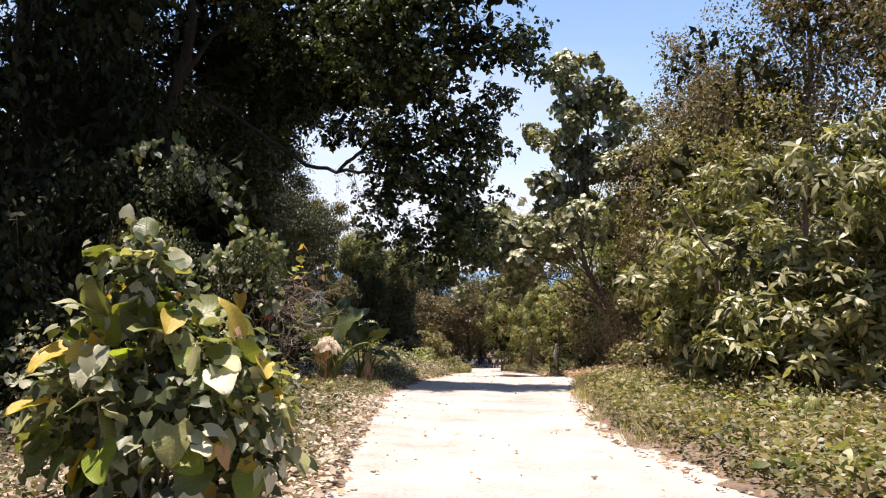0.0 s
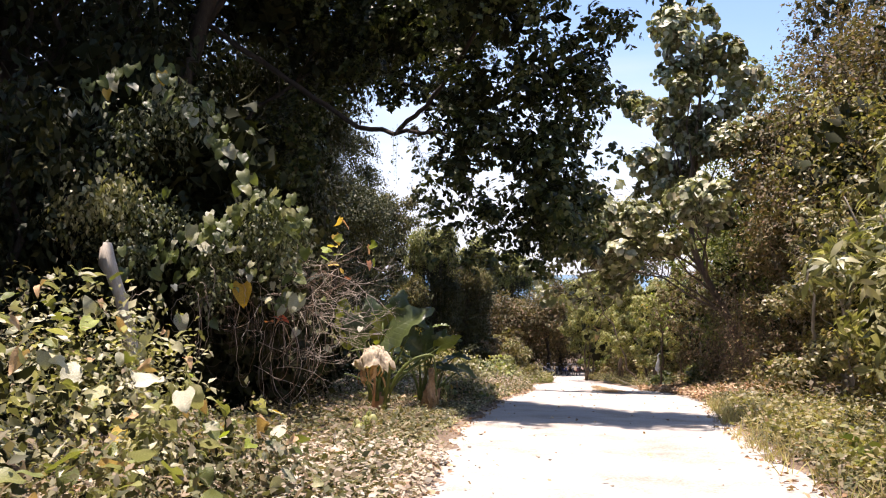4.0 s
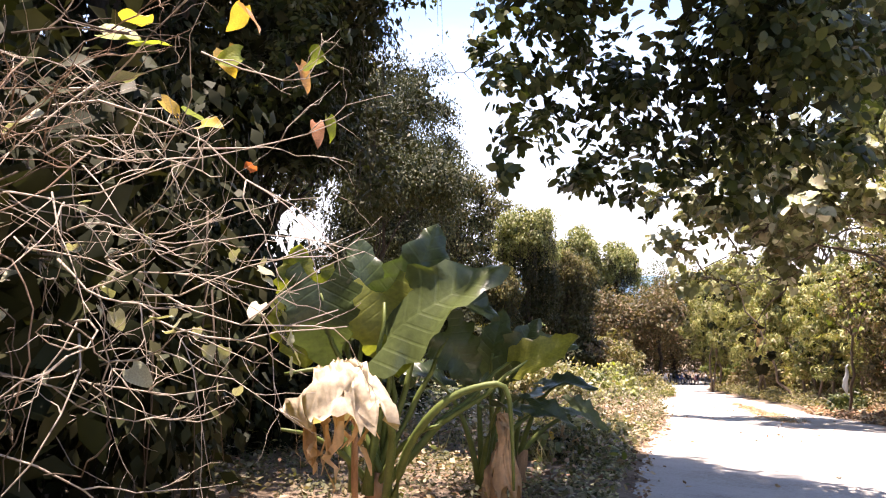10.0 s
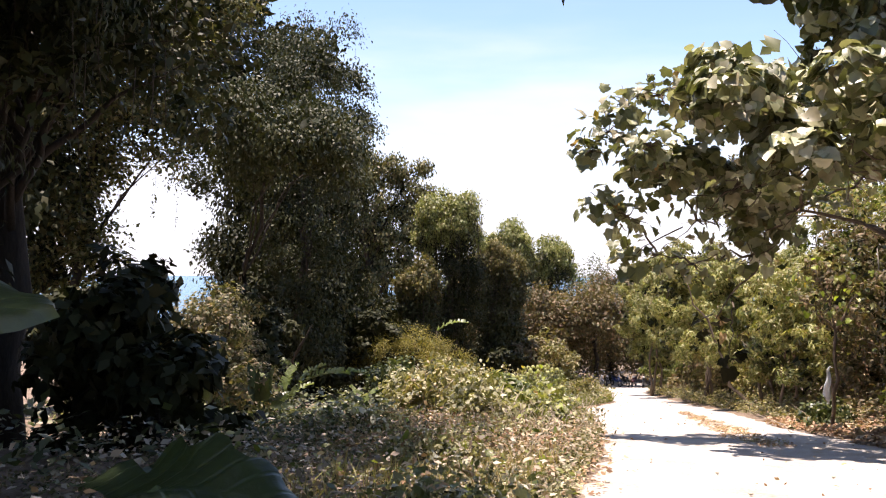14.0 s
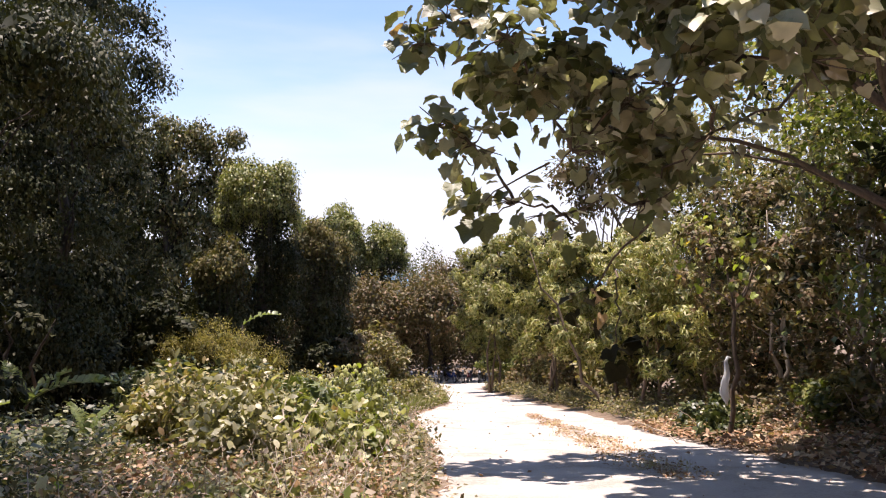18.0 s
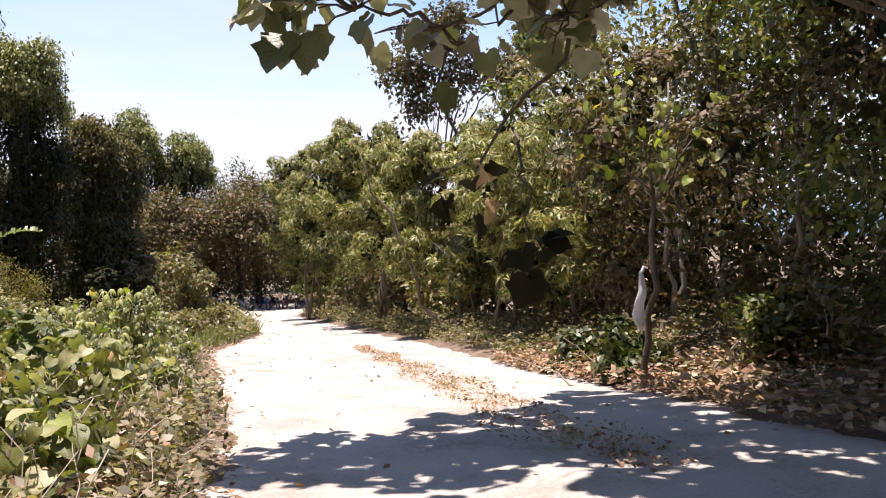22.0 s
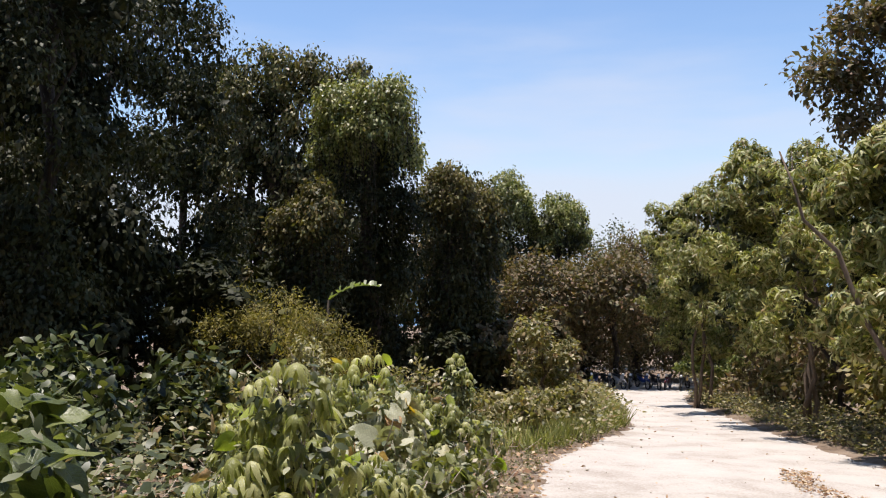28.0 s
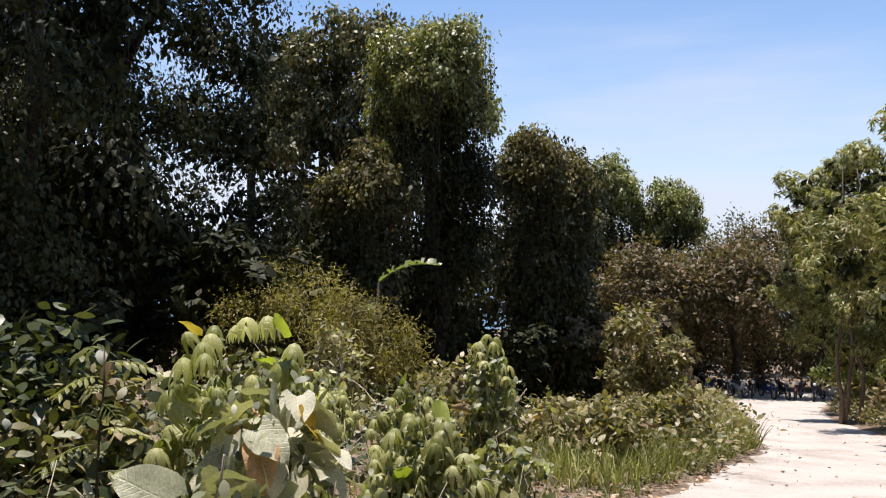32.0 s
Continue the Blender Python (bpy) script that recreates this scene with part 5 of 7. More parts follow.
def leaf_skin(rng, lobes, n, up=0.3, deep=0.85):
    """n places over the lobes' skins, with the way outwards."""
    lobes = np.asarray(lobes, float)
    w = lobes[:, 3] * lobes[:, 5]
    k = rng.choice(len(lobes), n, p=w / w.sum())
    u = unit(rng.normal(size=(n, 3)) + [0, 0, up])
    return lobes[k, :3] + u * lobes[k, 3:] * rng.uniform(deep, 1.1, (n, 1)), u


def set_leaves(rng, t, lobes, n, sizes, kinds, droop=0.8, up=0.3, name="leaf", facing=0.6, deep=0.85, level=0.8):
    """n leaf objects over lobes; kinds: (meshes, share, label)."""
    p, u = leaf_skin(rng, lobes, n, up, deep)
    share = np.array([k[1] for k in kinds], float)
    pick = rng.choice(len(kinds), n, p=share / share.sum())
    for i in range(n):
        mesh, _, label = kinds[pick[i]]
        d = u[i] * 0.7 + rng.normal(size=3) * 0.45 + [0, 0, -droop]
        nn = u[i] * facing + rng.normal(size=3) * 0.3 + [0, 0, level]
        if mesh is PALMS:
            d, nn = rng.normal(size=3) * [1, 1, 0.15], u[i] * 0.45 + rng.normal(size=3) * 0.15 + [0, 0, 1.0]
        part(name, mesh[rng.integers(len(mesh))], t, label, leaf_pose(p[i], d, nn, rng.uniform(*sizes)))


def stems_to(rng, t, ends, mat, r=0.012, foot=0.15, name="stem", sag=0.08):
    for e in ends:
        a = np.array([rng.normal() * foot, rng.normal() * foot, -0.05])
        part(name, mesh_of(name, *tube(bent(rng, a, e, 6, sag, 0.05), [r * 1.4, r, r * 0.5], 5), mat, True), t)


# creeper-hung bush at the start of the walk
rng = np.random.default_rng(500)
bx, by = -1.78, 5.35
t = thing("creeper_bush", bx, by, float(hz(bx, by)), "sunlit creeper bush with big heart-shaped leaves, some yellowed", "bush")
LB = [(0, 0, 0.75, 0.6, 0.5, 0.62), (-0.3, 0.05, 1.15, 0.42, 0.38, 0.36), (-0.22, 0.0, 1.55, 0.26, 0.25, 0.32), (0.32, -0.05, 0.95, 0.36, 0.36, 0.34), (-0.5, 0, 0.7, 0.36, 0.36, 0.42), (0.45, 0, 0.45, 0.28, 0.3, 0.38)]
stems_to(rng, t, [np.array(l[:3]) + rng.normal(size=3) * 0.12 for l in LB for _ in range(3)], M_TWIG, 0.011, 0.2)
set_leaves(rng, t, LB, 170, (0.14, 0.28), [(HEARTS, 0.42, ""), (VINES, 0.2, ""), (GREYS, 0.18, "dusty grey-green leaf, sky sheen in its colour"), (LIMES, 0.16, "lime green leaf"), (YELLOWS, 0.07, "yellowed curled leaf")], 0.3, 0.5, facing=0.7)
# near-black leaves packed inside to give the bush dark, shaded gaps
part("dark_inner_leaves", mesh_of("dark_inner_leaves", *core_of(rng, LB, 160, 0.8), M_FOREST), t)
set_leaves(rng, t, [(0.1, -0.3, 0.45, 0.6, 0.3, 0.35), (0.5, -0.2, 0.6, 0.3, 0.3, 0.35)], 40, (0.08, 0.17), [(GREYS, 0.8, "dusty hanging leaf"), (YELLOWS, 0.1, "yellowed curled leaf"), (DRYS, 0.1, "dry brown leaf")], 0.9, 0.0, facing=1.2)
set_leaves(rng, t, LB, 110, (0.05, 0.11), [(HEARTS, 0.8, ""), (DRYS, 0.2, "dry brown leaf")], 0.9, 0.0)
part("inner_leaves", mesh_of("inner_leaves", *crown(rng, LB, 230, 8, 0.085, 0.1, BROAD, 0.7, 0.1, 0.5, sub=0), M_VINELEAF), t)

# bleached broken trunk among the creepers
rng = np.random.default_rng(510)
z = float(hz(-5.5, 15.2))
t = thing("broken_trunk", -5.5, 15.2, z, "bleached broken dead trunk sticking out of the creepers", "dead tree")
line = np.array([(0.7, 0.1, -0.2), (0.5, 0.05, 0.7), (0.42, 0.02, 1.1), (0.36, 0, 1.5), (0.28, -0.05, 1.8), (0.2, -0.05, 2.05), (0.1, -0.08, 2.3)])
v, f = tube(line, [0.13, 0.1, 0.085, 0.075, 0.08], 9)
v += rng.normal(size=v.shape) * 0.008
v[-9:, 2] += rng.uniform(-0.12, 0.15, 9)
part("trunk", mesh_of("trunk", v, f, M_STUMP, True), t)

# dry twig bush with red and yellow leaves
rng = np.random.default_rng(520)
x, y = -3.9, 18.3
t = thing("dry_twig_bush", x, y, float(hz(x, y)), "leafless tangle of dry grey twigs with a few red leaves", "bush")


def twig(rng, p, d, ln, r, depth):
    """A crooked twig and its side twigs, as tubes."""
    k = 6
    pts = [np.array(p, float)]
    d = unit(np.array(d, float))
    for _ in range(k):
        d = unit(d + rng.normal(size=3) * 0.23 + [0, 0, -0.03])
        pts.append(pts[-1] + d * ln / k)
    got = [tube(pts, [r, r * 0.6, r * 0.3], 4)]
    if depth:
        for _ in range(3 if depth > 1 else 2):
            i = rng.integers(1, k)
            got += twig(rng, pts[i], d + rng.normal(size=3) * 0.6, ln * rng.uniform(0.35, 0.6), r * 0.6, depth - 1)
    return got


for i in range(34):
    d = np.array([rng.uniform(0.4, 1.0), rng.uniform(-0.6, 0.4), rng.uniform(-0.5, 0.4)])
    s = np.array([rng.uniform(-0.5, 0.7), rng.uniform(-0.9, 0.7), rng.uniform(0.9, 2.5)])
    part("branch", mesh_of("branch", *joined(twig(rng, s, d, rng.uniform(0.6, 1.5), rng.uniform(0.004, 0.008), 2)), M_TWIG), t)
for i in range(4):
    part("stem", mesh_of("stem", *tube(bent(rng, (rng.normal() * 0.3 - 0.3, rng.normal() * 0.5, -0.1), (rng.uniform(-0.6, 0.0), rng.uniform(-1.4, 0.8), rng.uniform(1.6, 2.6)), 8, 0.0, 0.04), [0.011, 0.006], 5), M_VINE, True), t)
for dx, dy, dz, kind, s in [(0.2, -1.6, 1.75, REDS, 0.2), (0.28, -1.62, 1.7, REDS, 0.17), (0.1, -1.65, 1.66, REDS, 0.2), (0.6, 0.8, 3.25, REDS, 0.2), (0.5, 0.8, 3.0, YELLOWS, 0.18), (0.62, 0.75, 2.95, LIMES, 0.16), (0.3, 0.7, 2.6, LIMES, 0.18), (0.45, 0.6, 2.5, YELLOWS, 0.16), (1.05, 0.9, 2.55, REDS, 0.16), (1.12, 0.9, 2.58, LIMES, 0.15), (0.7, 0.7, 2.25, REDS, 0.15), (0.72, -0.5, 2.75, YELLOWS, 0.17), (0.6, -0.55, 2.7, LIMES, 0.17), (0.8, -0.6, 2.62, LIMES, 0.15), (0.66, -0.5, 2.5, GREYS, 0.17), (0.86, -0.5, 2.4, YELLOWS, 0.12), (1.1, 0.5, 2.8, REDS, 0.17), (1.16, 0.5, 2.83, LIMES, 0.17), (0.55, 0.9, 3.3, YELLOWS, 0.18), (0.2, -0.6, 2.3, GREYS, 0.2), (0.3, -0.8, 1.5, GREYS, 0.16), (0.6, -0.3, 1.2, GREYS, 0.13)]:
    part("leaf", kind[0], t, "red withering leaf" if kind is REDS else "leaf with silvery sheen in its colour" if kind is GREYS else "yellow leaf", leaf_pose((dx, dy, dz), rng.normal(size=3) + [0.6, -0.2, -0.4], rng.normal(size=3) * 0.4 + [0.1, -0.5, 0.9], s))

set_leaves(rng, t, [(0.85, 0.25, 1.4, 0.35, 0.3, 0.35), (0.2, -0.3, 1.7, 0.5, 0.3, 0.3)], 34, (0.06, 0.13), [(GREYS, 1.0, "leaf with silvery sheen in its colour")], 0.8, 0.0)

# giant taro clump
# one taro leaf in two colours: dark for shade, yellow-green for backlight
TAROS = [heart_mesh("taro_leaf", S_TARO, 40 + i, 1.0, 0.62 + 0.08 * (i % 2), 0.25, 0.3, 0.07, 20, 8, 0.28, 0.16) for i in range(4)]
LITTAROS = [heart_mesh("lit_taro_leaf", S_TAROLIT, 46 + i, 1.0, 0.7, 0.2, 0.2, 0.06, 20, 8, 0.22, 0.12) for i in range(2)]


def taro(x, y, specs, seed, label="giant taro plant with huge arrow-shaped leaves, lit from behind"):
    """specs: a leaf each: (tip of stalk dx, dy, dz, way of the blade, size)."""
    rng = np.random.default_rng(seed)
    t = thing("taro_plant", x, y, float(hz(x, y)), label, "plant", "giant taro clump")
    part("stump", mesh_of("stump", *tube(bent(rng, (0, 0, -0.1), (0.05, 0, 0.35), 5), [0.09, 0.08, 0.05], 8), M_DRYSTALK, True), t)
    for dx, dy, dz, way, s in specs:
        a = np.array([rng.normal() * 0.04, rng.normal() * 0.04, 0.15])
        e = np.array([dx, dy, dz])
        mid = np.array([dx * 0.35, dy * 0.35, dz * 0.75 + 0.1])
        q = np.linspace(0, 1, 8)[:, None]
        pts = a * (1 - q) ** 2 + mid * 2 * q * (1 - q) + e * q * q
        part("stalk", mesh_of("stalk", *tube(pts, [0.032, 0.022, 0.012], 7), M_STALK, True), t)
        if not s:
            continue
        nn = Vector((-way[0] * 0.4, -way[1] * 0.4 - 0.35, 0.8)) + Vector(rng.normal(size=3) * 0.15)
        d = Vector(way)
        part("leaf", TAROS[rng.integers(4)], t, "", leaf_pose(e - np.array(d.normalized()) * 0.3 * s, d, nn, s * 1.05))
    return t


taro(-2.9, 20.6, [(-0.55, -0.5, 0.75, (-0.6, -0.4, -0.7), 0.0), (0.6, -0.35, 0.8, (0.6, -0.4, -0.7), 0.0)], 530)
taro(-2.2, 21.5, [(0.1, -0.1, 1.3, (0.1, -0.1, 0.9), 0.5), (0.4, 0.0, 1.35, (0.9, -0.1, 0.35), 0.52), (-0.4, -0.2, 1.1, (-0.6, -0.3, 0.4), 0.45), (0.5, 0.2, 0.8, (0.9, 0.0, -0.2), 0.42), (-0.1, 0.2, 1.1, (-0.2, 0.2, 0.6), 0.45), (0.2, -0.3, 0.9, (0.5, -0.6, 0.2), 0.4)], 531)
taro(-2.0, 22.3, [(0.4, -0.1, 1.0, (0.9, -0.1, 0.2), 0.45), (0.1, -0.3, 0.9, (0.3, -0.5, 0.3), 0.42), (-0.3, -0.1, 1.2, (-0.2, -0.3, 0.5), 0.45), (0.6, 0.2, 0.7, (0.9, 0.0, -0.3), 0.4)], 533)

# leaves in the middle of the clump, backlit ones painted yellow-green, others dark and drooping, and two thick bent
# stalks
t = bpy.data.objects["taro_plant"]
o = np.array(t.location)
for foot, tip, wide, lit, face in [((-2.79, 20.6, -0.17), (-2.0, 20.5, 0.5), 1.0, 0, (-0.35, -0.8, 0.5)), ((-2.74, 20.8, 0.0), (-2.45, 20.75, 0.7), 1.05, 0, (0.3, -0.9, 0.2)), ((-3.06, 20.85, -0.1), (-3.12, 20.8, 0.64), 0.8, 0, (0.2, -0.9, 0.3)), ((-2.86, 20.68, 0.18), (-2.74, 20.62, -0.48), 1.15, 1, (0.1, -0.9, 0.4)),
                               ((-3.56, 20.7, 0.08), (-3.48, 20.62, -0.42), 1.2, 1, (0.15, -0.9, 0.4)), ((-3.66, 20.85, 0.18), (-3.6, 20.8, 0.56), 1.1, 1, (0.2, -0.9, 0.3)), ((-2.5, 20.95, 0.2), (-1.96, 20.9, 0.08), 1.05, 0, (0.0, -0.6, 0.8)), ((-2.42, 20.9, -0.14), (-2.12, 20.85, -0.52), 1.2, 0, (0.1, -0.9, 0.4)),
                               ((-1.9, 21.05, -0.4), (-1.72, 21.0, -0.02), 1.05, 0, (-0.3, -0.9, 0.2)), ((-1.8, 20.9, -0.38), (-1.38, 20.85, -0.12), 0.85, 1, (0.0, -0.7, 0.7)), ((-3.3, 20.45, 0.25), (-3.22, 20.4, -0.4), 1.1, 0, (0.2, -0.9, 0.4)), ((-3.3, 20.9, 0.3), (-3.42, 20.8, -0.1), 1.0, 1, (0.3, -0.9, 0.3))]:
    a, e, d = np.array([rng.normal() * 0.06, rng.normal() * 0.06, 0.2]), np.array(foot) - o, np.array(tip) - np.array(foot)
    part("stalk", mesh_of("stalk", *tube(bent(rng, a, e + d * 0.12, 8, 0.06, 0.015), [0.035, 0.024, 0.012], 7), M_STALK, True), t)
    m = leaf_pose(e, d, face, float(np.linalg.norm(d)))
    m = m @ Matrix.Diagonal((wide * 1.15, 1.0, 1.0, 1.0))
    part("leaf", (LITTAROS if lit else TAROS)[rng.integers(2)], t, "taro leaf with its backlight put into a yellow-green colour" if lit else "", m)
for line in [[(-2.75, 20.5, -1.55), (-2.6, 20.3, -1.0), (-2.42, 20.22, -0.72), (-2.22, 20.25, -0.53), (-2.0, 20.28, -0.46), (-1.83, 20.3, -0.44), (-1.8, 20.3, -0.75), (-1.79, 20.32, -1.2)], [(-2.8, 20.5, -1.55), (-2.62, 20.15, -0.8), (-2.66, 20.08, -0.6), (-2.8, 20.0, -0.4), (-3.05, 19.9, -0.32), (-3.3, 19.8, -0.36)]]:
    pts = np.array(line) - o
    q = np.linspace(0, len(pts) - 1, 18)
    pts = np.stack([np.interp(q, np.arange(len(pts)), pts[:, c]) for c in range(3)], -1)
    pts[1:-1] = (pts[:-2] + 2 * pts[1:-1] + pts[2:]) / 4
    part("bent_stalk", mesh_of("bent_stalk", *tube(pts, [0.036, 0.03, 0.022, 0.01], 8), M_STALK, True), t, "thick bent yellow-green stalk")


def crumpled(x, y, z, wx, h, seed, mat, label, strips=10):
    """A dead leaf drooping round its stalk like a torn umbrella, in radial folds with a ragged rim and hanging shreds."""
    rng = np.random.default_rng(seed)
    k, n = 44, 11
    a, v = np.meshgrid(np.linspace(0, 2 * np.pi, k, endpoint=False), np.linspace(0.04, 1, n))
    rag = 1 - 0.3 * rng.random(k)[None, :] * v ** 2
    fold = 0.1 * np.sin(7 * a + 2 * np.sin(2 * a)) * v + 0.05 * np.sin(15 * a + 4 * v) * v
    r = wx * np.sin(np.clip(v * 1.5, 0, 1.5)) * (1 + 1.6 * fold + 0.12 * wobble(a * 2, v * 6, 1.1)) * (0.8 + 0.35 * np.sin(a + 0.7) ** 2)
    Z = 0.1 - h * v ** 2.0 * rag + 0.07 * np.sin(5 * a + 9 * v) * v + 0.045 * wobble(a * 3, v * 7, 1.3) + rng.normal(size=a.shape) * 0.012
    P = np.stack([r * np.cos(a) + 0.03 * np.sin(8 * v + a), r * np.sin(a) * 0.7 - 0.05 * v, Z], -1).reshape(-1, 3) + rng.normal(size=(k * n, 3)) * 0.006
    f = []
    for i in range(n - 1):
        for j in range(k):
            p, q = i * k + j, i * k + (j + 1) % k
            f += [(p, q, q + k), (p, q + k, p + k)]
    g = float(hz(x, y))
    t = thing("dead_leaf", x, y, g, label, "leaf")
    part("blade", mesh_of("blade", P + [0, 0, z - g], f, mat, True), t)
    for i in range(strips):
        w = rng.uniform(0, 2 * np.pi)
        rad = rng.uniform(0.35, 0.85)
        top = np.array([wx * rad * math.cos(w), wx * rad * 0.7 * math.sin(w) - 0.04, z - g - h * 0.9 * rad ** 2])
        ln = rng.uniform(0.5, 1.3) * h
        sh = bent(rng, top, top + [rng.normal() * 0.08, rng.normal() * 0.06, -ln], 6, 0, 0.09)
        turn = w + 1.3 + np.linspace(0, rng.normal() * 1.6, 6)
        half = np.array([0.02, 0.032, 0.03, 0.024, 0.016, 0.003])[:, None] * np.stack([np.cos(turn), np.sin(turn), 0 * turn], -1) * rng.uniform(0.5, 1.3)
        sv = np.concatenate([sh + half, sh - half + [0, 0.012, 0]])
        part("shred", mesh_of("shred", sv, [q for j in range(5) for q in ((j, j + 1, j + 7), (j, j + 7, j + 6))], S_DRY, True), t, "dry brown hanging shred")
    part("stalk", mesh_of("stalk", *tube(bent(rng, (-0.15, 0.7, 0.0), (0, 0.05, z - g + 0.05), 7, 0.15, 0.03), [0.03, 0.012], 6), M_DRYSTALK, True), t)


crumpled(-2.8, 19.6, -0.36, 0.29, 0.4, 540, S_DEADTARO, "bleached crumpled dead leaf drooping from a taro stalk", 22)
crumpled(-1.95, 21.0, -0.9, 0.1, 0.7, 541, S_DRY, "folded brown dead leaf hanging to the ground", 5)

# banana plants in the shade of the clearing


def banana_mesh(name, seed, mat):
    """A long blade arching over, torn between its ribs."""
    rng = np.random.default_rng(seed)
    pieces = []
    n = 22
    t = np.linspace(0, 1, n + 1)
    ctr = np.stack([0 * t, t * (1 - 0.12 * t), -0.42 * t ** 2.2], -1)
    pieces.append(tube(ctr, [0.018, 0.006], 4))
    for i in range(n):
        w = 0.17 * np.sin(np.pi * (0.08 + 0.9 * (i + 0.5) / n)) ** 0.6
        for s in (-1, 1):
            sag = rng.uniform(0.0, 0.1) - 0.05
            a, b = ctr[i], ctr[i + 1] - (ctr[i + 1] - ctr[i]) * rng.choice([0.0, 0.0, 0.07])
            o = np.array([s * w, 0.04, 0.03 + sag])
            pieces.append((np.array([a, b, b + o, a + o]), np.array([(0, 1, 2), (0, 2, 3)])))
    v, f = joined(pieces)
    return mesh_of(name, v, f, mat)


BANANAS = [banana_mesh("banana_leaf", 50 + i, S_BANANA) for i in range(3)]


def banana(x, y, specs, seed, label="young banana plant with upright torn leaves"):
    rng = np.random.default_rng(seed)
    t = thing("banana_plant", x, y, float(hz(x, y)), label, "plant", "banana plants")
    # the tallest stem is coloured dark to vanish into the wood's shade
    part("stem", mesh_of("stem", *tube(bent(rng, (0, 0, -0.1), (0, 0, max(0.3, specs[0][0] * 0.45)), 5, jitter=0.02), [0.09, 0.05], 8), M_DARKBARK if specs[0][0] > 3 else M_STALK, True), t)
    for z, way, s in specs:
        part("leaf", BANANAS[rng.integers(3)], t, "", leaf_pose((0, 0, z * 0.45), way, Vector((-way[0], -way[1], 1.0)) * 0.8 + Vector((0, -0.3, 0.2)), s))


banana(-5.6, 41.0, [(0.6, (-0.15, -0.1, 1), 0.75), (0.5, (0.2, 0, 1), 0.75), (0.5, (0.9, -0.2, 0.4), 0.6)], 550)
banana(-9.75, 48.0, [(1.6, (-0.2, 0, 1), 1.35), (1.5, (0.85, -0.1, 0.75), 2.2), (1.5, (-0.8, -0.1, 0.8), 1.5), (1.4, (0.5, 0.1, 1), 1.5)], 551, "banana plant with one upright and several arching torn leaves")
banana(-7.6, 40.5, [(1.0, (0.1, 0, 1), 1.1), (0.9, (-0.4, -0.1, 1), 1.1), (0.8, (0.5, 0.2, 0.8), 1.0)], 552)
banana(-8.8, 41.5, [(1.0, (0.0, 0, 1), 1.1), (0.9, (-0.5, -0.1, 0.9), 1.1), (0.8, (0.4, 0.2, 1), 1.0)], 553)
banana(-6.3, 47.0, [(1.6, (0.9, -0.2, 0.6), 1.6), (1.5, (-0.5, -0.4, 0.9), 1.5), (1.4, (0.5, -0.6, 0.4), 1.5), (1.2, (0.8, 0.2, 0.1), 1.3)], 554, "banana plant with arching torn leaves in the shade")
banana(-6.75, 62.6, [(7.6, (0.9, -0.1, 0.75), 1.7), (5.5, (-0.6, 0.4, 0.8), 1.0)], 555, "banana plant with one pale arching leaf against the dark wood")

# broad blades at the clearing's near end; dark leaf colour stands in for shade
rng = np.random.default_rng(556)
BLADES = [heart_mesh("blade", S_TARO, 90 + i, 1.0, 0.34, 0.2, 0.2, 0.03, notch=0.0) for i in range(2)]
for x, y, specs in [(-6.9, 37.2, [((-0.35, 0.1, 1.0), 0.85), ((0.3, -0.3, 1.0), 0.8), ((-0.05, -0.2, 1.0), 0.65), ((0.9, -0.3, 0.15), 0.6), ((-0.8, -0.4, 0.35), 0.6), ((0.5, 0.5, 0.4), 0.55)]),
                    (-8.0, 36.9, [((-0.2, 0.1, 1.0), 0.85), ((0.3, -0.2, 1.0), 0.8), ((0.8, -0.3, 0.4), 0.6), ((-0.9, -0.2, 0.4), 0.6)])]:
    t = thing("shade_plant", x, y, float(hz(x, y)), "plant with broad pointed blades standing upright, shade put into their dark colour", "plant", "dark shade plants")
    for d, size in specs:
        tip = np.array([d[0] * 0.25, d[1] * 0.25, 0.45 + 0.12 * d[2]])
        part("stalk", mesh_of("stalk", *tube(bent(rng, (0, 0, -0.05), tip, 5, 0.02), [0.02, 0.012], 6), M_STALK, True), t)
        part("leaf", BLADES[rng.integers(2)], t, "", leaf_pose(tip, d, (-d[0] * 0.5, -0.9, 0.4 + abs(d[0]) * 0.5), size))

# large leaves of the broad-leaved tree over the track
rng = np.random.default_rng(560)
t = bpy.data.objects["broad_leaved_tree"]
z = t.location.z
REACH = placed(7.4, 38.0, [(0.4, 38.0, 2.8, 0.7), (0.0, 38.0, 2.4, 0.55), (0.7, 38.0, 3.4, 0.6), (1.5, 38.2, 3.6, 0.7), (1.2, 37.6, 2.4, 0.7), (0.3, 38.4, 1.3, 0.55), (0.8, 38.2, 1.0, 0.55), (0.9, 39.2, 0.35, 0.42), (1.7, 38.0, 1.8, 0.7), (2.2, 38.0, 0.9, 0.7), (2.6, 37.4, 2.9, 0.9),
                         (3.6, 37.6, 3.4, 0.9), (3.0, 38.0, 1.6, 0.8), (2.2, 38.4, 0.0, 0.7), (3.8, 37.4, 2.0, 0.9), (4.5, 37.6, 2.9, 1.0), (4.3, 38.0, 1.2, 0.9), (1.5, 38.8, 0.2, 0.45), (3.4, 38.4, 0.2, 0.7), (3.0, 36.0, 1.4, 0.8), (4.2, 35.4, 1.6, 0.9)], 0.8)
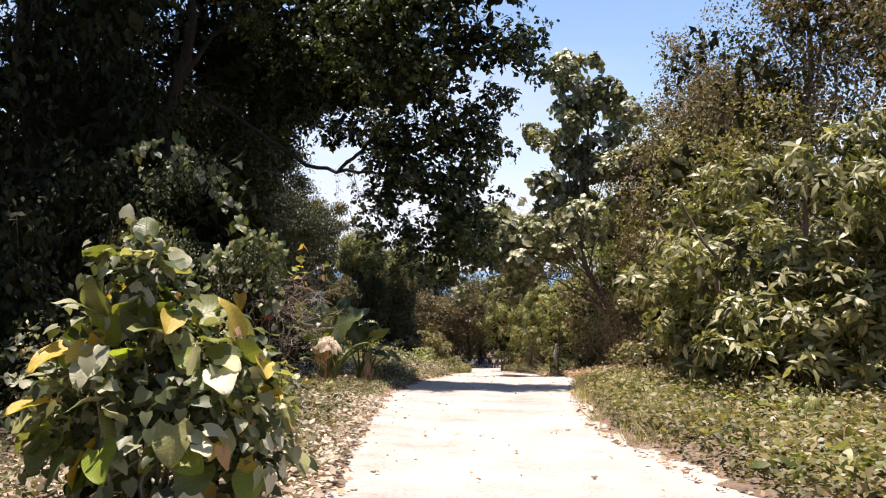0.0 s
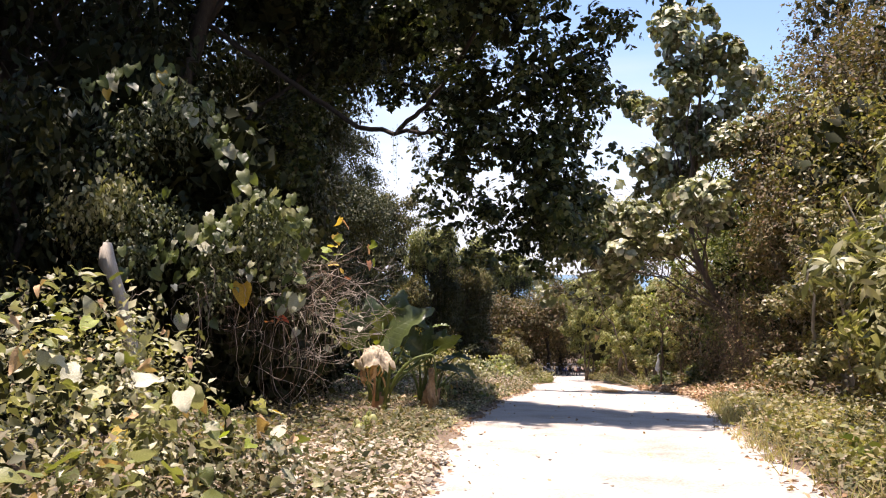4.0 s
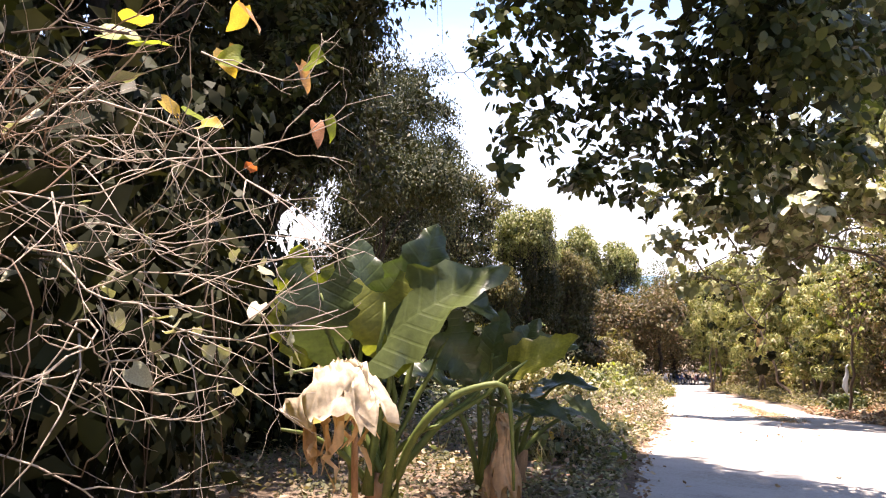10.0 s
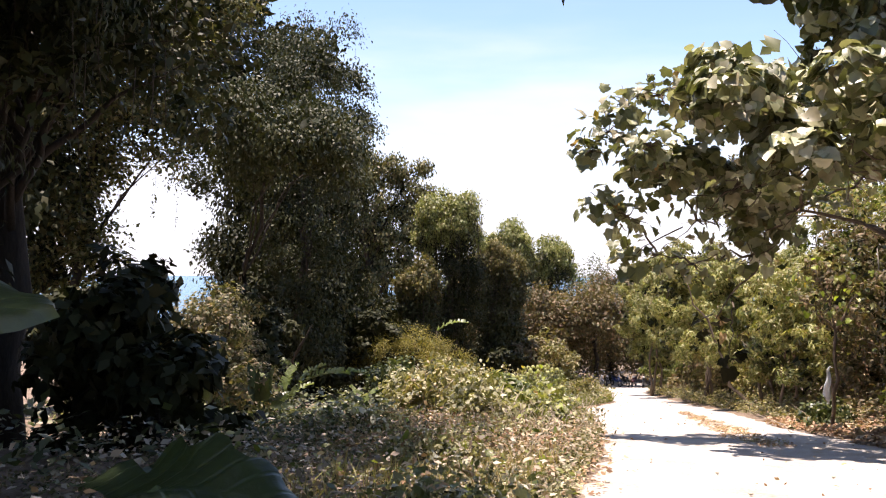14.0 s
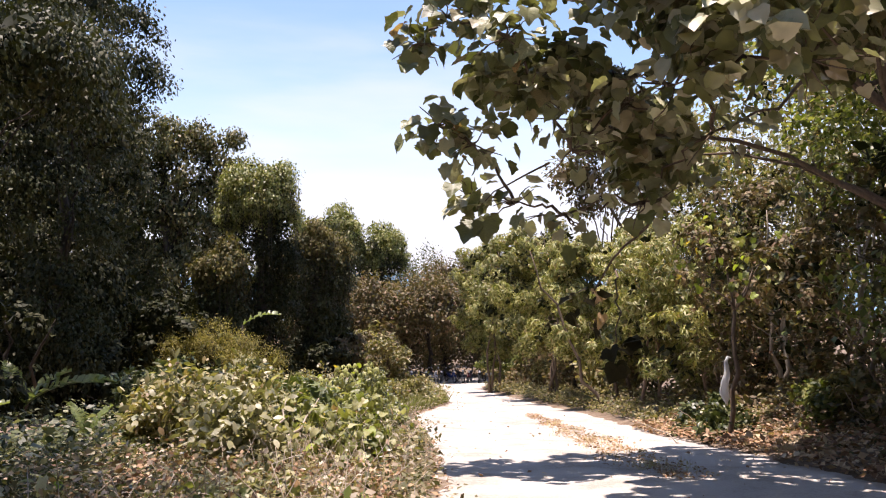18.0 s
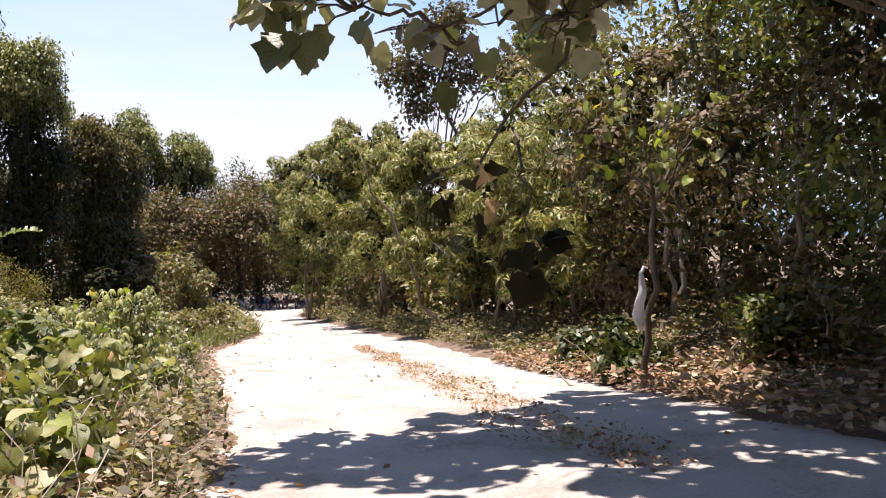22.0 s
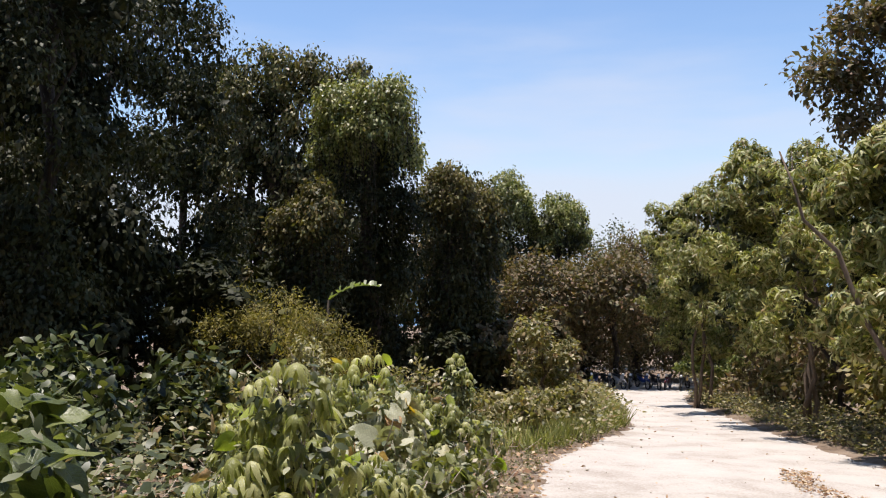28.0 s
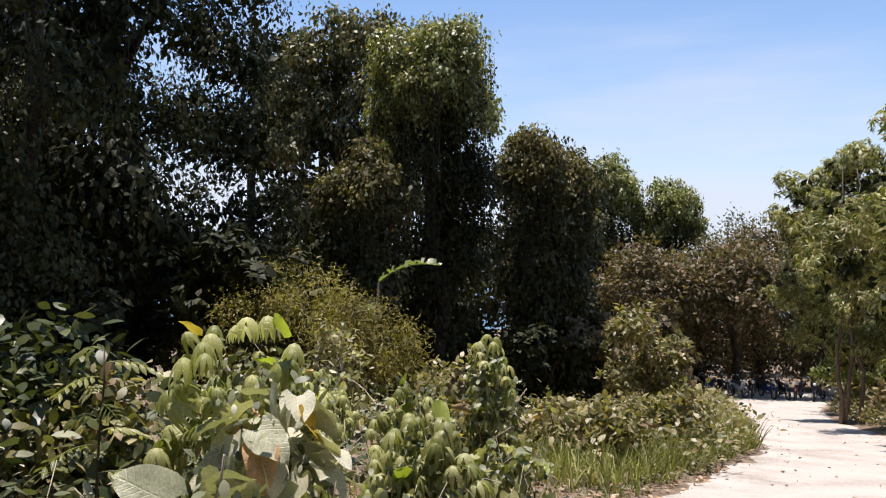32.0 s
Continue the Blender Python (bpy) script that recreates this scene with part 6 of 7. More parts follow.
for k, l in enumerate(REACH):
    near = min(((np.linalg.norm(np.array(q[:3]) - l[:3]), q) for q in REACH if q[0] > l[0] + 0.3), default=(9, None), key=lambda e: e[0])
    root = near[1][:3] if near[0] < 2.4 else (-0.5, l[1] * 0.3, l[2] + 0.8)
    pcs = [tube(bent(rng, root, l[:3], 9, 0.06, 0.05), [0.03, 0.02, 0.01] if near[0] < 2.4 else [0.045, 0.03, 0.014], 5)]
    for q in range(6):
        pcs.append(tube(bent(rng, l[:3], np.array(l[:3]) + unit(rng.normal(size=3)) * l[3:] * 0.9, 5, 0.03, 0.06), [0.014, 0.006], 4))
    part("branch", mesh_of("branch", *joined(pcs), M_BARK, True), t)
set_leaves(rng, t, REACH[:9], 320, (0.16, 0.29), [(LOBEDS, 0.94, ""), (DRYS, 0.05, "orange-brown dying leaf"), (YELLOWS, 0.01, "yellow leaf")], 0.5, 0.2, facing=0.6, deep=0.25)
p, u = leaf_skin(rng, REACH[3:], 470, 0.2, 0.3)
outline = np.array([v.co for v in LOBEDS[0].vertices]), np.array([f.vertices for f in LOBEDS[0].polygons])
tagged(part("crown_leaves", mesh_of("crown_leaves", *leaves(p, u * 0.7 + rng.normal(size=p.shape) * 0.45 + [0, 0, -0.5], u * 0.6 + rng.normal(size=p.shape) * 0.3 + [0, 0, 0.8], rng.uniform(0.15, 0.28, len(p)), outline), M_BIGLEAF, True), t), kind="stuff")

pcs = [tube(bent(rng, (-3.6, 0.8, 0.3 - z), (-4.6, 1.2, -1.2 - z), 8, 0.05, 0.03), [0.03, 0.014], 5), tube(bent(rng, (-4.3, 1.0, -0.8 - z), (-4.6, -0.15, -1.85 - z), 8, 0.05, 0.03), [0.018, 0.008], 5), tube(bent(rng, (-5.4, 0.6, 0.8 - z), (-6.5, 0.9, 0.1 - z), 8, 0.05, 0.03), [0.018, 0.008], 5)]
for q in pcs:
    part("branch", mesh_of("branch", *q, M_BARK, True), t)
# low clusters against the light, painted with the shade-dark leaf copy
set_leaves(rng, t, [(-4.6, -0.2, -2.0 - z, 0.22, 0.2, 0.16)], 7, (0.22, 0.3), [(SHADELOBEDS, 1.0, "")], 0.5, 0.0)
set_leaves(rng, t, [(-4.64, 1.35, -1.4 - z, 0.3, 0.3, 0.3)], 10, (0.22, 0.3), [(SHADELOBEDS, 0.85, ""), (DRYS, 0.15, "orange-brown dying leaf")], 0.6, 0.0)
set_leaves(rng, t, [(-6.5, 0.87, 0.05 - z, 0.3, 0.25, 0.2)], 11, (0.26, 0.38), [(LOBEDS, 1.0, "")], 0.6, 0.0)

# sapling with a plastic bag
rng = np.random.default_rng(570)
x, y = 5.78, 40.9
z = float(hz(x, y))
t = thing("roadside_sapling", x, y, z, "thin sapling with a few hanging leaves at the track's edge", "tree")
part("trunk", mesh_of("trunk", *tube(bent(rng, (0, 0, -0.1), (0.08, 0, 2.6), 9, 0, 0.012), [0.05, 0.045, 0.03], 7), M_BARK, True), t)
for e in [(-0.9, -0.2, 3.3), (0.7, 0.1, 3.5), (-0.3, 0.2, 3.9), (0.3, -0.5, 3.2)]:
    part("branch", mesh_of("branch", *tube(bent(rng, (0.08, 0, 2.4), e, 6, 0.05), [0.025, 0.008], 5), M_BARK, True), t)
set_leaves(rng, t, [(-0.8, -0.2, 3.2, 0.5, 0.5, 0.5), (0.6, 0, 3.4, 0.6, 0.5, 0.5), (-0.2, 0.1, 3.8, 0.6, 0.5, 0.4), (0.2, -0.4, 3.0, 0.5, 0.4, 0.4)], 90, (0.08, 0.15), [(LIMES, 0.2, "lime leaf, sunlight put into its colour"), (HEARTS, 0.45, ""), (VINES, 0.3, ""), (YELLOWS, 0.05, "yellow leaf")], 1.0, 0.0)
m, nt, out = material("thin white plastic")
p = node(nt, "ShaderNodeBsdfPrincipled", Roughness=0.35)
p.inputs["Base Color"].default_value = (0.78, 0.78, 0.76, 1)
tr = nt.nodes.new("ShaderNodeBsdfTranslucent")
mx = node(nt, "ShaderNodeMixShader", Fac=0.4)
nt.links.new(p.outputs[0], mx.inputs[1])
nt.links.new(tr.outputs[0], mx.inputs[2])
nt.links.new(mx.outputs[0], out.inputs[0])
M_BAG = m
a, h = np.meshgrid(np.linspace(0, 2 * np.pi, 20, endpoint=False), np.linspace(0, 1, 14))
prof = np.interp(h, [0, 0.12, 0.35, 0.7, 0.88, 1.0], [0.014, 0.03, 0.046, 0.06, 0.066, 0.02])
R = prof * (1 + 0.3 * np.sin(3 * a + 5 * h) * (1 - 0.4 * h) + 0.16 * np.sin(7 * a - 9 * h) + 0.1 * np.sin(11 * a + 3))
P = np.stack([R * np.cos(a) * 1.15 + 0.025 * np.sin(7 * h), R * np.sin(a) * 0.6 + 0.015 * np.sin(9 * h + 1), -0.76 * h + 0.05 * np.sin(2 * a + 1) * h + 0.02 * np.sin(6 * a)], -1).reshape(-1, 3)
f = []
for i in range(13):
    for j in range(20):
        q, r = i * 20 + j, i * 20 + (j + 1) % 20
        f += [(q, r, r + 20), (q, r + 20, q + 20)]
bag = thing("plastic_bag", x - 0.13, y - 0.06, z, "crumpled white plastic bag tied to a sapling", "bag")
part("sack", mesh_of("sack", P + [0, 0, 1.5], f, M_BAG, True), bag)
part("knot", mesh_of("knot", *tube([(0, 0, 1.46), (0.06, 0.03, 1.56), (0.13, 0.06, 1.54)], [0.03, 0.02, 0.012], 6), M_BAG, True), bag)

# big-leaved shrubs in the clearing that the walk passes close by
rng = np.random.default_rng(580)
NEAR_SHRUBS = [(-0.72, 43.15, 1.6, 0.42, PALMS), (-1.45, 47.35, 1.7, 0.62, PALMS), (-0.97, 51.1, 1.76, 0.28, PALMS), (-0.6, 44.4, 0.85, 0.45, PALMS), (-1.25, 45.0, 0.95, 0.5, PALMS), (-0.35, 45.8, 0.65, 0.45, HEARTS), (-0.95, 46.3, 0.85, 0.45, GREYS), (-1.05, 47.0, 1.25, 0.4, GREYS), (-0.3, 47.5, 0.6, 0.45, HEARTS), (-1.9, 45.5, 1.35, 0.45, PALMS), (-0.75, 48.4, 1.1, 0.45, PALMS), (-0.5, 49.8, 0.75, 0.45, HEARTS)]
FAR_SHRUBS = [(-2.3, 49.6, 1.2, 0.5, PALMS), (-1.7, 50.9, 1.2, 0.5, PALMS), (-0.6, 42.0, 0.75, 0.5, HEARTS), (-2.3, 42.6, 1.35, 0.65, VINES), (-2.7, 41.4, 1.2, 0.6, VINES), (-3.3, 43.6, 1.2, 0.6, HEARTS), (-1.7, 42.0, 1.2, 0.5, VINES), (-1.3, 43.6, 0.8, 0.5, PALMS), (-0.9, 38.8, 1.1, 0.6, HEARTS), (-1.9, 40.2, 1.0, 0.6, HEARTS), (-0.7, 36.6, 0.7, 0.45, HEARTS), (-1.2, 37.4, 0.9, 0.5, HEARTS), (-0.4, 40.6, 0.7, 0.45, HEARTS), (-1.1, 41.2, 0.95, 0.5, PALMS), (-3.1, 51.5, 1.3, 0.6, PALMS)]
for i, (x, y, h, w, kind) in enumerate(NEAR_SHRUBS + FAR_SHRUBS):
    t = thing("big_leaved_shrub", x, y, float(hz(x, y)), "sunlit shrub with drooping palmate leaves" if kind is PALMS else "sunlit shrub with large dusty heart-shaped leaves", "shrub", "big-leaved shrubs")
    h *= 0.9
    lb = [(0, 0, h * 0.8, w * 0.6, w * 0.6, h * 0.22), (w * 0.4, 0, h * 0.55, w * 0.5, w * 0.5, h * 0.3), (-w * 0.4, 0.1, h * 0.5, w * 0.55, w * 0.5, h * 0.3), (0, -w * 0.3, h * 0.4, w * 0.6, w * 0.5, h * 0.3)]
    stems_to(rng, t, [np.array(l[:3]) + rng.normal(size=3) * 0.1 for l in lb for _ in range(2)], M_TWIG, 0.01, 0.1)
    if kind is PALMS:
        part("inner_leaves", mesh_of("inner_leaves", *crown(rng, lb, 40, 6, 0.07, 0.08, LEAFY, 0.6, 0.1, 0.9, sub=0), M_VINELEAF), t)
    set_leaves(rng, t, lb, 118 if kind is PALMS else 100, (0.1, 0.16) if kind is PALMS else ((0.14, 0.25) if kind in (GREYS, VINES) else (0.09, 0.17)), [(kind, 0.92, ""), (DRYS, 0.015, "dry brown leaf"), (LIMES, 0.05, "lime green leaf"), (YELLOWS, 0.015, "yellow leaf")], 0.15 if kind is PALMS else 0.9, 0.5, facing=0.8, level=0.35)
    part("lower_leaves", mesh_of("lower_leaves", *crown(rng, lb, 45, 7, 0.075, 0.1, LEAFY, 0.6, 0.1, 0.8, sub=0), M_VINELEAF), t)

# plant with feather-shaped leaves beside the big-leaved shrubs


def pinnate_mesh(name, mat, seed, pairs=6):
    """A feather-shaped leaf: an arching rib with hanging leaflets in pairs."""
    rng = np.random.default_rng(seed)
    t = np.linspace(0, 1, 8)
    rib = np.stack([0 * t, t, 0.25 * t - 0.55 * t ** 2], -1)
    pcs = [tube(rib, [0.014, 0.006], 4)]
    for q in np.linspace(0.25, 1.0, pairs):
        c = np.array([np.interp(q, t, rib[:, a]) for a in range(3)])
        for s in (-1, 1):
            ln = 0.34 * (1 - 0.3 * abs(q - 0.6)) * rng.uniform(0.85, 1.1)
            d = unit(np.array([s * 0.75, 0.45, -0.45 + rng.normal() * 0.12]))
            n = unit(np.array([0.4 * s, -0.1, 1.0]))
            w = np.cross(d, n)
            pts = [c, c + d * ln * 0.3 + w * 0.045, c + d * ln * 0.65 + w * 0.05 - n * 0.01, c + d * ln - n * 0.05, c + d * ln * 0.65 - w * 0.06 - n * 0.01, c + d * ln * 0.3 - w * 0.05, c + d * ln * 0.5 + n * 0.015]
            pcs.append((np.array(pts), np.array([(6, 0, 1), (6, 1, 2), (6, 2, 3), (6, 3, 4), (6, 4, 5), (6, 5, 0)])))
    return mesh_of(name, *joined(pcs), mat, True)


PINNATES = [pinnate_mesh("feather_leaf", S_HEART, 64 + i) for i in range(3)]
for x, y, h, n in [(-2.55, 47.55, 1.45, 10)]:
    t = thing("feather_leaved_plant", x, y, float(hz(x, y)), "slender plant with arching feather-shaped leaves of glossy leaflets", "plant", "feather-leaved plants")
    part("stem", mesh_of("stem", *tube(bent(rng, (0, 0, -0.05), (0.05, 0, h * 0.9), 7, 0, 0.02), [0.012, 0.008, 0.005], 6), M_VINE, True), t)
    for k in range(n):
        a = 2.4 * k + rng.normal() * 0.3
        q = 0.35 + 0.62 * (k + 1) / n
        part("leaf", PINNATES[k % 3], t, "", leaf_pose((0.04 * q, 0, h * 0.92 * q), (math.cos(a), math.sin(a), 0.1), (-0.2, -0.45, 1), rng.uniform(0.26, 0.34)))

# thickets: cascades of big creeper leaves over a dark hollow hung with vines
rng = np.random.default_rng(590)
ob = [o for o in scene.objects if o.name.startswith("creeper_thicket") and o.parent is None][0]
base = np.array(ob.location)
CREEPER = [(GREYS, "leaf with silvery sheen in its colour"), (VINES, ""), (VINES, ""), (VINES, ""), (VINES, "")]


def cascade(way, n, spread, sizes, kinds=CREEPER):
    """Big leaves lapped over one another along a trailing line, hanging and turned to the light."""
    way = np.array(way) - base
    q = np.linspace(0, len(way) - 1, n) + rng.normal(size=n) * 0.1
    for i in range(n):
        p = np.array([np.interp(q[i], np.arange(len(way)), way[:, k]) for k in range(3)]) + rng.normal(size=3) * spread
        mesh, label = kinds[rng.integers(len(kinds))]
        d = np.array([rng.normal() * 0.5, -0.35 + rng.normal() * 0.2, -0.8 + rng.normal() * 0.2])
        part("creeper_leaf", mesh[rng.integers(len(mesh))], ob, label, leaf_pose(p, d, (rng.normal() * 0.35, -0.75, 0.7), rng.uniform(*sizes)))


GREEN = [(VINES, ""), (VINES, ""), (HEARTS, ""), (VINES, "")]
cascade([(-4.5, 16.5, 1.6), (-4.22, 16.5, 1.98), (-3.92, 16.5, 2.06), (-3.62, 16.5, 2.04), (-3.42, 16.5, 1.88), (-3.4, 16.5, 1.5)], 64, 0.1, (0.1, 0.19), GREEN)
cascade([(-5.1, 16.5, 1.3), (-4.8, 16.5, 1.6), (-4.5, 16.5, 1.7)], 26, 0.14, (0.11, 0.22))
cascade([(-4.6, 16.4, 1.5), (-4.2, 16.35, 1.3), (-3.9, 16.4, 1.2), (-3.6, 16.4, 1.0), (-3.5, 16.5, 0.6)], 44, 0.2, (0.07, 0.16), [(GREYS, "leaf with silvery sheen in its colour"), (GREYS, "leaf with silvery sheen in its colour"), (VINES, ""), (HEARTS, "")])
cascade([(-6.9, 17.1, 3.6), (-6.5, 17.1, 4.0), (-5.9, 17.1, 4.1), (-5.4, 17.1, 3.8), (-4.9, 17.1, 3.2), (-4.55, 17.1, 3.0), (-4.2, 17.1, 2.5)], 56, 0.13, (0.13, 0.25))
cascade([(-6.3, 17.0, 3.6), (-6.1, 17.0, 2.9), (-6.6, 17.0, 2.2), (-6.0, 17.0, 2.1), (-5.6, 16.8, 2.2)], 36, 0.2, (0.09, 0.18))
cascade([(-3.45, 16.6, 1.0), (-3.55, 16.5, 0.8), (-3.4, 16.5, 0.7)], 9, 0.1, (0.17, 0.26))
cascade([(-5.6, 16.2, 1.5), (-5.1, 16.2, 1.2), (-4.8, 16.3, 0.7)], 18, 0.22, (0.1, 0.19))
for x, y, z, mesh, label, size in [(-4.16, 16.6, 0.88, YELLOWS, "large yellowed leaf", 0.32), (-5.55, 17.0, 4.0, YELLOWS, "orange-yellow leaf", 0.2), (-6.4, 17.0, 3.75, YELLOWS, "yellow leaf", 0.16), (-4.95, 16.4, 0.45, GREYS, "leaf with silvery sheen in its colour", 0.25), (-4.75, 16.4, 1.1, LIMES, "lime green leaf", 0.12)]:
    part("creeper_leaf", mesh[0], ob, label, leaf_pose(np.array((x, y, z)) - base, (0.1, -0.3, -0.9), (0.1, -0.8, 0.6), size))
# small leaves of the creeper curtains
for x, y, z, rx, ry, rz, n, size, mat in [(-3.95, 16.7, 1.3, 0.55, 0.3, 0.6, 150, 0.085, M_VINELEAF), (-4.5, 16.8, 1.1, 0.6, 0.3, 0.6, 150, 0.08, M_VINELEAF), (-5.9, 17.3, 3.0, 0.9, 0.4, 0.9, 200, 0.09, M_VINELEAF), (-6.3, 16.6, 1.7, 0.8, 0.5, 0.7, 200, 0.09, M_PALE), (-5.4, 16.6, 1.5, 0.6, 0.4, 0.6, 140, 0.085, M_VINELEAF)]:
    lb = [(x - base[0], y - base[1], z - base[2], rx, ry, rz)]
    tagged(part("small_creeper", mesh_of("small_creeper", *crown(rng, lb, n, 8, size, 0.1, OVAL, 0.7, 0.15, 0.1, sub=7, shingle=True), mat), ob), kind="stuff")
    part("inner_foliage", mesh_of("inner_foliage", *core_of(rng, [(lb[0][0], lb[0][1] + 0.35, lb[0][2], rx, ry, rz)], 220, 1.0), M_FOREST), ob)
# near-black leaves stuffed into the hollow in place of its deep shade
SHADE_FILL = np.array([(-4.4, 17.8, 0.2, 1.2, 0.4, 1.2), (-5.4, 17.6, 0.6, 1.0, 0.4, 1.2), (-5.6, 18.2, 2.6, 1.6, 0.5, 1.4), (-3.9, 18.0, 1.4, 0.7, 0.4, 0.6), (-6.6, 17.6, 1.4, 1.0, 0.5, 1.6)]) - [*base, 0, 0, 0]
part("inner_foliage", mesh_of("inner_foliage", *core_of(rng, SHADE_FILL, 1500, 1.0), M_FOREST), ob)
# hanging vines, most of them dark brown or reddish, every fifth one pale
for k in range(24):
    s0 = np.array([rng.uniform(-5.6, -3.2), 16.7 + rng.normal() * 0.35, rng.uniform(0.1, 1.2)]) - base
    pcs = []
    for q in range(4):
        w, ln = rng.uniform(0.15, 0.5), rng.uniform(0.4, 1.3)
        turn = np.linspace(0, rng.uniform(2.0, 4.5), 16)
        c, d = rng.random() * 2 * np.pi, rng.normal(size=3) * 0.1
        loop = s0 + d + np.stack([np.cos(c) * w * np.sin(turn), np.sin(c) * w * 0.5 * np.sin(turn), -ln * (1 - np.cos(turn)) / 2], -1)
        pcs.append(tube(loop + rng.normal(size=loop.shape) * 0.012, [0.0045, 0.003], 4))
    part("dry_vine", mesh_of("dry_vine", *joined(pcs), M_TWIG if k % 5 == 0 else M_REDBARK if k % 4 == 0 else M_VINE), ob)
# heap of thin dry twigs under the creepers
for k in range(44):
    s0 = np.array([rng.normal(-3.35, 0.3), 17.2 + rng.normal() * 0.25, rng.normal(0.85, 0.22)]) - base
    part("dry_vine", mesh_of("dry_vine", *joined(twig(rng, s0, (rng.normal() + 0.3, -0.3, rng.normal() * 0.35), rng.uniform(0.35, 0.9), 0.0045, 2)), (M_TWIG, M_REDBARK, M_TWIG, M_VINE)[k % 4]), ob)
# saplings with pale leaflets on the verge
for i, (x, y, h) in enumerate([(-3.5, 13.2, 0.8), (-3.1, 13.0, 0.5), (-2.35, 16.4, 0.35), (-3.9, 14.0, 1.0), (4.1, 9.3, 0.5), (-3.0, 11.0, 0.5)]):
    t = thing("seedling", x, y, float(hz(x, y)), "small seedling with pale pointed leaflets on the verge", "plant", "seedlings")
    part("stem", mesh_of("stem", *tube(bent(rng, (0, 0, -0.03), (0.04, 0, h), 5, 0, 0.03), [0.01, 0.006], 5), M_STALK, True), t)
    for k in range(7):
        part("leaf", PALMS[k % 3], t, "", leaf_pose((rng.normal() * 0.07, rng.normal() * 0.07, h * rng.uniform(0.4, 1.02)), rng.normal(size=3) * [1, 1, 0.2], (0.1, -0.1, 1), rng.uniform(0.09, 0.16)))

# sunlit creeper mounds on the verge
for i, (x, y, h, w) in enumerate([(-3.3, 8.4, 1.3, 0.9), (-3.4, 10.2, 1.55, 1.1), (-2.6, 11.3, 0.85, 0.8), (-4.3, 9.4, 1.4, 0.9), (-2.4, 9.2, 0.75, 0.7), (-2.1, 8.0, 0.5, 0.45), (-3.2, 13.0, 0.5, 0.7), (-4.2, 12.6, 1.95, 0.9), (-5.0, 13.2, 1.95, 0.9), (-4.65, 14.2, 1.65, 0.65), (4.6, 11.8, 0.5, 0.7), (-2.2, 30.2, 0.45, 0.6), (-1.75, 24.6, 0.5, 0.5), (-1.5, 26.5, 0.5, 0.5), (-3.8, 33.0, 0.6, 0.8), (-1.6, 33.4, 0.5, 0.6)]):
    t = thing("creeper_mound", x, y, float(hz(x, y)), "low mound of dusty creeper leaves, partly browned, on the verge", "creeper", "creeper mounds")
    lb = [(0, 0, h * 0.45, w, w * 0.8, h * 0.5), (w * 0.5, 0.1, h * 0.3, w * 0.6, w * 0.6, h * 0.4), (-w * 0.5, -0.1, h * 0.35, w * 0.6, w * 0.6, h * 0.4)]
    set_leaves(rng, t, lb, 88 if h > 0.7 else 46, (0.07, 0.16), [(HEARTS, 0.32, ""), (VINES, 0.14, ""), (GREYS, 0.4, "dusty pale leaf"), (LIMES, 0.04, "lime green leaf"), (YELLOWS, 0.02, "yellow leaf"), (DRYS, 0.08, "dry brown leaf")], 0.6, 0.7, facing=0.8, level=0.5)
    tagged(part("small_foliage", mesh_of("small_foliage", *crown(rng, lb, 150, 8, 0.07, 0.08, OVAL, 0.4, 0.05, 0.3, sub=0), M_PALE if i % 2 else M_WEED), t), kind="stuff")
    part("inner_foliage", mesh_of("inner_foliage", *core_of(rng, [(a, b, c * 0.9, d * 0.8, e * 0.8, f * 0.8) for a, b, c, d, e, f in lb], 60), M_FOREST), t)
# ---- motorbikes parked at the end of the track ----


def flat_paint(name, col, rough=0.35, metal=0.0):
    return surface(name, [(0.3, tuple(c * 0.8 for c in col)), (0.7, col)], scale=12, fine=80, rough=rough, bump=0.05, metal=metal, spec=0.5)


M_RUBBER = flat_paint("black rubber", (0.02, 0.02, 0.02), 0.8)
M_STEEL = flat_paint("dull steel", (0.45, 0.45, 0.46), 0.3, 1.0)
M_SEAT = flat_paint("black vinyl", (0.025, 0.025, 0.028), 0.5)
M_LAMP = flat_paint("clear plastic lens", (0.75, 0.75, 0.75), 0.1)


def ring(radius, thick, seg=18, sides=6):
    a = np.linspace(0, 2 * np.pi, seg + 1)
    return tube(np.stack([0 * a, np.cos(a) * radius, np.sin(a) * radius], -1), [thick, thick], sides)


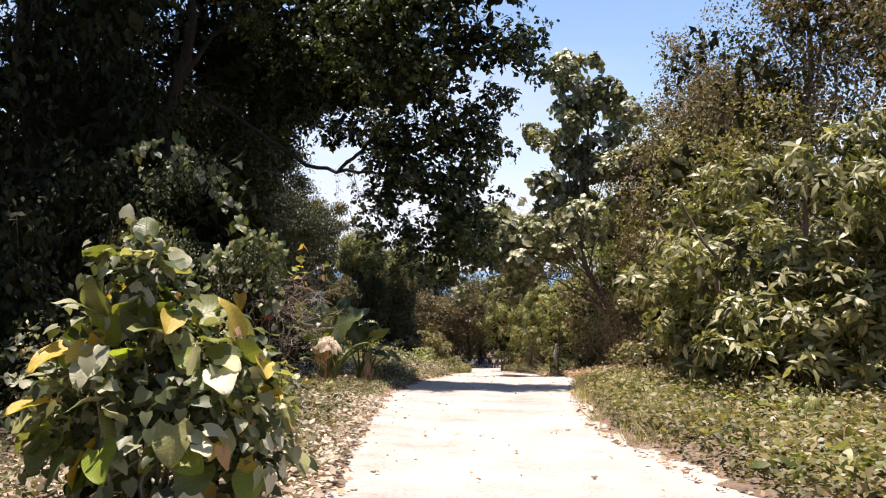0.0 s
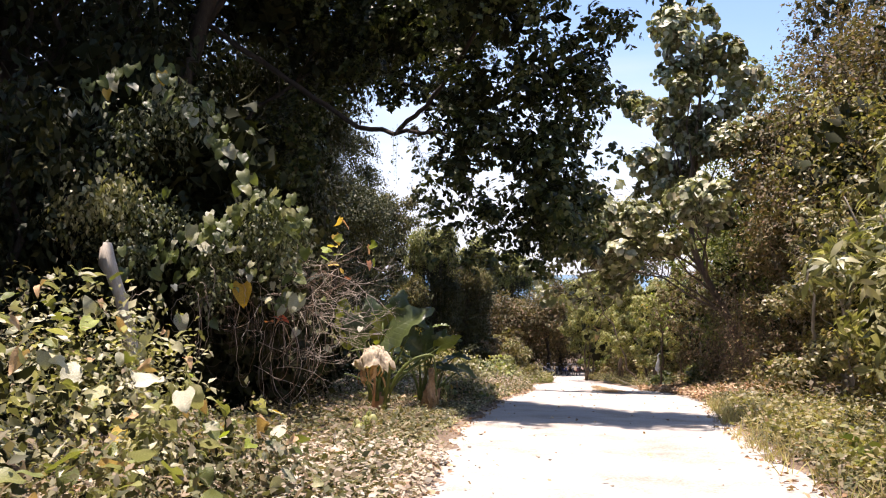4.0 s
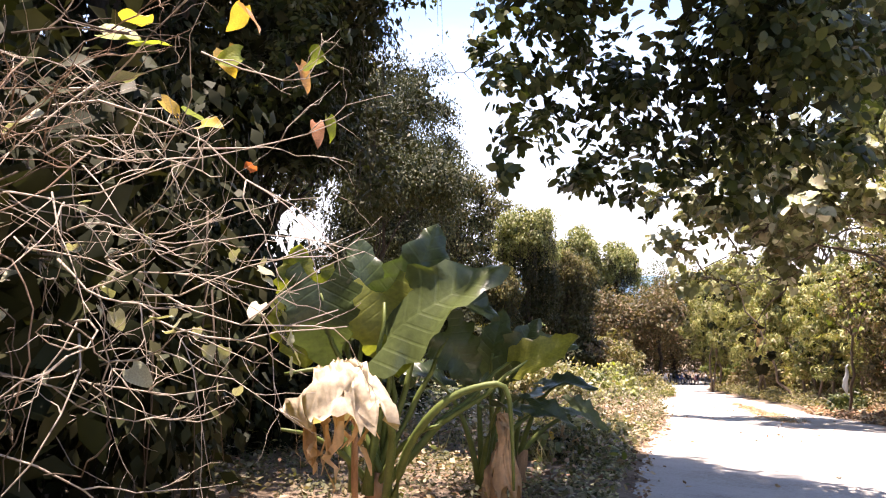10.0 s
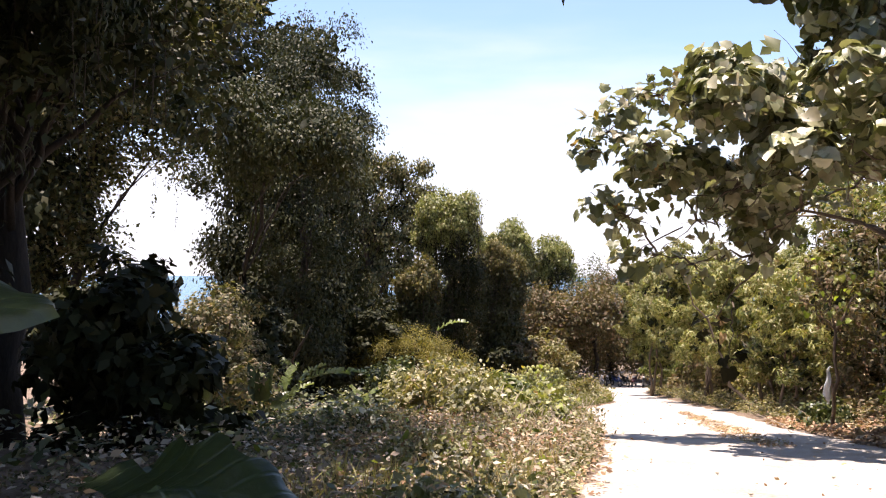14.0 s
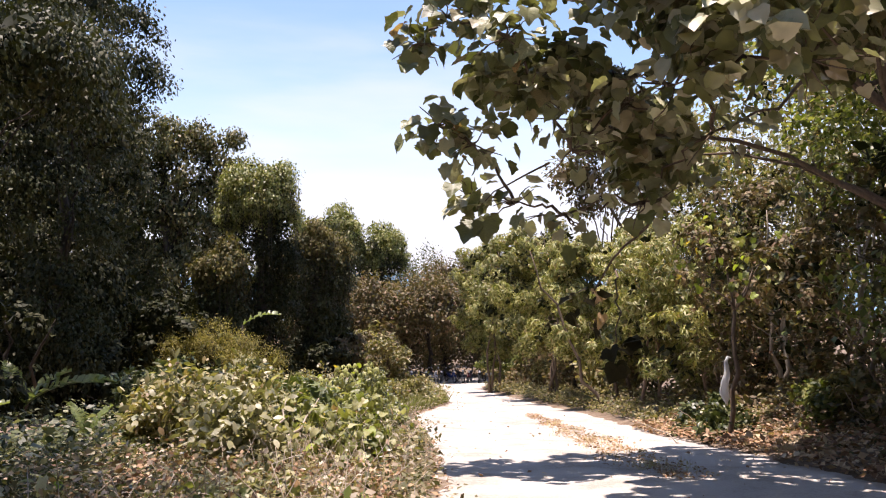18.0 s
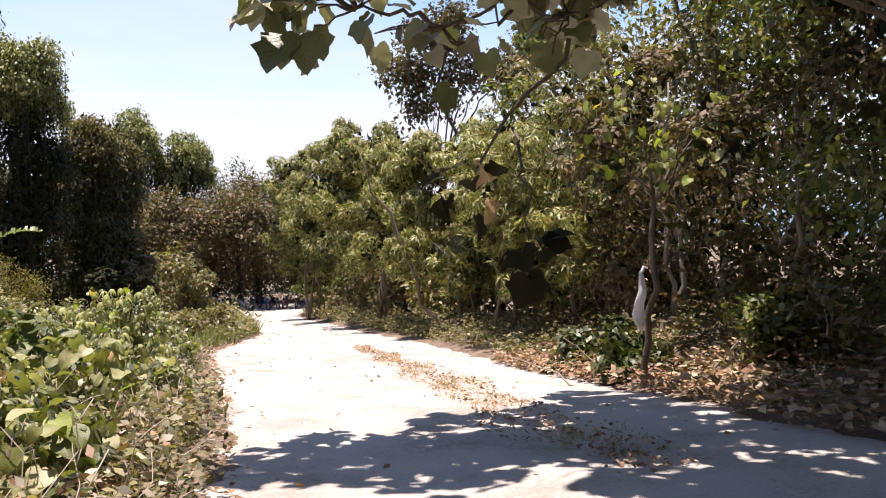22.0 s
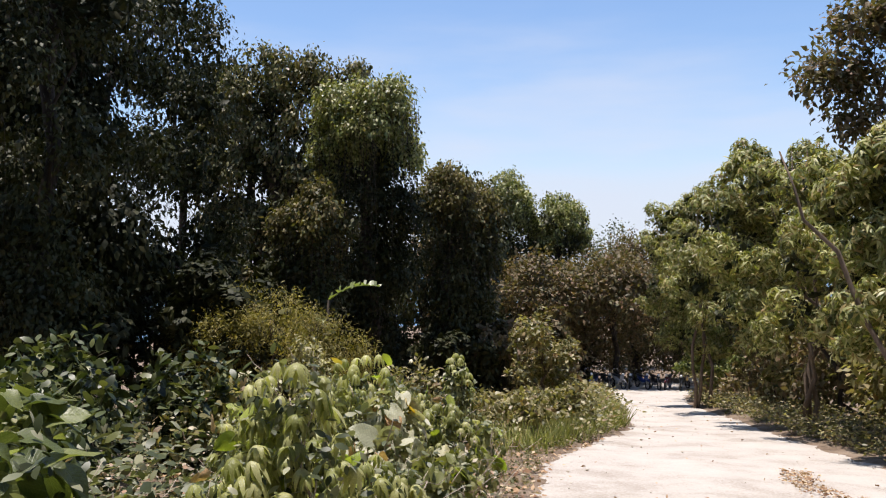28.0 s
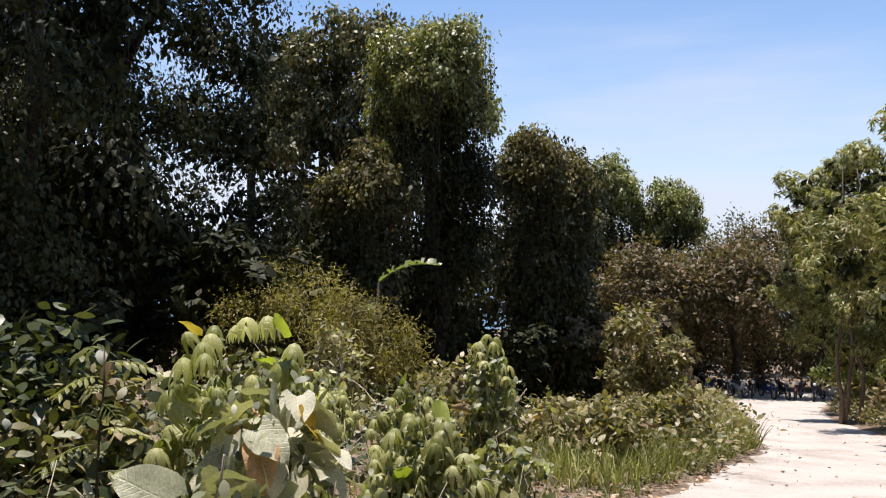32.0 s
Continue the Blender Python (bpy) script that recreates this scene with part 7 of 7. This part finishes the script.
def motorbike(paint, x, y, turn):
    """An underbone motorbike along y, front wheel towards minus y."""
    t = thing("motorbike", 0, 0, 0, "small parked motorbike standing on the dirt", "motorbike", "parked motorbikes")
    for wy in (-0.62, 0.62):
        w = part("wheel", mesh_of("wheel", *ring(0.2, 0.012), M_STEEL, True), t, "", pose(0, wy, 0.28))
        part("tyre", mesh_of("tyre", *ring(0.245, 0.045), M_RUBBER, True), w)
        part("rim", mesh_of("rim", *joined([tube([(0, 0, 0), (0, math.cos(a) * 0.2, math.sin(a) * 0.2)], [0.012, 0.01], 4) for a in np.linspace(0, 2 * np.pi, 6)[:-1]]), M_STEEL), w)
    rng = np.random.default_rng(3)
    body = [(0, -0.42, 0.78), (0, -0.3, 0.5), (0, -0.05, 0.42), (0, 0.25, 0.55), (0, 0.75, 0.72)]
    v, f = tube(body, [0.12, 0.11, 0.1, 0.13, 0.06], 8)
    part("body", mesh_of("body", v, f, paint, True), t)
    v, f = tube([(0, -0.05, 0.73), (0, 0.2, 0.74), (0, 0.5, 0.77), (0, 0.72, 0.8)], [0.08, 0.12, 0.12, 0.08], 8)
    v[:, 2] = 0.75 + (v[:, 2] - 0.75) * 0.6
    part("seat", mesh_of("seat", v, f, M_SEAT, True), t)
    for s in (-0.06, 0.06):
        part("fork", mesh_of("fork", *tube([(s, -0.38, 0.85), (s, -0.62, 0.28)], [0.02, 0.02], 6), M_STEEL, True), t)
    part("handlebar", mesh_of("handlebar", *tube([(-0.33, -0.28, 1.0), (-0.2, -0.36, 0.98), (0, -0.38, 0.95), (0.2, -0.36, 0.98), (0.33, -0.28, 1.0)], [0.016, 0.016], 6), M_SEAT, True), t)
    part("headlight", mesh_of("headlight", *tube([(0, -0.56, 0.86), (0, -0.5, 0.87), (0, -0.4, 0.88)], [0.06, 0.085, 0.07], 8), M_LAMP, True), t)
    for s in (-0.3, 0.3):
        part("mirror", mesh_of("mirror", *tube([(s * 0.7, -0.34, 1.0), (s * 0.9, -0.32, 1.14), (s, -0.32, 1.18), (s * 1.2, -0.32, 1.2)], [0.008, 0.01, 0.045, 0.03], 6), M_STEEL, True), t)
    part("mudguard", mesh_of("mudguard", *tube([(0, -0.36, 0.42), (0, -0.5, 0.56), (0, -0.68, 0.58), (0, -0.86, 0.46)], [0.03, 0.06, 0.06, 0.02], 6), paint, True), t)
    part("engine", mesh_of("engine", *tube([(0, -0.15, 0.32), (0, 0.1, 0.3), (0, 0.25, 0.34)], [0.08, 0.12, 0.08], 8), M_STEEL, True), t)
    part("exhaust", mesh_of("exhaust", *tube([(0.12, 0.0, 0.24), (0.13, 0.3, 0.26), (0.14, 0.75, 0.36)], [0.02, 0.045, 0.04], 7), M_STEEL, True), t)
    part("kickstand", mesh_of("kickstand", *tube([(-0.05, 0.05, 0.28), (-0.2, 0.08, 0.0)], [0.014, 0.012], 5), M_STEEL, True), t)
    t.matrix_basis = pose(x, y, float(slope_z(y)) + 0.0, 0, 4, turn)
    return t


PAINTS = [flat_paint("white bike paint", (0.5, 0.5, 0.5)), flat_paint("blue bike paint", (0.02, 0.05, 0.2)), flat_paint("black bike paint", (0.02, 0.02, 0.02)), flat_paint("dark red bike paint", (0.12, 0.015, 0.015))]
first = [motorbike(pt, -1.6 + 0.75 * i, 88.2 + 0.1 * i, 20 - 6 * i) for i, pt in enumerate(PAINTS)]
rng = np.random.default_rng(600)
for i in range(10):
    x, y = 1.5 + 0.72 * i, 88.6 + 0.15 * rng.normal()
    copy_thing(first[[1, 2, 0, 2, 1, 2, 3, 2, 0, 2][i]], pose(x, y, float(slope_z(y)), 0, 4, rng.uniform(-20, 30)))

# ---- ground cover ----


def patch(name, label, category, seed, n, region, h, per, size, mat, shape=KITE, lean=0.5, clump=0.5):
    """Low plants strewn over a strip: region = (y0, y1, function of y and a random share to x)."""
    rng = np.random.default_rng(seed)
    y = rng.uniform(region[0], region[1], n)
    x = region[2](y, rng.random(n))
    keep = wobble(x, y, 0.8) + rng.normal(size=n) * 0.5 > -clump
    x, y = x[keep], y[keep]
    hh = h * rng.uniform(0.3, 1.0, len(x)) * (1 + 0.35 * wobble(x, y, 0.6))
    k = len(x)
    q = rng.random((k, per)) ** 0.7
    p = np.stack([np.repeat(x, per), np.repeat(y, per), np.repeat(hz(x, y), per)], -1)
    spread = np.repeat(hh, per)[:, None] * [0.4, 0.4, 0] * rng.normal(size=(k * per, 3))
    p = p + spread + np.stack([0 * q.ravel(), 0 * q.ravel(), (q * hh[:, None]).ravel()], -1)
    d = rng.normal(size=p.shape) * [1, 1, 0.4] + [0, 0, 0.1]
    nn = rng.normal(size=p.shape) * lean + [0, 0, 1.0]
    return tagged(new(name, mesh_of(name, *leaves(p, d, nn, size * rng.uniform(0.5, 1.4, len(p)), shape), mat)), label, category, kind="stuff")


def grass(name, label, seed, n, region, h, mat, per=7):
    rng = np.random.default_rng(seed)
    y = rng.uniform(region[0], region[1], n)
    x = region[2](y, rng.random(n))
    keep = wobble(x, y, 1.1) + rng.normal(size=n) * 0.4 > 0
    x, y = np.repeat(x[keep], per), np.repeat(y[keep], per)
    p = np.stack([x + rng.normal(size=len(x)) * 0.04, y + rng.normal(size=len(x)) * 0.04, hz(x, y) - 0.01], -1)
    d = rng.normal(size=p.shape) * [0.45, 0.45, 0] + [0, 0, 1]
    return tagged(new(name, mesh_of(name, *leaves(p, d, rng.normal(size=p.shape) + [0, -1, 0], h * rng.uniform(0.4, 1.2, len(p)), BLADE), mat)), label, "grass", kind="stuff")


def litter(name, label, seed, n, region, size, mat=M_LITTER, lift=0.015):
    rng = np.random.default_rng(seed)
    y = rng.uniform(region[0], region[1], n)
    x = region[2](y, rng.random(n))
    p = np.stack([x, y, np.maximum(hz(x, y), slope_z(y)) + lift * rng.uniform(0.5, 2.5, n)], -1)
    d = rng.normal(size=p.shape) * [1, 1, 0.25]
    return tagged(new(name, mesh_of(name, *leaves(p, d, rng.normal(size=p.shape) * 0.45 + [0, 0, 1], size * rng.uniform(0.5, 1.4, n), KITE), mat)), label, "leaf litter", kind="stuff")


def left_of(a, b):
    return lambda y, q: np.interp(y, EDGE_Y, EDGE_L) - a - (b - a) * q ** 1.3


def right_of(a, b):
    return lambda y, q: np.interp(y, EDGE_Y, EDGE_R) + a + (b - a) * q ** 1.3


patch("weeds", "low dusty weeds and browned leaves along the track", "weeds", 700, 3000, (2.5, 19, left_of(0.4, 3.6)), 0.28, 9, 0.08, M_WEED)
patch("weeds", "thin low weeds at the edge of the track", "weeds", 701, 2600, (2.5, 33, left_of(0.2, 1.3)), 0.16, 6, 0.06, M_PALE)
patch("weeds", "knee-high sunlit weeds covering the verge", "weeds", 702, 4400, (3.0, 24, right_of(0.35, 4.2)), 0.42, 9, 0.09, M_OLIVE)
patch("weeds", "low dusty weeds on the verge", "weeds", 703, 2600, (3.0, 30, right_of(0.15, 1.3)), 0.2, 7, 0.07, M_WEED)
patch("weeds", "knee-high weeds in the clearing", "weeds", 704, 2600, (31, 42.5, left_of(0.2, 5.0)), 0.42, 9, 0.075, M_WEED)
patch("weeds", "short trampled weeds in the clearing", "weeds", 711, 4200, (21, 34, left_of(0.2, 6.0)), 0.2, 8, 0.06, M_WEED)
patch("weeds", "green weeds in the clearing", "weeds", 705, 900, (36, 41.5, left_of(0.4, 5.0)), 0.5, 8, 0.09, M_OLIVE)
patch("weeds", "shaded undergrowth beneath the trees", "undergrowth", 706, 1900, (2, 62, left_of(4.5, 14.0)), 0.8, 8, 0.15, M_VINELEAF)
patch("weeds", "undergrowth along the foot of the roadside trees", "undergrowth", 707, 2600, (42, 82, right_of(0.3, 3.0)), 0.5, 8, 0.1, M_OLIVE)
patch("weeds", "dark undergrowth on the wooded bank", "undergrowth", 708, 1600, (22, 48, right_of(1.4, 8.0)), 0.7, 8, 0.15, M_BROWNTREE)
patch("weeds", "brown undergrowth of the bank", "undergrowth", 709, 1500, (24, 60, right_of(0.3, 2.5)), 0.35, 8, 0.1, M_WEED)
patch("weeds", "weeds at the bend of the track", "weeds", 710, 2200, (55, 86, left_of(0.2, 5.0)), 0.6, 8, 0.13, M_OLIVE)
patch("weeds", "thin low weeds among the shrubs", "weeds", 716, 1600, (42.5, 58, left_of(0.1, 4.0)), 0.22, 7, 0.06, M_WEED, KITE, 0.8)
patch("weeds", "taller dry brown weeds standing in the clearing", "weeds", 712, 1100, (24, 48, left_of(0.3, 5.0)), 0.6, 8, 0.07, M_DUSTLEAF, KITE, 0.9)
patch("weeds", "broad-leaved green weeds in the clearing", "weeds", 713, 420, (23, 46, left_of(0.3, 5.0)), 0.4, 6, 0.11, M_GREENTREE, LEAFY, 0.6)
patch("weeds", "low shaded broad-leaved plants of the clearing", "weeds", 715, 900, (40, 52, left_of(2.4, 8.0)), 0.6, 7, 0.15, M_VINELEAF, LEAFY, 0.6)
patch("weeds", "broad-leaved dusty weeds on the verge", "weeds", 714, 260, (4, 16, right_of(0.5, 3.4)), 0.4, 6, 0.15, M_GREENTREE, LEAFY, 0.6)
patch("weeds", "withered brown weeds at the near end of the clearing", "weeds", 717, 1000, (31, 38.2, left_of(0.5, 3.6)), 0.42, 8, 0.07, M_LITTER, KITE, 0.9)
# dark leaf on this patch takes the place of shade on the ground
patch("weeds", "low plants at the near end of the clearing, shade put into their dark leaf", "weeds", 719, 1700, (32, 41, left_of(3.8, 8.5)), 0.45, 9, 0.065, M_CANOPY, KITE, 0.8)
rng = np.random.default_rng(718)
pcs = []
for _ in range(420):
    y = rng.uniform(30, 50)
    x = float(left_of(0.35, 2.6)(y, rng.random()))
    a = np.array([x, y, float(hz(x, y)) - 0.02])
    pcs.append(tube(bent(rng, a, a + [rng.normal() * 0.3, rng.normal() * 0.3, rng.uniform(0.25, 0.8)], 6, 0.1, 0.08), [0.0055, 0.0025], 3))
tagged(new("dry_stalks", mesh_of("dry_stalks", *joined(pcs), M_TWIG)), "thin bleached stalks standing among the dry weeds", "dry stalks", kind="stuff")
grass("dry_grass", "tufts of dry straw-coloured grass", 720, 800, (9, 26, right_of(-0.1, 1.5)), 0.32, M_STRAW)
grass("dry_grass", "dry grass in the clearing by the track", 721, 1300, (24, 54, left_of(0.5, 2.6)), 0.35, M_STRAW)
grass("grass", "sunlit yellow-green grass at the bend", 722, 2600, (52, 76, left_of(0.2, 3.2)), 0.5, M_GRASS)
litter("leaf_litter", "fallen brown leaves on the wooded bank", 730, 9000, (28, 46, right_of(-0.2, 2.6)), 0.12, lift=0.1)
litter("leaf_litter", "fallen dry leaves along the left verge", 731, 8000, (3, 56, left_of(-0.1, 4.0)), 0.075)
litter("leaf_litter", "pale dusty fallen leaves under the creepers", 736, 12000, (3, 15.2, left_of(0.0, 2.8)), 0.08, M_DUSTLEAF, 0.07)
litter("leaf_litter", "bleached fallen leaves and twigs of the clearing", 737, 2600, (22, 52, left_of(0.1, 4.5)), 0.09, M_LITTER, 0.07)
litter("leaf_litter", "scattered dry leaves on the verge", 732, 4000, (3, 30, right_of(-0.25, 4.0)), 0.08)


def median(y, q):
    c = np.interp(y, [36, 39, 42, 46, 50], [3.4, 3.3, 3.7, 3.9, 4.0])
    return c + 0.35 * wobble(y, q * 7, 1.3) + (q - 0.5) * 0.9 * np.interp(y, [36, 38, 44, 50], [0.4, 1.0, 0.9, 0.2])


litter("straw_ridge", "ridge of dry straw and leaf debris along the track", 733, 3400, (36.5, 52, median), 0.055, M_LITTER, 0.012)
grass("dry_grass", "short dry grass tufts on the ridge of the track", 734, 420, (37, 49, median), 0.16, M_STRAW)
litter("track_litter", "scattered leaves and chips on the white track", 735, 380, (4, 80, lambda y, q: np.interp(y, EDGE_Y, EDGE_L) + q * (np.interp(y, EDGE_Y, EDGE_R) - np.interp(y, EDGE_Y, EDGE_L))), 0.07)
rng = np.random.default_rng(645)
# bushes whose dark leaf stands in for shade on sunlit ground
for x, y, h, w in [(-4.7, 46.6, 1.2, 0.8), (-5.7, 45.0, 1.4, 0.8), (-4.3, 48.8, 1.2, 0.8), (-6.2, 48.6, 1.6, 0.9), (-4.2, 44.6, 0.8, 0.6)]:
    tree("shade_bush", "leafy bush behind the clearing, shade put into its dark leaf colour", x, y, lobes_of(int(y * 10), 6, w, 0.2, h - 0.2, 0.5), M_CANOPY, LEAFY, 0.16, 260, 8, 0.12, 0.02, M_DARKBARK, seed=int(y * 7), gap=0.1, category="bush", group="bushes in the shade", stems=3, core=120)
t = thing("taro_plant", -3.75, 45.3, float(hz(-3.75, 45.3)), "small taro plant with grey-green arrow leaves in the shade", "plant")
for tip, d in [((0.1, -0.1, 0.55), (0.5, -0.4, -0.5)), ((-0.2, 0.0, 0.7), (-0.5, -0.5, -0.3)), ((0.0, 0.2, 0.8), (0.2, -0.5, -0.6)), ((0.25, -0.3, 0.35), (0.6, -0.5, -0.4))]:
    part("stalk", mesh_of("stalk", *tube(bent(rng, (0, 0, -0.05), tip, 6, 0.05), [0.016, 0.008], 6), M_STALK, True), t)
    part("leaf", TAROS[rng.integers(4)], t, "", leaf_pose(tip, d, (0.1, -0.6, 0.8), 0.38))
# bushes of the understorey; near-black leaf on most stands in for deep shade
for i, (x, y, h, w) in enumerate([(-6.8, 31.5, 2.6, 1.2), (-8.9, 38.6, 3.2, 1.6), (-10.4, 41.5, 3.6, 1.6), (-10.5, 46.0, 3.6, 1.6), (-12.0, 52.0, 4.0, 1.8), (-11.6, 57.0, 3.2, 1.5), (-9.6, 60.5, 4.0, 1.7), (-15.5, 44.0, 4.0, 2.0), (-17.0, 36.0, 4.0, 2.0), (-12.5, 66.0, 5.0, 2.0), (-2.6, 72.0, 3.6, 1.6), (-1.0, 78.0, 4.0, 1.8), (-2.0, 84.0, 4.4, 1.8), (-4.5, 70.0, 3.4, 1.6), (-4.9, 74.0, 5.6, 2.0), (-8.2, 76.0, 6.5, 2.4), (-4.0, 81.0, 5.6, 2.2), (-9.5, 66.0, 5.0, 1.8), (-11.2, 61.5, 5.0, 2.2), (-13.5, 64.0, 6.0, 2.4)]):
    tree("understorey_bush", "dark leafy bush of the shaded understorey", x, y, lobes_of(400 + i, 8, w, 0.6, h - 0.7, 1.0), M_WEED if i in (1, 2) else M_FOREST if i < 8 or i > 12 else (M_BROWNTREE if i % 3 else M_OLIVE), KITE, 0.11 if i in (1, 2) else 0.25, 1900 if i in (1, 2) else 600, 8, 0.2, 0.06, M_DARKBARK, seed=420 + i, gap=0.15, category="bush", group="understorey bushes", stems=3, rosette=True)
for i, (x, y, h, w) in enumerate([(10.0, 48.5, 4.0, 1.6), (9.6, 51.8, 3.6, 1.5), (9.6, 56.0, 4.2, 1.6), (9.2, 60.0, 4.0, 1.6), (9.0, 64.2, 4.2, 1.7), (8.8, 68.6, 4.2, 1.7), (8.6, 73.4, 4.2, 1.7), (9.2, 77.6, 4.2, 1.8), (10.5, 83.0, 4.5, 2.0), (8.9, 86.0, 4.0, 1.4)]):
    tree("thicket_bush", "dense bush filling the gaps behind the roadside trees", x, y, lobes_of(470 + i, 8, w, 0.5, h - 0.6, 1.1), M_OLIVE if i % 2 else M_BROWNTREE, KITE, 0.24, 600, 8, 0.2, 0.06, M_DARKBARK, seed=490 + i, gap=0.1, category="bush", group="bushes behind the roadside trees", stems=3)
# trees added to shade the parked motorbikes
for i, (x, y) in enumerate([(-1.5, 91.0), (3.0, 91.4), (7.4, 91.6)]):
    tree("shade_tree", "spreading dark tree added for shade above the parked motorbikes", x, y, [(dx, dy, 5.2 + 0.5 * k, 1.8, 1.6, 1.0) for k, (dx, dy) in enumerate([(0, -2.4), (-1.6, -2.0), (1.6, -2.2), (0, 0.5), (0, -1.2)])], M_BROWNTREE, KITE, 0.3, 600, 8, 0.35, 0.16, M_DARKBARK, seed=495 + i, gap=0.05, group="shade trees")
# woods that close the place behind the start
for i, (x, y) in enumerate([(-4.5, -7), (1.0, -14), (6.5, -6), (9.5, 3.5), (-9, -2), (12, -4)]):
    tree("rear_tree", "leafy tree closing the view behind the start", x, y, lobes_of(440 + i, 9, 2.6, 1.0, 9, 1.9), M_FOREST, KITE, 0.4, 500, 8, 0.4, 0.2, M_DARKBARK, seed=450 + i, limbs=slice(0, 3), group="woods behind the start")

# dry vine tangles on the wooded bank
rng = np.random.default_rng(620)
for i in range(14):
    y = rng.uniform(31, 47)
    x = float(np.interp(y, EDGE_Y, EDGE_R)) + rng.uniform(1.6, 3.0)
    t = thing("dry_vine_tangle", x, y, float(hz(x, y)), "tangle of dry brown vines hanging on the wooded bank", "vines", "dry vines on the bank")
    for k in range(6):
        a = np.array([rng.normal() * 0.5, rng.normal() * 0.5, -0.05])
        b = a + [rng.normal() * 0.3, rng.normal() * 0.3, rng.uniform(1.2, 3.4)]
        pcs = [tube(bent(rng, a, b, 12, 0, 0.05), [0.008, 0.004], 4)]
        for q in range(7):
            pcs += twig(rng, a + (b - a) * rng.uniform(0.2, 0.95), (rng.normal(), rng.normal(), rng.normal() * 0.6 - 0.2), rng.uniform(0.3, 0.7), 0.004, 1)
        part("vine", mesh_of("vine", *joined(pcs), M_REDBARK if k % 3 else M_VINE), t)
    (sv, sf), (lv, lf) = strands(rng, np.stack([rng.normal(size=16) * 0.7, rng.normal(size=16) * 0.6, rng.uniform(1.0, 3.4, 16)], -1), 1.4, 0.085, 11, OVAL, 0.3, 0.004)
    tagged(part("creeper_stem", mesh_of("creeper_stem", sv, sf, M_VINE), t), kind="stuff")
    tagged(part("creeper_foliage", mesh_of("creeper_foliage", lv, lf, (M_BROWNTREE, M_OLIVE, M_BROWNTREE, M_LITTER)[i % 4]), t), kind="stuff")
    p = np.stack([rng.normal(size=110) * 0.7, rng.normal(size=110) * 0.6, rng.uniform(0.1, 2.0, 110)], -1)
    tagged(part("dry_foliage", mesh_of("dry_foliage", *leaves(p, rng.normal(size=p.shape) + [0, 0, -1], rng.normal(size=p.shape), 0.08 * rng.uniform(0.6, 1.3, 110), OVAL), M_LITTER if i % 2 else M_BROWNTREE), t), kind="stuff")

# dark green leafy seedlings and low bushes along the edge of the bank
rng = np.random.default_rng(640)
for i, (x, y, h, w, mat) in enumerate([(5.95, 41.6, 0.55, 0.45, M_CANOPY), (6.2, 42.6, 0.7, 0.5, M_CANOPY), (6.1, 43.6, 0.5, 0.45, M_CANOPY), (6.9, 40.2, 0.8, 0.5, M_GREENTREE), (7.4, 39.4, 0.9, 0.5, M_OLIVE), (6.5, 36.2, 0.6, 0.5, M_CANOPY), (7.2, 37.4, 0.9, 0.6, M_BROWNTREE)]):
    tree("bank_bush", "low leafy bush among fallen leaves at the foot of the bank", x, y, lobes_of(640 + i, 5, w, 0.15, h - 0.15, 0.3), mat, LEAFY, 0.13, 150, 8, 0.09, 0.015, M_TWIG, seed=650 + i, gap=0.1, category="bush", group="low bushes of the bank", stems=3, rosette=True)

# loose coral stones on the track
rng = np.random.default_rng(660)
n = 420
y = rng.uniform(3, 70, n)
q = rng.random(n)
l, r = np.interp(y, EDGE_Y, EDGE_L), np.interp(y, EDGE_Y, EDGE_R)
x = np.where(rng.random(n) < 0.6, np.where(rng.random(n) < 0.5, l + 0.5 * q ** 2, r - 0.5 * q ** 2), l + (r - l) * q)
shape = np.array([(1, 0, 0), (-1, 0, 0), (0, 1, 0), (0, -1, 0), (0, 0, 0.7), (0, 0, -0.7)])
faces = np.array([(0, 2, 4), (2, 1, 4), (1, 3, 4), (3, 0, 4), (2, 0, 5), (1, 2, 5), (3, 1, 5), (0, 3, 5)])
v = np.stack([x, y, slope_z(y) + 0.005], -1)[:, None] + shape[None] * (0.012 + 0.03 * rng.random(n) ** 3)[:, None, None] * rng.uniform(0.6, 1.3, (n, 6, 1))
tagged(new("coral_stones", mesh_of("coral_stones", v.reshape(-1, 3), (faces[None] + (np.arange(n) * 6)[:, None, None]).reshape(-1, 3), M_STUMP)), "loose white coral stones scattered on the track", "stones", kind="stuff")
